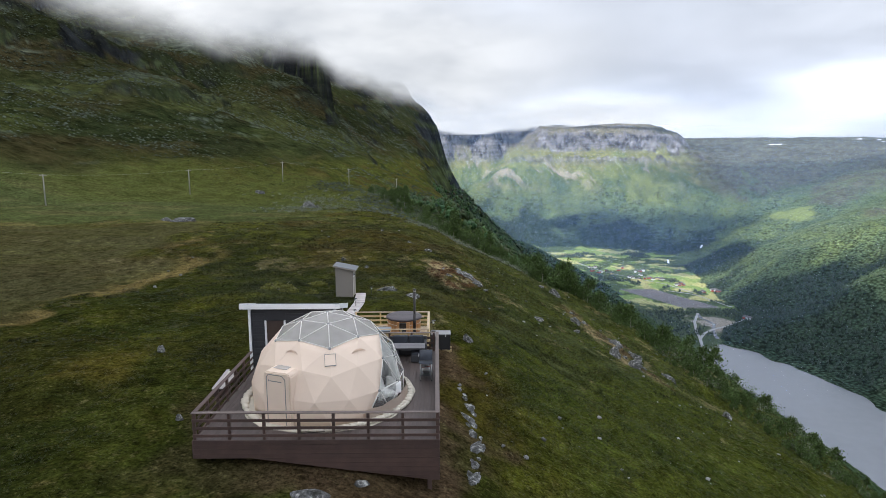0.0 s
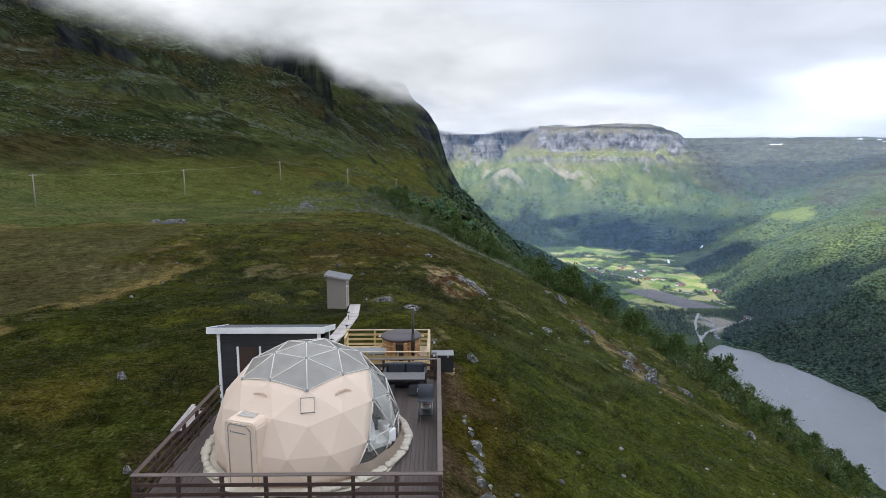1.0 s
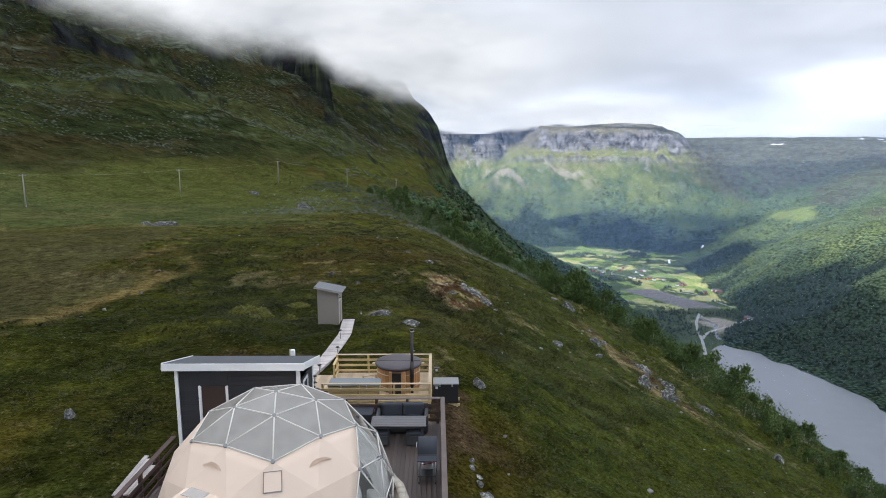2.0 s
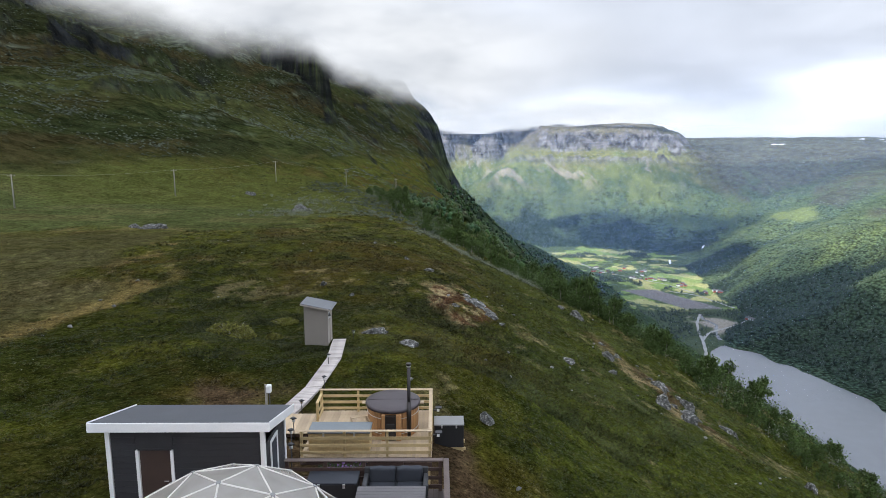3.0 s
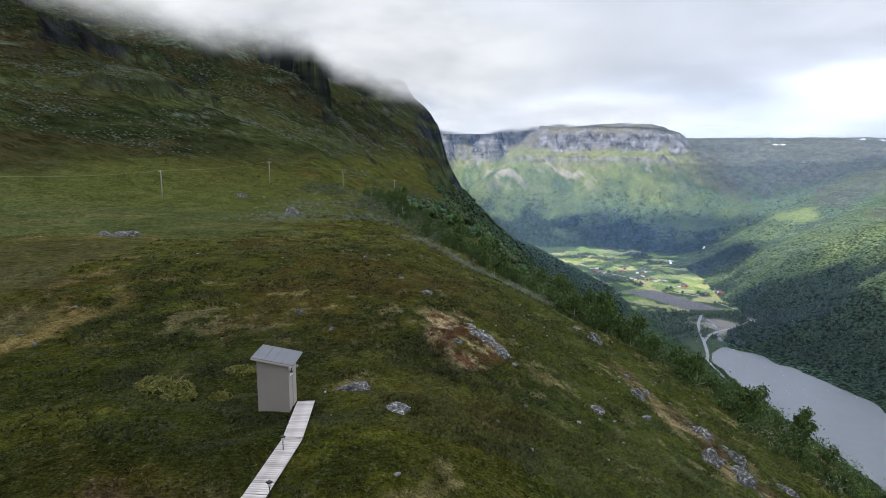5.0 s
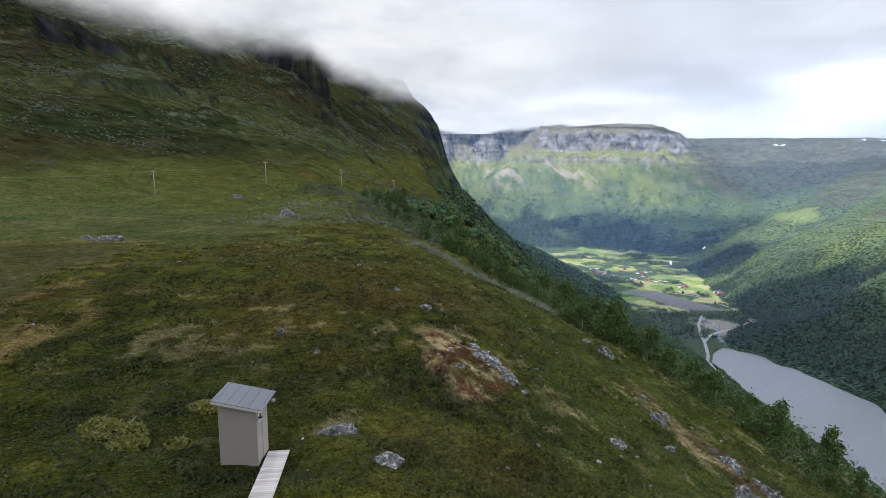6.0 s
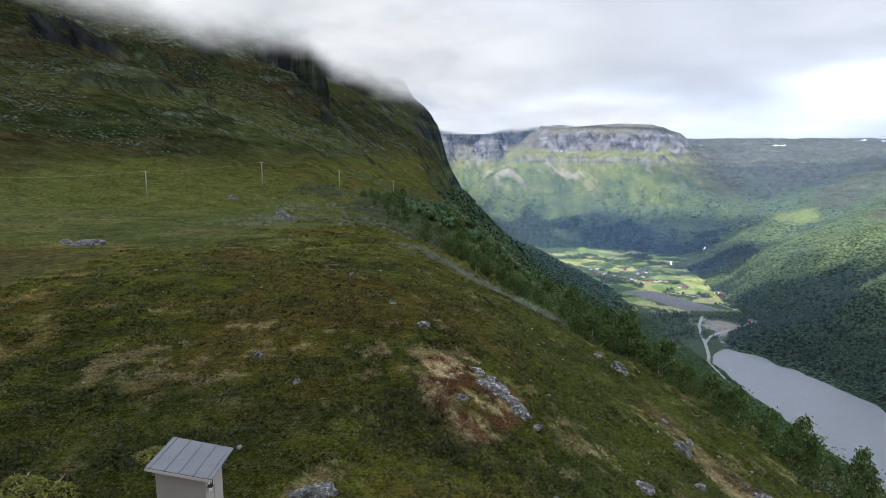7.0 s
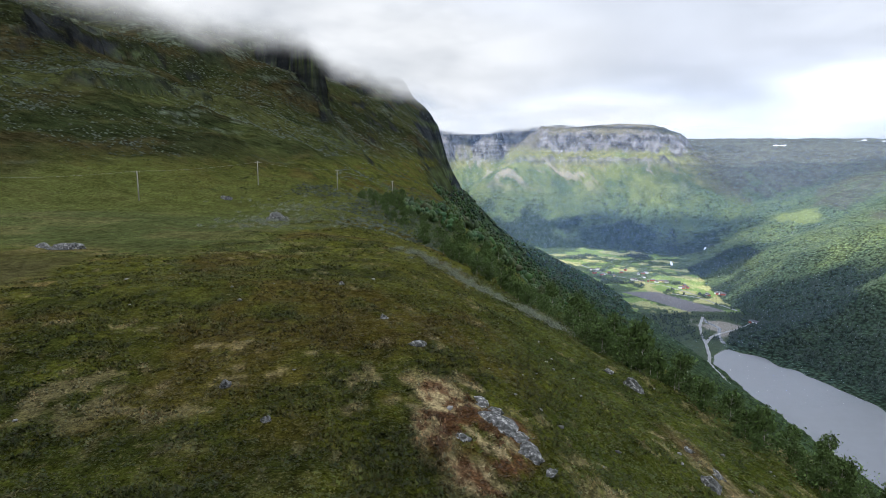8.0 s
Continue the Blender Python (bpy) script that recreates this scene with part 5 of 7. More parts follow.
def hot_tub():
    c = Vector((-1.66, 31.1, TZ))
    root = thing("hot_tub", "round wooden hot tub with dark brown lid", "hot tub", tuple(c))
    n, rad = 36, 0.86
    mesh = None
    for i in range(n):
        a = 2 * math.pi * i / n
        if mesh is None:
            w = 2 * rad * math.sin(math.pi / n) * 0.96
            ob = part("stave", boxed(-0.03, 0.03, -w / 2, w / 2, 0.0, 0.94, bevel=0.006), STAVE, root)
            mesh = ob.data
        else:
            ob = new("stave", mesh)
            ob.parent = root
        ob.matrix_local = Matrix.Rotation(a, 4, "Z") @ Matrix.Translation((rad, 0, 0.0))
    part("liner", rod(bmesh.new(), (0, 0, 0.06), (0, 0, 0.92), rad - 0.04, n=36), BLACK, root)
    for z in (0.18, 0.72):
        bm = bmesh.new()
        for k in range(48):
            a, b = 2 * math.pi * k / 48, 2 * math.pi * (k + 1) / 48
            rod(bm, ((rad + 0.035) * math.cos(a), (rad + 0.035) * math.sin(a), z), ((rad + 0.035) * math.cos(b), (rad + 0.035) * math.sin(b), z), 0.012, n=5)
        part("hoop", bm, BRIGHT, root)
    bm = bmesh.new()
    prof = [(0.0, 1.075), (0.55, 1.07), (0.90, 1.055), (0.955, 1.03), (0.965, 0.985), (0.955, 0.945), (0.90, 0.942)]
    rings = []
    for r_, z in prof[1:]:
        rings.append([bm.verts.new((r_ * math.cos(2 * math.pi * k / 64), r_ * math.sin(2 * math.pi * k / 64), z)) for k in range(64)])
    top = bm.verts.new((0, 0, prof[0][1]))
    for k in range(64):
        bm.faces.new((top, rings[0][k], rings[0][(k + 1) % 64])).smooth = True
        for a, b in zip(rings, rings[1:]):
            bm.faces.new((a[k], b[k], b[(k + 1) % 64], a[(k + 1) % 64])).smooth = True
    lid = part("lid", bm, LID, root, "dark brown vinyl cover")
    part("fold_seam", boxed(-0.90, 0.90, -0.012, 0.012, 1.066, 1.077), BLACK, lid)
    for s in (-1, 1):
        part("lid_bracket", boxed(0.93, 1.08, -0.10, 0.10, 0.93, 0.98, m=Matrix.Rotation(0 if s > 0 else math.pi, 4, "Z"), bevel=0.01), PINE_FLOOR, root)
    # stove set into the front of the tub
    part("stove", boxed(-0.20, 0.16, -1.02, -0.84, 0.03, 0.88, bevel=0.01), STEEL, root)
    part("stove_door", boxed(-0.16, 0.12, -1.04, -1.022, 0.25, 0.62, bevel=0.006), BLACK, root)
    for x0, x1 in ((-0.32, -0.21), (0.17, 0.34)):
        part("stove_cheek", boxed(x0, x1, -1.0, -0.84, 0.0, 0.92, bevel=0.006), STAVE, root)
    flue = part("flue", rod(bmesh.new(), (0.60, -0.86, 0.02), (0.60, -0.86, 2.62), 0.058, n=14), STEEL, root, "sooty steel flue pipe")
    part("flue_jacket", rod(bmesh.new(), (0.60, -0.86, 0.3), (0.60, -0.86, 1.35), 0.080, n=14), STEEL, flue)
    part("flue_cap", rod(bmesh.new(), (0.60, -0.86, 2.64), (0.60, -0.86, 2.70), 0.100, 0.08, n=14), STEEL, flue, "sooty steel rain cap")
    part("flue_collar", rod(bmesh.new(), (0.60, -0.86, 2.57), (0.60, -0.86, 2.61), 0.075, n=14), BRIGHT, flue)


hot_tub()


def tub_steps():
    root = thing("tub_steps", "pale pine steps leaning by the hot tub", "steps", (-2.78, 30.75, TZ), 20)
    for x in (-0.28, 0.26):
        part("side", boxed(x, x + 0.03, -0.3, 0.3, 0, 0.5, bevel=0.005), PINE_FLOOR, root)
    for k in range(3):
        for j in range(2):
            part("tread", boxed(-0.3, 0.3, -0.3 + 0.2 * k + 0.09 * j, -0.22 + 0.2 * k + 0.09 * j, 0.18 + 0.16 * k, 0.205 + 0.16 * k, bevel=0.004), PINE_FLOOR, root)


tub_steps()


def chest(at, size, rz, body, lid, label, name="storage_chest"):
    w, d, h = size
    root = thing(name, label, "chest", at, rz)
    part("body", boxed(-w / 2, w / 2, -d / 2, d / 2, 0.03, h - 0.06, bevel=0.01), body, root)
    for x in (-w / 2 + 0.08, w / 2 - 0.08):
        for y in (-d / 2 + 0.08, d / 2 - 0.08):
            part("foot", boxed(x - 0.04, x + 0.04, y - 0.04, y + 0.04, 0, 0.03), BLACK, root)
    top = part("lid", boxed(-w / 2 - 0.02, w / 2 + 0.02, -d / 2 - 0.02, d / 2 + 0.02, h - 0.06, h, bevel=0.015), lid, root)
    for x in (-w / 4, w / 4):
        part("latch", boxed(x - 0.03, x + 0.03, -d / 2 - 0.04, -d / 2 - 0.021, h - 0.14, h - 0.02, bevel=0.004), BRIGHT, top, "bare metal latch")
    return root


chest((-3.28, 29.68, TZ), (1.98, 0.72, 0.72), 0, PINE, BLUEGREY, "pine storage chest with a blue grey lid")
chest((0.33, 32.25, -2.06), (1.08, 0.72, 0.93), 0, BLACK, GREY, "black storage box with a grey lid outdoors", "storage_box")
pal = thing("pallet", "rough timber stand under the black box", "pallet", (0.33, 32.25, 0))
for y in (-0.3, 0.3):
    part("beam", boxed(-0.62, 0.62, y - 0.05, y + 0.05, -2.16, -2.06, bevel=0.005), PINE, pal)
for x in (-0.5, 0.5):
    for y in (-0.3, 0.3):
        part("leg", boxed(x - 0.04, x + 0.04, y - 0.05, y + 0.05, ground_z(0.33 + x, 32.25 + y) - 0.2, -2.16), PINE, pal)


# ---- boardwalk to the outhouse ----
def boardwalk():
    line = [Vector((-6.05, 31.6)), Vector((-5.45, 35.85)), Vector((-5.15, 39.2)), Vector((-5.48, 42.85))]
    for a, b in zip(line, line[1:]):
        root = thing("boardwalk", "weathered grey slatted boardwalk over the heather", "boardwalk", group="boardwalk stretches", kind="structure")
        d = b - a
        count = int(d.length / 0.115)
        za, zb = ground_z(*a) + 0.12, ground_z(*b) + 0.10
        if a is line[0]:
            za = max(za, -0.96)
        ang = math.atan2(d.y, d.x)
        mesh = None
        for i in range(count):
            p = a + d * ((i + 0.5) / count)
            if mesh is None:
                ob = part("slat", boxed(-0.05, 0.05, -0.36, 0.36, -0.028, 0, bevel=0.004), GREYWOOD, root)
                mesh = ob.data
            else:
                ob = new("slat", mesh)
                ob.parent = root
            z = za + (zb - za) * (i + 0.5) / count
            ob.matrix_local = Matrix.Translation((p.x, p.y, z)) @ Matrix.Rotation(ang + random.uniform(-0.02, 0.02), 4, "Z")
        n = Vector((-d.y, d.x)).normalized()
        for s in (-0.28, 0.28):
            p, q = a + n * s, b + n * s
            bm = bmesh.new()
            for c, z in ((p, za), (q, zb)):
                for dx in (-0.025, 0.025):
                    for dz in (-0.19, -0.029):
                        bm.verts.new((c.x + dx, c.y, z + dz))
            bm.verts.ensure_lookup_table()
            bmesh.ops.convex_hull(bm, input=bm.verts[:])
            part("bearer", bm, GREYWOOD, root)


boardwalk()


# ---- outhouse ----
def outhouse():
    x0, x1, y0, y1, base = -7.2, -5.95, 42.0, 43.2, -1.62
    root = thing("outhouse", "greige panelled outhouse with a grey metal lean-to roof", "outhouse")

    def top(x):
        return 0.80 - 0.20 * (x - x0)

    def wall(name, a, b, mat):
        bm = bmesh.new()
        d = (b - a).normalized()
        nrm = Vector((-d.y, d.x, 0)) * 0.05
        for p in (a, b):
            for off in (Vector(), nrm):
                for z in (base + 0.1, top(p.x)):
                    bm.verts.new((p.x + off.x, p.y + off.y, z))
        bmesh.ops.convex_hull(bm, input=bm.verts[:])
        return part(name, bm, mat, root)

    wall("front_wall", Vector((x0, y0, 0)), Vector((x1, y0, 0)), BEIGE)
    wall("side_wall", Vector((x1, y0 + 0.052, 0)), Vector((x1, y1 - 0.052, 0)), PALEBEIGE)
    wall("back_wall", Vector((x1, y1, 0)), Vector((x0, y1, 0)), BEIGE)
    wall("side_wall", Vector((x0, y1 - 0.052, 0)), Vector((x0, y0 + 0.052, 0)), BEIGE)
    for a in ((x0 - 0.02, x1 + 0.02, y0 - 0.025, y0 + 0.02), (x1 - 0.02, x1 + 0.025, y0 + 0.022, y1)):
        part("base_trim", boxed(*a, base + 0.02, base + 0.10, bevel=0.004), WHITE, root)
    part("floor", boxed(x0, x1, y0 + 0.03, y1, base - 0.05, base + 0.02), GREYWOOD, root)
    tilt = math.atan(-0.20)
    m = Matrix.Translation((x0 - 0.16, 0, top(x0 - 0.16) + 0.02)) @ Matrix.Rotation(-tilt, 4, "Y")
    length = (x1 - x0 + 0.42) / math.cos(tilt)
    part("roof_sheet", boxed(0, length, y0 - 0.2, y1 + 0.25, 0.055, 0.08, m=m, bevel=0.004), METALROOF, root)
    for k in range(5):
        x = 0.12 + k * (length - 0.24) / 4
        part("roof_seam", boxed(x - 0.012, x + 0.012, y0 - 0.19, y1 + 0.24, 0.08, 0.098, m=m), METALROOF, root)
    part("roof_fascia", boxed(0, length, y0 - 0.205, y0 - 0.18, -0.02, 0.054, m=m, bevel=0.003), PALEBEIGE, root)
    part("roof_batten", boxed(0.05, length - 0.05, y0 - 0.17, y1 + 0.22, -0.0, 0.05, m=m), PALEBEIGE, root)
    frame_ = part("window_frame", boxed(x1 + 0.0, x1 + 0.03, y0 + 0.22, y0 + 0.52, 0.0, 0.34, bevel=0.004), WHITE, root)
    part("pane", boxed(x1 + 0.02, x1 + 0.034, y0 + 0.26, y0 + 0.48, 0.04, 0.30), SLATE, frame_)
    part("door", boxed(x1 + 0.002, x1 + 0.03, y0 + 0.56, y1 - 0.08, base + 0.1, top(x1) - 0.08, bevel=0.004), PALEBEIGE, root)
    lamp = part("wall_lamp", boxed(x1 + 0.03, x1 + 0.16, y0 + 0.08, y0 + 0.18, 0.20, 0.24, bevel=0.005), BLACK, root, "small black solar lamp")
    part("lamp_glass", boxed(x1 + 0.05, x1 + 0.13, y0 + 0.10, y0 + 0.16, 0.10, 0.199, bevel=0.004), WHITE, lamp)
    for x in (x0 + 0.1, x1 - 0.1):
        for y in (y0 + 0.15, y1 - 0.1):
            part("footing", boxed(x - 0.1, x + 0.1, y - 0.1, y + 0.1, ground_z(x, y) - 0.3, base - 0.05, bevel=0.01), ROCK, root)


outhouse()


# ---- furniture on the deck ----
def sofa():
    root = thing("outdoor_sofa", "charcoal rattan two seat sofa with slate cushions", "sofa", (-1.16, 25.25, 0))
    part("seat_frame", boxed(-0.82, 0.82, -0.36, 0.36, 0.06, 0.30, bevel=0.02), CHARCOAL, root)
    part("backrest", boxed(-0.82, 0.82, 0.27, 0.36, 0.30, 0.74, bevel=0.02), CHARCOAL, root)
    for x in (-0.82, 0.70):
        part("armrest", boxed(x, x + 0.12, -0.36, 0.268, 0.30, 0.60, bevel=0.02), CHARCOAL, root)
    for x in (-0.345, 0.345):
        part("seat_cushion", pad(bmesh.new(), x - 0.34, x + 0.34, -0.35, 0.2, 0.29, 0.44, x), SLATE, root)
        part("back_cushion", pad(bmesh.new(), x - 0.33, x + 0.33, 0.10, 0.27, 0.40, 0.80, x + 3), SLATE, root)
    for x in (-0.75, 0.75):
        for y in (-0.3, 0.3):
            part("foot", boxed(x - 0.03, x + 0.03, y - 0.03, y + 0.03, 0, 0.06), BLACK, root)


sofa()


def low_table():
    root = thing("outdoor_table", "low outdoor table with a dull grey top", "table", (-1.22, 24.42, 0))
    for k in range(6):
        y = -0.35 + k * 0.117
        part("top_slat", boxed(-0.83, 0.83, y, y + 0.112, 0.64, 0.67, bevel=0.004), TABLETOP, root)
    part("apron", boxed(-0.76, 0.76, -0.29, 0.29, 0.56, 0.638), CHARCOAL, root)
    for x in (-0.72, 0.72):
        for y in (-0.27, 0.27):
            part("leg", boxed(x - 0.035, x + 0.035, y - 0.035, y + 0.035, 0, 0.56, bevel=0.005), CHARCOAL, root)


low_table()
for x in (-1.75, -0.75):
    st = thing("outdoor_stool", "charcoal rattan stool under the table", "stool", (x, 24.3, 0), group="stools")
    part("body", boxed(-0.24, 0.24, -0.22, 0.22, 0.03, 0.36, bevel=0.03), CHARCOAL, st)
    part("cushion", pad(bmesh.new(), -0.23, 0.23, -0.21, 0.21, 0.35, 0.44, x), SLATE, st)
chest((-2.75, 25.33, 0), (1.25, 0.58, 0.6), 0, BLACK, SLATE, "dark grey slatted cushion chest on the deck", "cushion_chest")


def grill():
    root = thing("gas_grill", "gas barbecue with slate blue hood on a cart", "grill", (-0.32, 22.35, 0))
    part("firebox", boxed(-0.25, 0.25, -0.32, 0.38, 0.70, 0.84, bevel=0.02), BLACK, root)
    bm = bmesh.new()
    rows = []
    for k in range(9):
        a = math.pi * k / 8
        y, z = 0.03 - 0.33 * math.cos(a), 0.845 + 0.30 * math.sin(a) ** 0.8
        rows.append((bm.verts.new((-0.25, y, z)), bm.verts.new((0.25, y, z))))
    for p, q in zip(rows, rows[1:]):
        bm.faces.new((p[0], p[1], q[1], q[0])).smooth = True
    bm.faces.new([r_[0] for r_ in rows])
    bm.faces.new([r_[1] for r_ in rows][::-1])
    bmesh.ops.recalc_face_normals(bm, faces=bm.faces[:])
    hood = part("hood", bm, SLATE, root, "slate blue enamel hood")
    part("hood_handle", rod(bmesh.new(), (-0.285, -0.12, 0.95), (-0.285, 0.18, 0.95), 0.014, n=8), BRIGHT, hood)
    part("side_shelf", boxed(-0.26, 0.26, -0.60, -0.325, 0.80, 0.825, bevel=0.005), SLATE, root)
    for x in (-0.22, 0.22):
        for y in (-0.28, 0.34):
            part("leg", rod(bmesh.new(), (x, y, 0.06), (x, y, 0.70), 0.016, n=8), BRIGHT, root)
    part("lower_shelf", boxed(-0.24, 0.24, -0.30, 0.36, 0.20, 0.225, bevel=0.004), BLACK, root)
    part("drip_tray", boxed(-0.16, 0.16, -0.24, 0.0, 0.40, 0.45, bevel=0.008), BRIGHT, root)
    part("hose", rod(bmesh.new(), (-0.15, -0.3, 0.55), (0.2, -0.3, 0.62), 0.012, n=6), RED, root)
    for x in (-0.24, 0.24):
        w = part("wheel", rod(bmesh.new(), (x - 0.02, 0.34, 0.075), (x + 0.02, 0.34, 0.075), 0.075, n=16), BLACK, root)
        part("rim", rod(bmesh.new(), (x - 0.024, 0.34, 0.075), (x + 0.024, 0.34, 0.075), 0.04, n=12), BRIGHT, w)
    for x in (-0.22, 0.22):
        part("caster", rod(bmesh.new(), (x - 0.015, -0.28, 0.03), (x + 0.015, -0.28, 0.03), 0.03, n=10), BLACK, root)
    part("gas_bottle", rod(bmesh.new(), (0, 0.15, 0.225), (0, 0.15, 0.55), 0.13, n=16), GREY, root)


grill()


def lantern(at, h, group):
    root = thing("garden_lantern", "black solar lantern with a frosted glass", "lantern", at, group=group)
    part("stem", rod(bmesh.new(), (0, 0, -0.1), (0, 0, h), 0.016, n=8), BLACK, root)
    part("glass", rod(bmesh.new(), (0, 0, h), (0, 0, h + 0.12), 0.045, 0.06, n=8), WHITE, root)
    cap = rod(bmesh.new(), (0, 0, h + 0.12), (0, 0, h + 0.17), 0.125, 0.06, n=4)
    part("cap", cap, BLACK, root)


for x, y, z, h in ((-4.72, 28.95, TZ, 0.85), (-4.2, 26.9, -0.9, 1.45), (-5.05, 30.6, -0.95, 0.55), (-5.35, 33.1, None, 0.45), (-4.95, 35.6, None, 0.5), (-5.28, 38.4, None, 0.45), (-4.75, 43.2, None, 0.4)):
    lantern((x, y, ground_z(x, y) if z is None else z), h, "lanterns by the path")
for x, y in ((-0.12, 29.3), (-0.12, 31.2)):
    root = thing("rail_lantern", "small black lantern on a pine railing post", "lantern", (x, y, TZ + 0.6), group="railing lanterns")
    part("bracket", boxed(-0.12, 0.0, -0.03, 0.03, 0.0, 0.04), BLACK, root)
    part("glass", boxed(0.0, 0.09, -0.045, 0.045, -0.03, 0.10, bevel=0.005), WHITE, root)
    part("cap", boxed(-0.05, 0.17, -0.10, 0.10, 0.10, 0.13, bevel=0.008), BLACK, root)

tap = thing("tap_post", "grey post with a white water tap box", "tap post", (-6.35, 31.95, ground_z(-6.35, 31.95)))
part("post", rod(bmesh.new(), (0, 0, -0.2), (0, 0, 1.62), 0.05, n=10), POLEWOOD, tap)
part("box", boxed(0.02, 0.20, -0.12, 0.06, 1.32, 1.62, bevel=0.03), WHITE, tap, "white plastic box")
part("pipe", rod(bmesh.new(), (0.13, -0.03, -0.1), (0.12, -0.03, 1.33), 0.02, n=8), BLACK, tap)


def hose_coil():
    bm = bmesh.new()
    last = None
    for k in range(120):
        t = k / 119
        a = t * 13
        r_ = 0.18 + 0.28 * abs(math.sin(t * 5))
        x, y = -7.7 + 1.5 * t + r_ * math.cos(a) * 0.6, 33.4 - 0.9 * t + r_ * math.sin(a)
        p = (x, y, ground_z(x, y) + 0.10)
        if last:
            rod(bm, last, p, 0.018, n=5)
        last = p
    tagged(part("garden_hose", bm, GREYWOOD), "pale hose lying in loops on the heather", "hose")


hose_coil()
stack = thing("plank_stack", "pale planks on trestles beside the deck", "planks", (-8.5, 23.2, ground_z(-8.5, 23.2)), 4)
for k in range(4):
    part("plank", boxed(-0.28 + 0.14 * k, -0.15 + 0.14 * k, -1.1, 1.0 - 0.2 * k, 0.42, 0.46, bevel=0.005), GREYWOOD, stack)
for y in (-0.7, 0.7):
    part("trestle", boxed(-0.32, 0.32, y - 0.05, y + 0.05, -0.1, 0.418), RAIL, stack)
pots = thing("flower_box", "dark planter with small purple flowers by the terrace", "planter", (-3.0, 28.3, ground_z(-3.0, 28.3)))
part("trough", boxed(-0.75, 0.75, -0.15, 0.15, -0.05, 0.35, bevel=0.01), RAIL, pots)
VIOLET = material("purple_petals", (0.20, 0.11, 0.30), 0.8)
LEAF = material("planter_leaves", (0.04, 0.07, 0.025), 0.8)
for mat, count, nm in ((LEAF, 160, "leaves"), (VIOLET, 60, "blossoms")):
    bm = bmesh.new()
    for k in range(count):
        c = Vector((random.uniform(-0.72, 0.72), random.uniform(-0.16, 0.16), random.uniform(0.34, 0.52)))
        m = Matrix.Translation(c) @ Euler((random.uniform(0, 3), random.uniform(0, 3), 0)).to_matrix().to_4x4()
        v = [bm.verts.new(m @ Vector(p)) for p in ((-0.04, 0, 0), (0.0, 0.03, 0.01), (0.04, 0, 0), (0, -0.03, 0.01))]
        bm.faces.new(v)
    part(nm, bm, mat, pots)

# ---- boulders ----
def boulder(x, y, w, d, h, seed, label="lichen spotted grey boulder in the heather", rz=0.0, sunk=0.12):
    bm = bmesh.new()
    bmesh.ops.create_icosphere(bm, subdivisions=3, radius=1.0)
    off = Vector((seed * 3.7, seed * 1.3, 0))
    for v in bm.verts:
        n = v.co.normalized()
        k = 1 + 0.30 * noise.noise(n * 1.3 + off) + 0.22 * noise.noise(n * 3.1 + off) + 0.20 * noise.noise(n * 7 + off) + 0.10 * noise.noise(n * 13 + off)
        # broken faces
        for a in range(7):
            dirv = Vector((math.cos(a * 2.1 + seed), math.sin(a * 1.7 + seed * 1.3), 0.9 * math.sin(a * 1.3 + seed))).normalized()
            k = min(k, 0.68 / max(0.3, n.dot(dirv)))
        v.co = Vector((n.x * w / 2, n.y * d / 2, n.z * h * 0.75)) * k
    for f in bm.faces:
        f.smooth = False
    ob = part("boulder", bm, ROCK)
    ob.matrix_world = pose(x, y, ground_z(x, y) - h * sunk, 0, 0, rz)
    return tagged(ob, label, "boulder", "boulders")


for k, (x, y, w, d, h, rz) in enumerate((
        (2.0, 35.2, 0.7, 1.0, 0.75, 30),
        (-3.8, 44.6, 1.75, 0.9, 0.6, 5), (-1.75, 42.4, 1.6, 1.0, 0.4, -10), (16.9, 53.6, 1.3, 1.6, 1.1, 30), (18.3, 51.9, 1.4, 1.2, 1.1, -20),
        (19.4, 54.2, 0.9, 1.2, 0.9, 40), (15.0, 61.4, 1.2, 1.4, 1.0, 20), (15.7, 76.3, 1.6, 1.4, 1.5, 10), (14.2, 78.0, 0.8, 0.7, 0.5, 0),
        (-33.5, 155.0, 4.2, 3.0, 3.0, 20), (-42.5, 100.0, 4.4, 2.0, 1.4, 15), (-46.0, 101.0, 2.6, 1.6, 1.0, -15), (-3.6, 15.7, 1.4, 0.9, 0.45, 10),
        (-2.25, 16.75, 0.6, 0.35, 0.25, 30), (-13.2, 27.6, 0.5, 0.45, 0.55, 0), (-9.2, 20.3, 0.3, 0.3, 0.35, 0), (-8.9, 56.3, 0.55, 0.5, 0.5, 0),
        (-6.7, 74.0, 0.6, 0.6, 0.5, 20), (-0.9, 62.1, 1.3, 0.7, 0.4, 10), (-3.0, 66.4, 0.7, 0.6, 0.5, 30), (-6.3, 53.2, 0.4, 0.4, 0.35, 0),
        (25.4, 48.4, 1.2, 1.1, 0.9, 20), (14.0, 56.7, 0.9, 0.8, 0.5, 0), (2.9, 55.6, 1.5, 2.2, 0.42, 30), (3.8, 54.2, 1.2, 1.9, 0.40, 25),
        (1.2, 53.4, 0.8, 0.6, 0.35, 10), (9.3, 52.6, 1.4, 0.8, 0.3, -15), (18.4, 58.0, 1.2, 1.9, 0.7, 30), (19.8, 56.0, 1.0, 1.5, 0.7, 20),
        (-58.0, 196.0, 4.0, 3.0, 2.2, 20), (-30.5, 152.0, 2.2, 2.0, 1.6, -10), (22.6, 54.6, 1.0, 1.8, 0.8, 35))):
    boulder(x, y, w, d, h, k + 1, rz=rz)
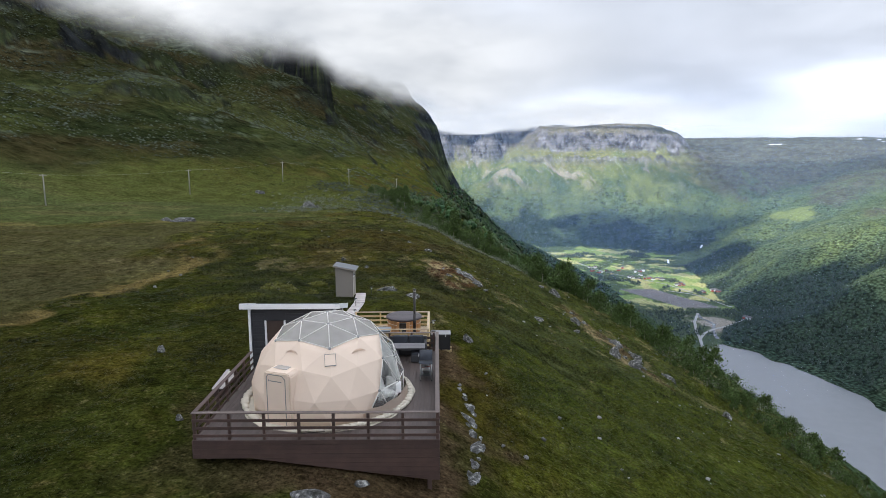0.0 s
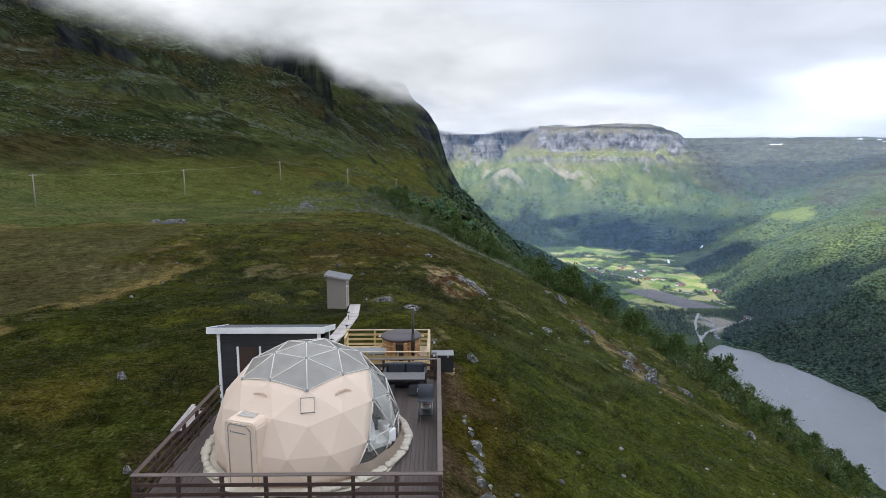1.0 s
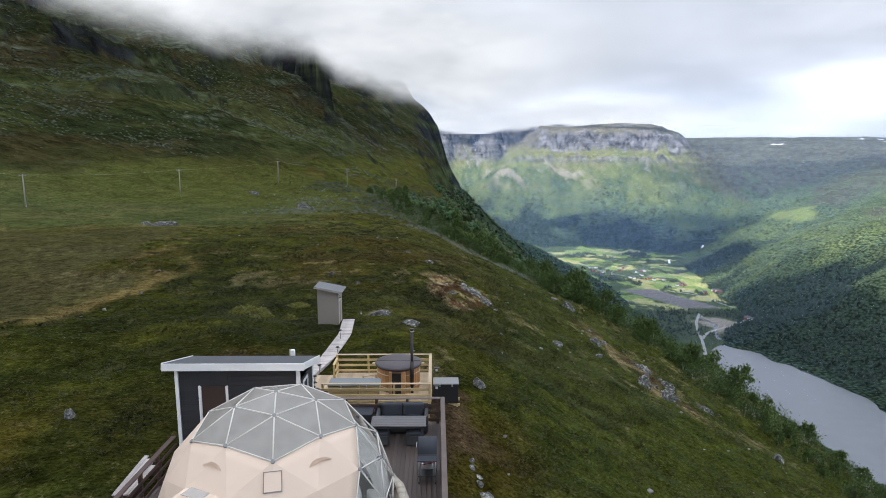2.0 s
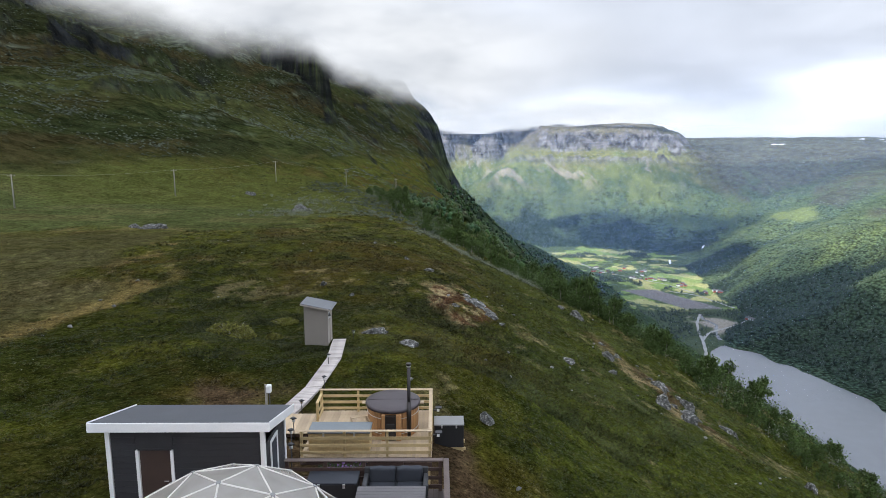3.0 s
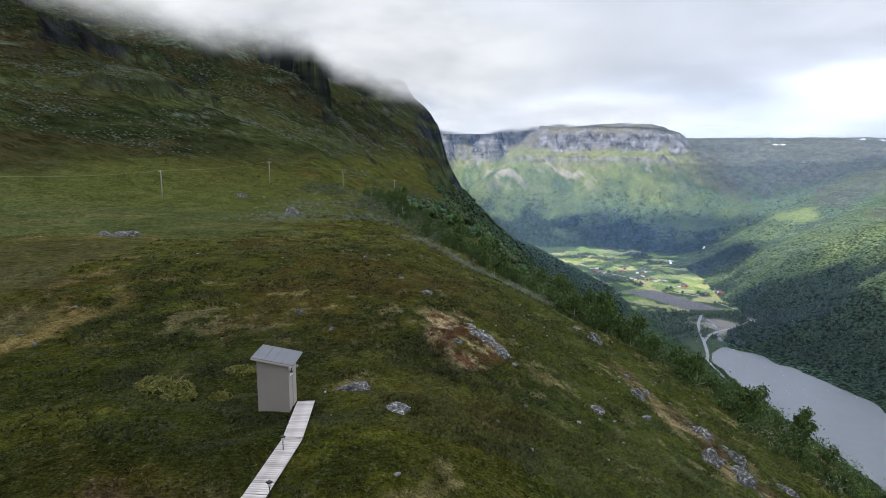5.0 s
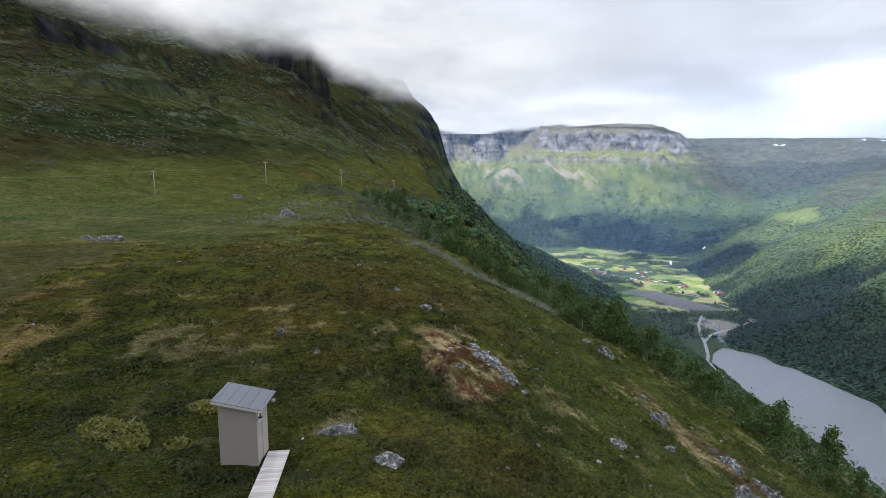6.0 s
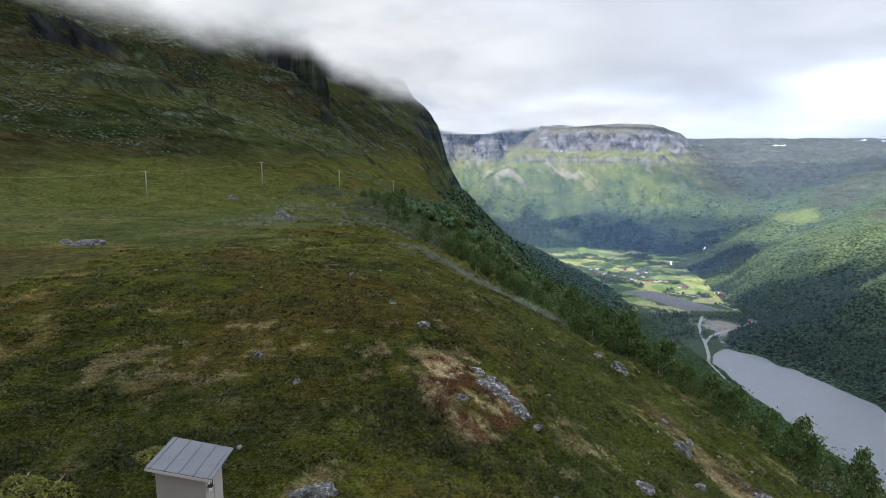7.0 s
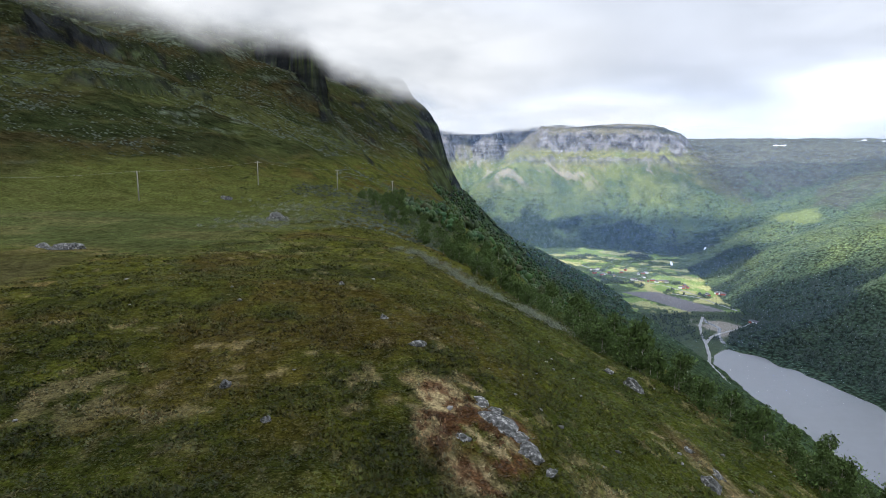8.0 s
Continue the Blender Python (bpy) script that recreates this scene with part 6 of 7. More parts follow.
# a low broken outcrop along the deck
crumbs = random.Random(12)
for k in range(20):
    y = 19.2 + 0.47 * k + crumbs.uniform(-0.3, 0.3)
    x = float(np.interp(y, [19, 22, 25, 28.5], [1.25, 1.62, 1.66, 1.15])) + crumbs.uniform(-0.28, 0.28)
    big = crumbs.random() ** 1.6
    boulder(x, y, 0.22 + 0.62 * big, 0.35 + 1.3 * big, 0.10 + 0.22 * big, 60 + k, "low lichened rock of an outcrop beside the deck", crumbs.uniform(-25, 30), 0.25)
# the weathered outcrop on the crown of the hill, and the rock rib above the slope
for k in range(16):
    t = crumbs.random()
    boulder(2.1 + 2.3 * t + crumbs.uniform(-0.4, 0.4), 57.4 - 4.6 * t + crumbs.uniform(-0.5, 0.5), crumbs.uniform(0.3, 1.2), crumbs.uniform(0.4, 1.5), crumbs.uniform(0.12, 0.34), 90 + k, "dark weathered slab of rock on the hill", crumbs.uniform(0, 60), 0.35)
for k in range(14):
    y = crumbs.uniform(51, 66)
    x = float(np.interp(y, [50, 56, 61, 66, 72], [19.5, 19.0, 17.3, 15.2, 15.0])) + crumbs.uniform(-0.9, 0.9)
    boulder(x, y, crumbs.uniform(0.3, 1.0), crumbs.uniform(0.5, 1.6), crumbs.uniform(0.15, 0.45), 120 + k, "pale weathered rock on the brink of the slope", crumbs.uniform(0, 70), 0.3)


# ---- loose geometry in numbers ----
def soup(name, verts, faces, colours, label, category, mat):
    """One mesh out of many small pieces, coloured piece by piece."""
    me = bpy.data.meshes.new(name)
    me.vertices.add(len(verts))
    me.vertices.foreach_set("co", verts.astype(np.float32).ravel())
    k = faces.shape[1]
    me.loops.add(faces.size)
    me.loops.foreach_set("vertex_index", faces.astype(np.int32).ravel())
    me.polygons.add(len(faces))
    me.polygons.foreach_set("loop_start", np.arange(len(faces), dtype=np.int32) * k)
    me.update(calc_edges=True)
    layer = me.color_attributes.new("cover", "FLOAT_COLOR", "POINT")
    layer.data.foreach_set("color", np.concatenate([colours, np.ones((len(colours), 1))], 1).astype(np.float32).ravel())
    me.materials.append(mat)
    return tagged(new(name, me), label, category, kind="stuff")


def foliage_material():
    m = bpy.data.materials.new("foliage")
    m.use_nodes = True
    nt = m.node_tree
    b = nt.nodes["Principled BSDF"]
    b.inputs["Roughness"].default_value = 0.7
    b.inputs["Specular IOR Level"].default_value = 0.2
    col = nt.nodes.new("ShaderNodeVertexColor")
    col.layer_name = "cover"
    nt.links.new(col.outputs["Color"], b.inputs["Base Color"])
    t = nt.nodes.new("ShaderNodeBsdfTranslucent")
    nt.links.new(col.outputs["Color"], t.inputs[0])
    mx = nt.nodes.new("ShaderNodeMixShader")
    mx.inputs[0].default_value = 0.25
    nt.links.new(b.outputs[0], mx.inputs[1])
    nt.links.new(t.outputs[0], mx.inputs[2])
    nt.links.new(mx.outputs[0], nt.nodes["Material Output"].inputs["Surface"])
    return m


FOLIAGE = foliage_material()
rng = np.random.default_rng(7)


def off_site(x, y):
    """Where nothing is built."""
    deck = (x > -8.0) & (x < 0.35) & (y > 17.1) & (y < 26.5)
    tub = (x > -6.0) & (x < 0.95) & (y > 28.9) & (y < 32.8)
    wc = (x > -7.5) & (x < -5.7) & (y > 41.7) & (y < 43.5)
    walk_ = (x > -6.6) & (x < -4.6) & (y > 31) & (y < 43.2) & (np.abs(x - np.interp(y, [31.6, 35.85, 39.2, 42.85], [-6.05, -5.45, -5.15, -5.48])) < 0.42)
    return ~(deck | tub | wc | walk_)


def heath():
    # dwarf shrubs and grass: sprays of small leaves, thicker where one looks from close by
    xs, ys = [], []
    for y0, n, r0, r1 in ((0.0, 56000, 13, 120), (14.0, 26000, 13, 70), (27.0, 64000, 14, 330)):
        a = rng.uniform(-0.70, 0.70, n)
        r = r0 * (r1 / r0) ** (rng.random(n) if r1 < 200 else rng.random(n) ** 1.25)
        xs.append(r * np.sin(a))
        ys.append(y0 + r * np.cos(a))
    x, y = np.concatenate(xs), np.concatenate(ys)
    keep = off_site(x, y)
    x, y = x[keep], y[keep]
    lv = land(x, y)
    z = np.maximum(np.maximum(lv[0], lv[1]), lv[2])
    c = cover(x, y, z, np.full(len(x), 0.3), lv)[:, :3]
    lum = c.mean(1)
    n = len(x)
    clump = fbm(x, y, 1.8, 3, 151)
    size = np.clip(0.045 + 0.0016 * np.hypot(x, y - 10), 0.06, 0.30) * rng.uniform(0.6, 1.4, n)
    bog, meadow = soft_ground(x, y)
    size = size * (1 - 0.65 * np.maximum(smooth(0.3, 0.7, bog), meadow))
    size = size * (1 - 0.5 * smooth(1.15, 0.9, np.maximum(np.abs(x + 3.7) / 6.0, np.abs(y - 24.0) / 10.8)))
    size = size * np.clip(1.15 - 3.2 * np.clip(lum - 0.07, 0, 0.3), 0.35, 1.2)
    tall = size * rng.uniform(0.25, 0.7, n) * (1 + 0.8 * np.clip(clump, -0.5, 0.9))
    blades = 6
    verts, cols = [], []
    for k in range(blades):
        az = rng.uniform(0, 2 * np.pi, n)
        lean = rng.uniform(0.2, 1.0, n)
        bx, by = rng.normal(0, 0.5, n) * size, rng.normal(0, 0.5, n) * size
        wx, wy = -np.sin(az) * size * 0.45, np.cos(az) * size * 0.45
        base = np.stack([x + bx, y + by, z - 0.03], -1)
        a = base + np.stack([wx, wy, tall * 0.15], -1)
        b = base - np.stack([wx, wy, -tall * 0.15], -1)
        t = base + np.stack([np.cos(az) * lean * size, np.sin(az) * lean * size, tall * rng.uniform(0.7, 1.2, n)], -1)
        verts.append(np.stack([a, b, t], 1))
        tone = rng.uniform(0.65, 1.8, n)[:, None] * (1 - 0.12 * np.clip(clump, -0.8, 0.9))[:, None]
        warm = rng.normal(0, 0.10, n)[:, None]
        cc = np.clip(c * tone * np.concatenate([1 + warm, np.ones((n, 1)), 1 - 0.5 * warm], 1), 0.004, 0.5)
        cols.append(np.repeat(cc[:, None, :], 3, 1))
    v = np.concatenate(verts).reshape(-1, 3)
    cl = np.concatenate(cols).reshape(-1, 3)
    soup("heather", v, np.arange(len(v)).reshape(-1, 3), cl, "low green heather, grass and bilberry scrub", "heather", FOLIAGE)


heath()


def shrub(x, y, w, h, seed):
    """A low cushion of leaves on short stems."""
    rnd = random.Random(seed)
    root = thing("willow_shrub", "low yellow green willow shrub in the heather", "shrub", (x, y, ground_z(x, y)), group="shrubs")
    bm = bmesh.new()
    for k in range(8):
        a = rnd.uniform(0, 6.28)
        rod(bm, (0, 0, -0.1), (w * 0.35 * math.cos(a), w * 0.35 * math.sin(a), h * rnd.uniform(0.5, 0.8)), 0.015, 0.006, n=5)
    part("stems", bm, POLEWOOD, root)
    verts, cols = [], []
    for k in range(900):
        a, r = rnd.uniform(0, 6.28), math.sqrt(rnd.random())
        top = h * (1 - 0.75 * r * r) * (0.8 + 0.4 * noise.noise(Vector((math.cos(a) * r * 2 + seed, math.sin(a) * r * 2, 0))))
        c = Vector((w / 2 * r * math.cos(a), w / 2 * r * math.sin(a) * 0.8, top * rnd.uniform(0.4, 1.0)))
        q = Euler((rnd.uniform(-0.9, 0.9), rnd.uniform(-0.9, 0.9), rnd.uniform(0, 6.3))).to_matrix()
        s = rnd.uniform(0.05, 0.10)
        verts += [tuple(c + q @ Vector(p)) for p in ((-s, 0, 0), (s * 0.2, s * 0.7, 0), (s, -s * 0.3, 0.3 * s))]
        t = rnd.uniform(0.5, 1.5)
        cols += [(0.115 * t, 0.115 * t, 0.022 * t)] * 3
    v = np.array(verts)
    ob = soup("leaves", v, np.arange(len(v)).reshape(-1, 3), np.array(cols), "", "", FOLIAGE)
    del ob["kind"]
    ob.parent = root


for k, (x, y, w, h) in enumerate(((-11.7, 43.9, 2.3, 0.75), (-10.9, 43.2, 1.5, 0.5), (-12.7, 44.6, 1.5, 0.5), (-9.3, 43.6, 1.0, 0.4), (-9.6, 47.0, 1.8, 0.35))):
    shrub(x, y, w, h, k + 1)


# ---- birches at the break of the slope ----
def birch(seed, h):
    """A small mountain birch: trunk with limbs, and a crown of many leaf sprays."""
    rnd = random.Random(seed)
    root = thing("birch_tree", "small green mountain birch on the slope", "tree", group="birches on the slope")
    bm = bmesh.new()
    top = Vector((rnd.uniform(-0.2, 0.2) * h * 0.3, rnd.uniform(-0.2, 0.2) * h * 0.3, h * 0.85))
    rod(bm, (0, 0, -0.4), top * 0.5, 0.035 * h * 0.5, 0.02 * h * 0.5, n=6)
    rod(bm, top * 0.5, top, 0.02 * h * 0.5, 0.006 * h, n=6)
    tips = []
    for k in range(9):
        f = rnd.uniform(0.05, 0.85)
        a = rnd.uniform(0, 6.28)
        r = h * rnd.uniform(0.16, 0.30) * (1.15 - 0.6 * f)
        tip = top * f + Vector((r * math.cos(a), r * math.sin(a), h * rnd.uniform(0.05, 0.16)))
        rod(bm, top * f, tip, 0.008 * h, 0.003 * h, n=5)
        tips.append(tip)
    part("trunk", bm, POLEWOOD, root)
    verts, cols = [], []
    tips.append(top)
    for k in range(760):
        tip = rnd.choice(tips)
        c = tip + Vector((rnd.gauss(0, 0.085 * h), rnd.gauss(0, 0.085 * h), rnd.gauss(0, 0.075 * h)))
        c.z = max(c.z, 0.06 * h)
        q = Euler((rnd.uniform(0, 6.3), rnd.uniform(0, 6.3), rnd.uniform(0, 6.3))).to_matrix()
        s = rnd.uniform(0.035, 0.075) * h
        verts += [tuple(c + q @ Vector(p)) for p in ((-s, 0, 0), (s * 0.2, s * 0.7, 0), (s, -s * 0.3, 0.3 * s))]
        t = rnd.uniform(0.6, 1.5)
        cols += [(0.058 * t, 0.092 * t, 0.024 * t)] * 3
    v = np.array(verts)
    ob = soup("crown", v, np.arange(len(v)).reshape(-1, 3), np.array(cols), "", "", FOLIAGE)
    del ob["kind"]
    ob.parent = root
    return root


def edge_x(y):
    return np.interp(y, [40, 52, 62, 75, 85, 110, 140, 170, 230, 300], [33, 29.5, 26, 21, 16, 9.5, 2.5, -9, -27, -30])


def wood_edge():
    masters = [birch(s, h) for s, h in ((1, 2.6), (2, 3.4), (3, 4.2), (4, 3.0), (5, 5.0), (6, 2.0))]
    used = set()
    for k in range(290):
        y = 42 * (290 / 42) ** (rng.random() ** 1.25)
        off = abs(rng.normal(0, 5)) if rng.random() < 0.75 else rng.uniform(0, 22)
        x = float(edge_x(y)) + off * (1 + y / 140)
        i = int(rng.integers(0, 6))
        s = float(rng.uniform(0.75, 1.2)) * (0.7 if off < 2 else 1.0) * float(np.interp(y, [45, 60, 75, 90, 130, 200], [0.26, 0.38, 0.65, 0.85, 0.95, 1.0]))
        m = pose(x, y, ground_z(x, y), 0, 0, float(rng.uniform(0, 360))) 
        if i not in used:
            used.add(i)
            masters[i].scale = (1, 1, 1)
            masters[i].matrix_basis = m
            masters[i].scale = (s, s, s)
        else:
            ob = copy_thing(masters[i], m)
            ob.scale = (s, s, s * float(rng.uniform(0.9, 1.15)))


wood_edge()


def thicket():
    """The rest of the birch scrub behind the edge, as sprays of leaves, and grey willow along its rim."""
    n, leaves = 900, 110
    y = 40 * (330 / 40) ** rng.random(n)
    x = edge_x(y) + 1.0 + np.abs(rng.normal(0, 7, n)) * (1 + y / 120)
    tall = rng.uniform(1.2, 3.2, n) * np.interp(y, [45, 60, 75, 90, 130, 200], [0.30, 0.42, 0.75, 0.95, 1.0, 1.1])
    z = height(x, y)
    silver = rng.random(n) < 0.10
    # grey willow on the rim of the hill
    m = 170
    t = rng.random(m)
    t = t + 0.06 * np.sin(37 * t)
    wx, wy = -4 + 16 * t + rng.normal(0.6, 1.5, m), 106 - 15 * t + rng.normal(0, 2.4, m)
    # and where the meadow ends under the mountain
    t = rng.random(260)
    wx, wy = np.append(wx, -29 - 9 * t + rng.normal(0, 7, 260)), np.append(wy, 132 + 70 * t + rng.normal(0, 4, 260))
    m += 260
    x, y, z = np.append(x, wx), np.append(y, wy), np.append(z, height(wx, wy))
    tall, silver = np.append(tall, rng.uniform(0.35, 0.8, m)), np.append(silver, np.ones(m, bool))
    n += m
    spread = tall * np.where(silver, 0.5, 0.30)
    c = np.stack([x, y, z], -1)[:, None, :] + np.stack([rng.normal(0, 1, (n, leaves)) * spread[:, None], rng.normal(0, 1, (n, leaves)) * spread[:, None],
                                                       np.abs(rng.normal(0.48, 0.24, (n, leaves))) * tall[:, None]], -1)
    size = (0.055 + 0.035 * tall)[:, None, None, None] * rng.uniform(0.7, 1.4, (n, leaves, 1, 1))
    tri = rng.normal(0, 1, (n, leaves, 3, 3))
    tri = tri / np.linalg.norm(tri, axis=-1, keepdims=True) * size
    v = (c[:, :, None, :] + tri).reshape(-1, 3)
    base = np.where(silver[:, None], np.array([[0.150, 0.165, 0.122]]), np.array([[0.056, 0.090, 0.024]])) * rng.uniform(0.75, 1.3, (n, 1))
    col = base[:, None, :] * rng.uniform(0.5, 1.5, (n, leaves, 1))
    soup("birch_thicket", v, np.arange(len(v)).reshape(-1, 3), np.repeat(col.reshape(-1, 3), 3, 0), "dense green birch thicket with grey willow along the ridge", "thicket", FOLIAGE)


thicket()


# ---- woods ----
def lumps(x, y, z, w, h, colours, name, label, fine=True):
    """Crowns of far trees as broken lumps, three to a tree or one."""
    t = (1 + 5 ** 0.5) / 2
    base = np.array([(-1, t, 0), (1, t, 0), (-1, -t, 0), (1, -t, 0), (0, -1, t), (0, 1, t), (0, -1, -t), (0, 1, -t), (t, 0, -1), (t, 0, 1), (-t, 0, -1), (-t, 0, 1)]) / math.hypot(1, t)
    tri = np.array([(0, 11, 5), (0, 5, 1), (0, 1, 7), (0, 7, 10), (0, 10, 11), (1, 5, 9), (5, 11, 4), (11, 10, 2), (10, 7, 6), (7, 1, 8),
                    (3, 9, 4), (3, 4, 2), (3, 2, 6), (3, 6, 8), (3, 8, 9), (4, 9, 5), (2, 4, 11), (6, 2, 10), (8, 6, 7), (9, 8, 1)])
    if not fine:
        base = np.array([(1, 0, -0.2), (0, 1, 0.1), (-1, 0, -0.1), (0, -1, 0.2), (0, 0, 1.2)])
        tri = np.array([(0, 1, 4), (1, 2, 4), (2, 3, 4), (3, 0, 4)])
    n, q = len(x), len(base)
    jit = base[None] * rng.uniform(0.65, 1.3, (n, q, 1)) + rng.normal(0, 0.12, (n, q, 3))
    v = jit * np.stack([w, w, h], -1)[:, None, :] + np.stack([x, y, z], -1)[:, None, :]
    f = tri[None] + (np.arange(n) * q)[:, None, None]
    tone = rng.uniform(0.75, 1.35, (n, q, 1)) if fine else rng.uniform(0.9, 1.15, (n, q, 1))
    c = np.repeat(colours[:, None, :], q, 1) * tone
    return soup(name, v.reshape(-1, 3), f.reshape(-1, 3), np.clip(c, 0.003, 0.5).reshape(-1, 3), label, "forest", FOLIAGE)


def woods():
    # birch wood down the near wall
    n = 6500
    y = 200 * (2200 / 200) ** rng.random(n)
    x = edge_x(np.minimum(y, 300)) + 14 + rng.random(n) ** 1.2 * (50 + 0.30 * y)
    lv = land(x, y)
    z = lv[0]
    keep = (lv[0] > lv[1] + 4) & (lv[0] > lv[2]) & (z < -12 - 0.04 * np.clip(y - 200, 0, 2000) + 12 * fbm(x, y, 80, 3, 170))
    x, y, z = x[keep], y[keep], z[keep]
    col = np.stack([rng.uniform(0.030, 0.056, len(x)), rng.uniform(0.058, 0.088, len(x)), rng.uniform(0.018, 0.032, len(x))], -1)
    sz = rng.uniform(0.6, 1.2, len(x)) * (0.8 + y / 900)
    X, Y, Z, W, H, C = [], [], [], [], [], []
    for k in range(3):
        X.append(x + rng.normal(0, 0.7, len(x)) * sz)
        Y.append(y + rng.normal(0, 0.7, len(x)) * sz)
        Z.append(z + sz * rng.uniform(0.8, 2.6, len(x)))
        W.append(sz * rng.uniform(0.7, 1.2, len(x)))
        H.append(sz * rng.uniform(0.8, 1.5, len(x)))
        C.append(col)
    lumps(*[np.concatenate(q) for q in (X, Y, Z, W, H)], np.concatenate(C), "birch_wood", "green birch wood on the steep valley wall")
    # scrub on the mountainside
    n = 52000
    b = rng.uniform(-0.8, 0.02, n)
    d = 130 * (1100 / 130) ** rng.random(n)
    x, y = b * d, d
    lv = land(x, y)
    patch = fbm(x, y, 40, 4, 171)
    keep = (patch + rng.normal(0, 0.35, n) > 0.15) & (lv[0] > lv[2]) & (y > 150) & (soft_ground(x, y)[1] < 0.3) & ((lv[0] > 8) | (x > -45))
    x, y, z = x[keep], y[keep], lv[0][keep]
    silver = (fbm(x, y, 50, 3, 172) + rng.normal(0, 0.2, len(x)) > 0.12)[:, None]
    col = np.where(silver, np.array([[0.054, 0.068, 0.045]]), np.array([[0.018, 0.029, 0.011]])) * rng.uniform(0.6, 1.3, (len(x), 1))
    sz = rng.uniform(0.22, 0.7, len(x)) * (0.5 + y / 480)
    lumps(x, y, z + 0.15 * sz, sz * 1.3, sz * 0.7, col, "willow_scrub", "grey green willow scrub on the mountainside", fine=False)
    # forest on the far side of the valley
    n = 70000
    x = rng.uniform(300, 2900, n)
    y = 1000 * (4000 / 1000) ** rng.random(n)
    lv = land(x, y)
    z = lv[2]
    keep = (lv[2] > lv[0] + 3) & (lv[2] > lv[1] + 3) & (z > LAKE + 4) & (z < -30 + 60 * fbm(x, y, 160, 4, 61)) & (np.abs(np.arctan2(x, y)) < 0.72) & (np.hypot((x - 1590) / 70, (y - 2620) / 150) > 0.9)
    # copses and the wooded plain on the valley floor
    n = 7000
    px, py = rng.uniform(560, 1150, n), rng.uniform(1490, 2900, n)
    pl = land(px, py)
    wooded = np.where(py > 1830, fbm(px, py, 75, 5, 72) > 0.12, np.hypot((px - 800) / 90, (py - 1640) / 95) + 0.3 * fbm(px, py, 60, 3, 73) > 0.95)
    grows = wooded & ~((py > 1810) & (py < 2105) & (np.abs(px - 785 + (py - 1950) * 0.48) < 105)) & (pl[1] > pl[0] - 3) & (pl[1] > pl[2] - 3) & (pl[1] > LAKE + 1)
    x, y, z = (np.concatenate([a[keep], b[grows]]) for a, b in ((x, px), (y, py), (z, pl[1])))
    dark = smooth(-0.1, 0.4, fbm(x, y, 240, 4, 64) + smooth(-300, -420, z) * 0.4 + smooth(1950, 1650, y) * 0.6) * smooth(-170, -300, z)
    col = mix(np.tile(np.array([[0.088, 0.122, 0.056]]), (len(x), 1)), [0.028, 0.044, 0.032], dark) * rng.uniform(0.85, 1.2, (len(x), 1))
    sz = rng.uniform(2.0, 4.2, len(x)) * (0.7 + y / 5000) * np.interp(z, [-150, 20], [1.0, 0.55])
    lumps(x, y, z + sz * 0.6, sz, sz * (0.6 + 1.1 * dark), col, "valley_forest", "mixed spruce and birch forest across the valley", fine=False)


woods()


def loose_stones():
    # pale stones showing through the heather
    n = 240
    x = np.concatenate([rng.uniform(2.5, 27, n), rng.uniform(-26, 3, 50)])
    y = np.concatenate([rng.uniform(14, 80, n), rng.uniform(36, 85, 50)])
    keep = off_site(x, y) & (x < edge_x(np.maximum(y, 40)) - 1)
    x, y = x[keep], y[keep]
    w = 0.03 + 0.15 * rng.random(len(x)) ** 3
    grey = rng.uniform(0.08, 0.26, (len(x), 1)) * np.array([[1.0, 0.99, 0.95]])
    ob = lumps(x, y, height(x, y) + 0.3 * w, w, w * 0.6, grey, "loose_stones", "small pale stones scattered in the heather")
    tagged(ob, category="stones")


loose_stones()


# ---- utility poles ----
def power_line():
    spots = [(-95.0, 145.0, 7.6), (-76.0, 184.0, 7.8), (-58.0, 226.0, 8.0), (-38.0, 260.0, 7.0), (-20.0, 300.0, 7.0)]
    master, tops = None, []
    for x, y, h in spots:
        z = ground_z(x, y)
        m = pose(x, y, z, 0, 0, 25)
        if master is None:
            master = thing("utility_pole", "grey wooden utility pole on the meadow", "pole", group="power line poles")
            part("pole", rod(bmesh.new(), (0, 0, -0.5), (0, 0, 7.6), 0.16, 0.11, n=10), POLEWOOD, master)
            part("crossarm", boxed(-0.75, 0.75, -0.06, 0.06, 7.2, 7.32, bevel=0.01), POLEWOOD, master)
            for s in (-0.65, 0.0, 0.65):
                part("insulator", rod(bmesh.new(), (s, 0, 7.32), (s, 0, 7.5), 0.05, 0.04, n=8), GREY, master)
            master.matrix_basis = m
        else:
            copy_thing(master, m)
        tops.append(Vector((x, y, z + 7.5)))
    first = tops[0] + (tops[0] - tops[1])
    first.z = tops[0].z + 6
    chain = [first] + tops
    for a, b in zip(chain, chain[1:]):
        w = bmesh.new()
        last = None
        for k in range(13):
            t = k / 12
            p = a.lerp(b, t) - Vector((0, 0, 4 * 0.7 * t * (1 - t)))
            if last is not None:
                rod(w, last, p, 0.012, n=4)
            last = p
        tagged(part("power_cable", w, GREY), "thin sagging cable between two utility poles", "cable", "power cables")


power_line()


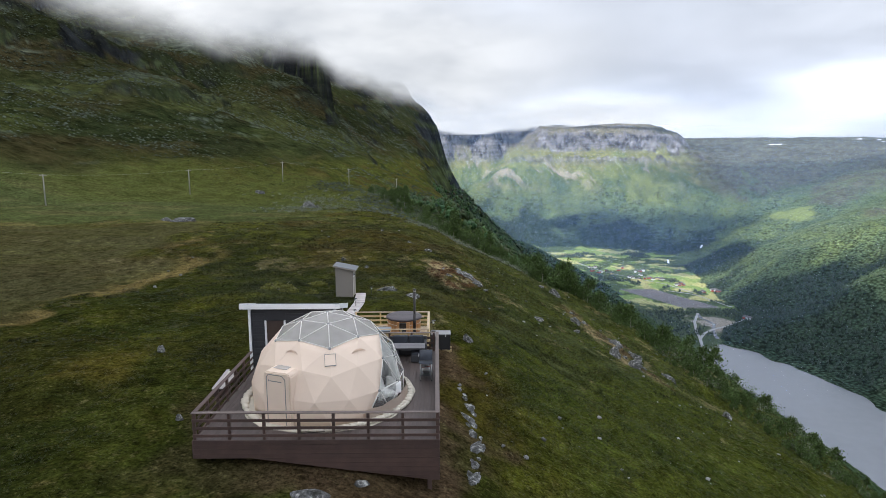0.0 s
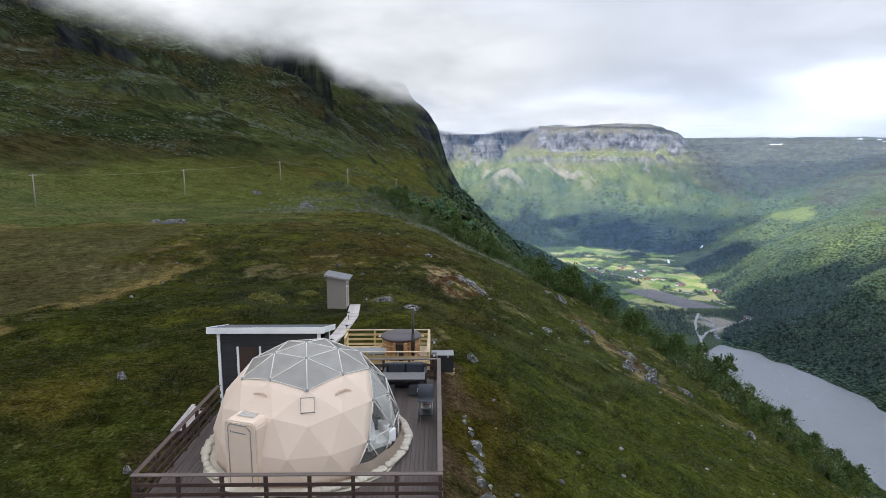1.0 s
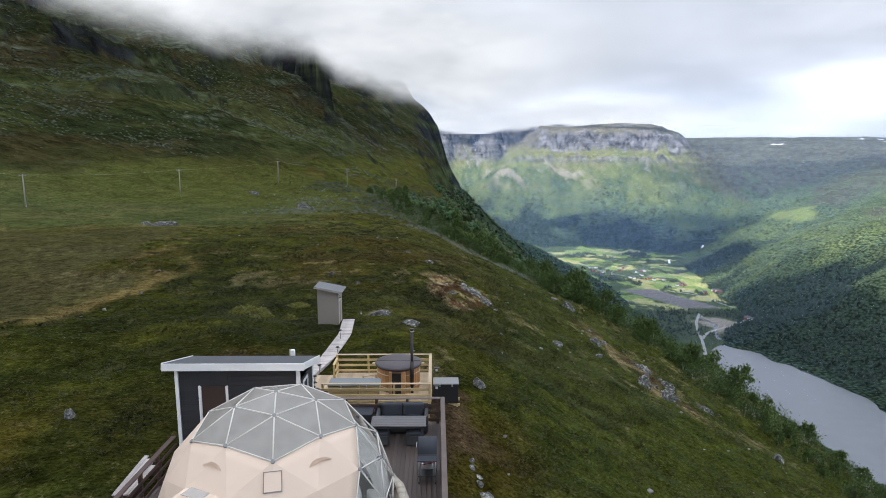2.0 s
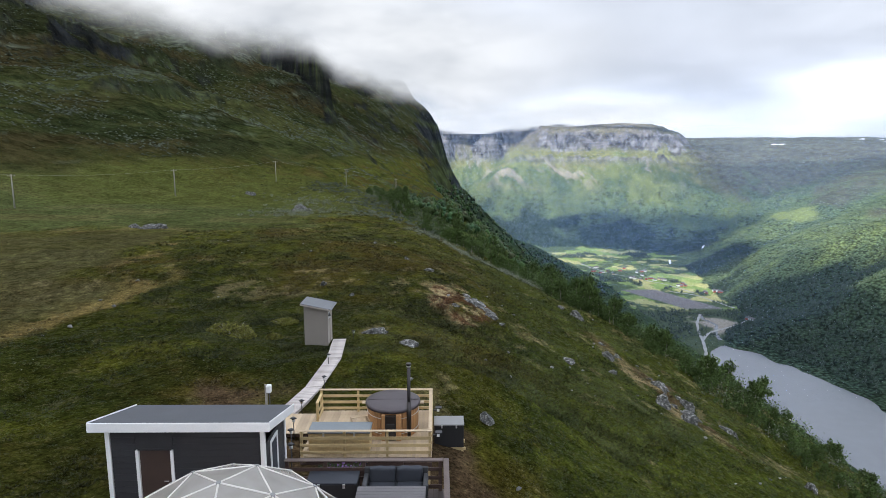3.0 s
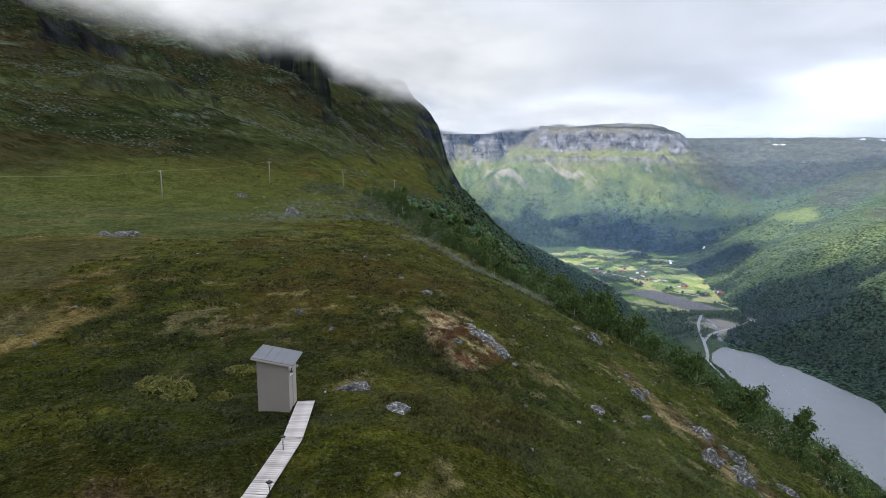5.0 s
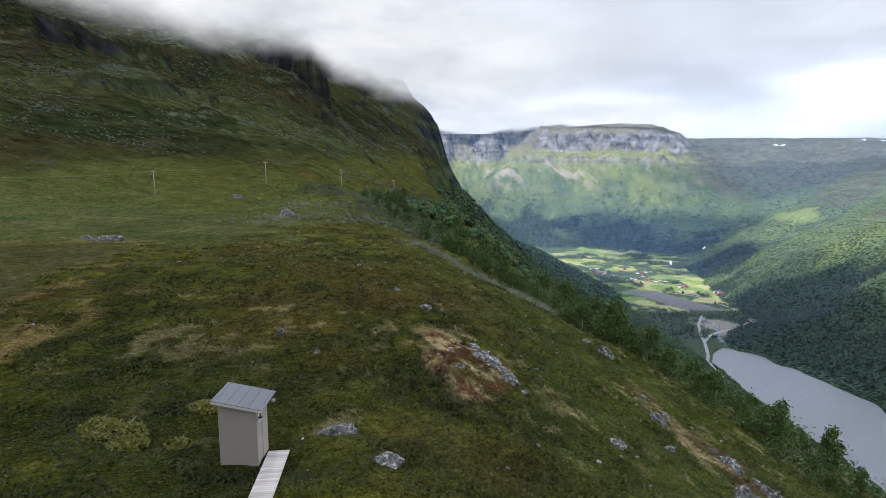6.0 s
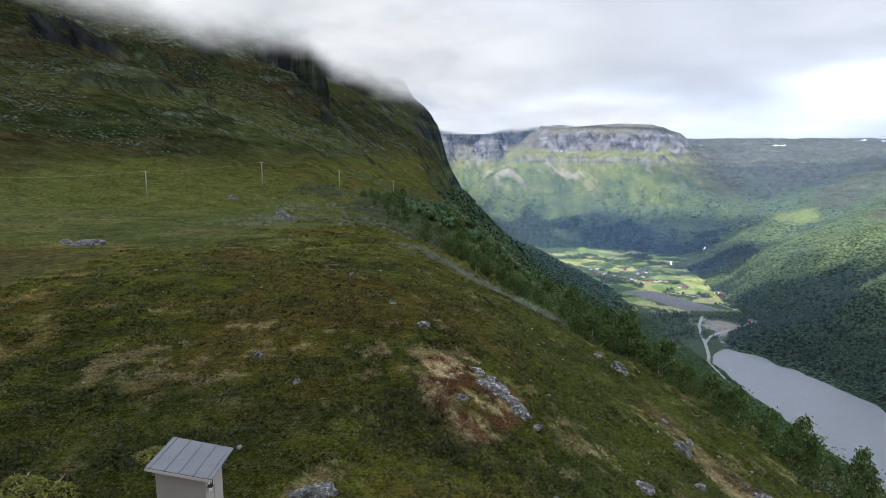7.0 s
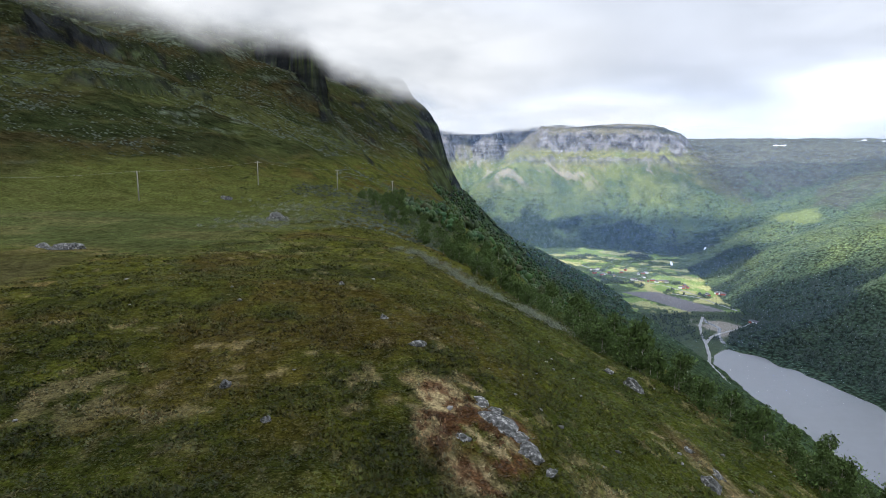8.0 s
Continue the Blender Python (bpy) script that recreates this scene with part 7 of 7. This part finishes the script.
# ---- valley: road, river, farms ----
def ribbon(name, line, width, mat, label, category, lift=0.5):
    pts = []
    for a, b in zip(line, line[1:]):
        for k in range(12):
            pts.append(Vector(a).lerp(Vector(b), k / 12))
    pts.append(Vector(line[-1]))
    bm = bmesh.new()
    places = []
    for i, p in enumerate(pts):
        d = (pts[min(i + 1, len(pts) - 1)] - pts[max(i - 1, 0)]).normalized()
        n = Vector((-d.y, d.x)) * width / 2 * (1 + 0.15 * math.sin(i * 1.3))
        places += [p - n, p, p + n]
    levels = height(np.array([p.x for p in places]), np.array([p.y for p in places]))
    corners = [bm.verts.new((p.x, p.y, max(float(z), LAKE + 0.3) + lift)) for p, z in zip(places, levels)]
    rows = [corners[i:i + 3] for i in range(0, len(corners), 3)]
    for a, b in zip(rows, rows[1:]):
        for j in (0, 1):
            bm.faces.new((a[j], a[j + 1], b[j + 1], b[j]))
    bmesh.ops.recalc_face_normals(bm, faces=bm.faces[:])
    return tagged(part(name, bm, mat), label, category, kind="structure")


GRAVEL = material("pale_gravel", (0.21, 0.21, 0.21), 0.9, spread=0.15, grain=0.3, blotch=0.02)
FOAM = material("white_water", (0.75, 0.77, 0.78), 0.6, spread=0.1, grain=0.3, blotch=0.05)
ribbon("road", [(812, 1772), (753, 1662), (718, 1568), (702, 1510), (664, 1405), (630, 1335), (612, 1260), (600, 1180)], 7.5, GRAVEL, "pale gravel road along the lake", "road")
ribbon("road", [(704, 1512), (735, 1556), (762, 1581), (818, 1614), (884, 1647), (927, 1700)], 8, GRAVEL, "pale road curving round the inlet", "road")
ribbon("road", [(830, 2060), (900, 2000), (930, 1900), (945, 1828)], 7, GRAVEL, "narrow farm road between the fields", "road")
ribbon("road", [(640, 2600), (700, 2400), (780, 2280), (860, 2180), (905, 2030)], 7, GRAVEL, "narrow farm road through the valley", "road")
ribbon("river", [(812, 1790), (790, 1700), (800, 1640), (765, 1570), (745, 1500)], 9, WATER, "grey river reaching the lake", "river", 0.4)
for p, q, w in (((1030, 2570), (1062, 2660), 9), ((1235, 2720), (1275, 2790), 9)):
    ribbon("waterfall", [p, q], w, FOAM, "white waterfall in the forest", "waterfall", 6.0)

HOUSE_WALLS = [material("house_white", (0.7, 0.7, 0.68), 0.6), material("house_red", (0.30, 0.06, 0.045), 0.7), material("house_yellow", (0.55, 0.45, 0.25), 0.7)]
HOUSE_ROOF = material("house_roof", (0.10, 0.095, 0.10), 0.7)


def house(x, y, w, d, h, rz, wall_mat, words):
    z = max(ground_z(x, y), LAKE + 0.5)
    root = thing("farmhouse", words, "house", (x, y, z), rz, "farms in the valley")
    part("walls", boxed(-w / 2, w / 2, -d / 2, d / 2, -1, h), wall_mat, root)
    bm = bmesh.new()
    e = 0.5
    for xx in (-w / 2 - e, w / 2 + e):
        for p in ((-d / 2 - e, h), (d / 2 + e, h), (0, h + d * 0.42)):
            bm.verts.new((xx, p[0], p[1]))
    bmesh.ops.convex_hull(bm, input=bm.verts[:])
    part("roof", bm, HOUSE_ROOF, root)


words = ["white wooden farmhouse with a dark roof", "red wooden barn with a dark roof", "yellow wooden farmhouse with a dark roof"]
hs = np.random.default_rng(3)
for cx, cy, n, sx, sy in ((850, 2265, 10, 60, 40), (960, 2040, 7, 40, 25), (690, 2450, 7, 50, 130), (800, 2420, 5, 60, 80), (900, 2150, 4, 40, 40), (905, 1650, 2, 10, 10)):
    for k in range(n):
        i = int(hs.choice(3, p=[0.62, 0.28, 0.10])) if cx != 960 else int(hs.choice(3, p=[0.3, 0.65, 0.05]))
        house(cx + hs.normal(0, sx * 0.5), cy + hs.normal(0, sy * 0.5), hs.uniform(10, 20), hs.uniform(8, 11), hs.uniform(4, 6), hs.uniform(0, 180), HOUSE_WALLS[i], words[i])
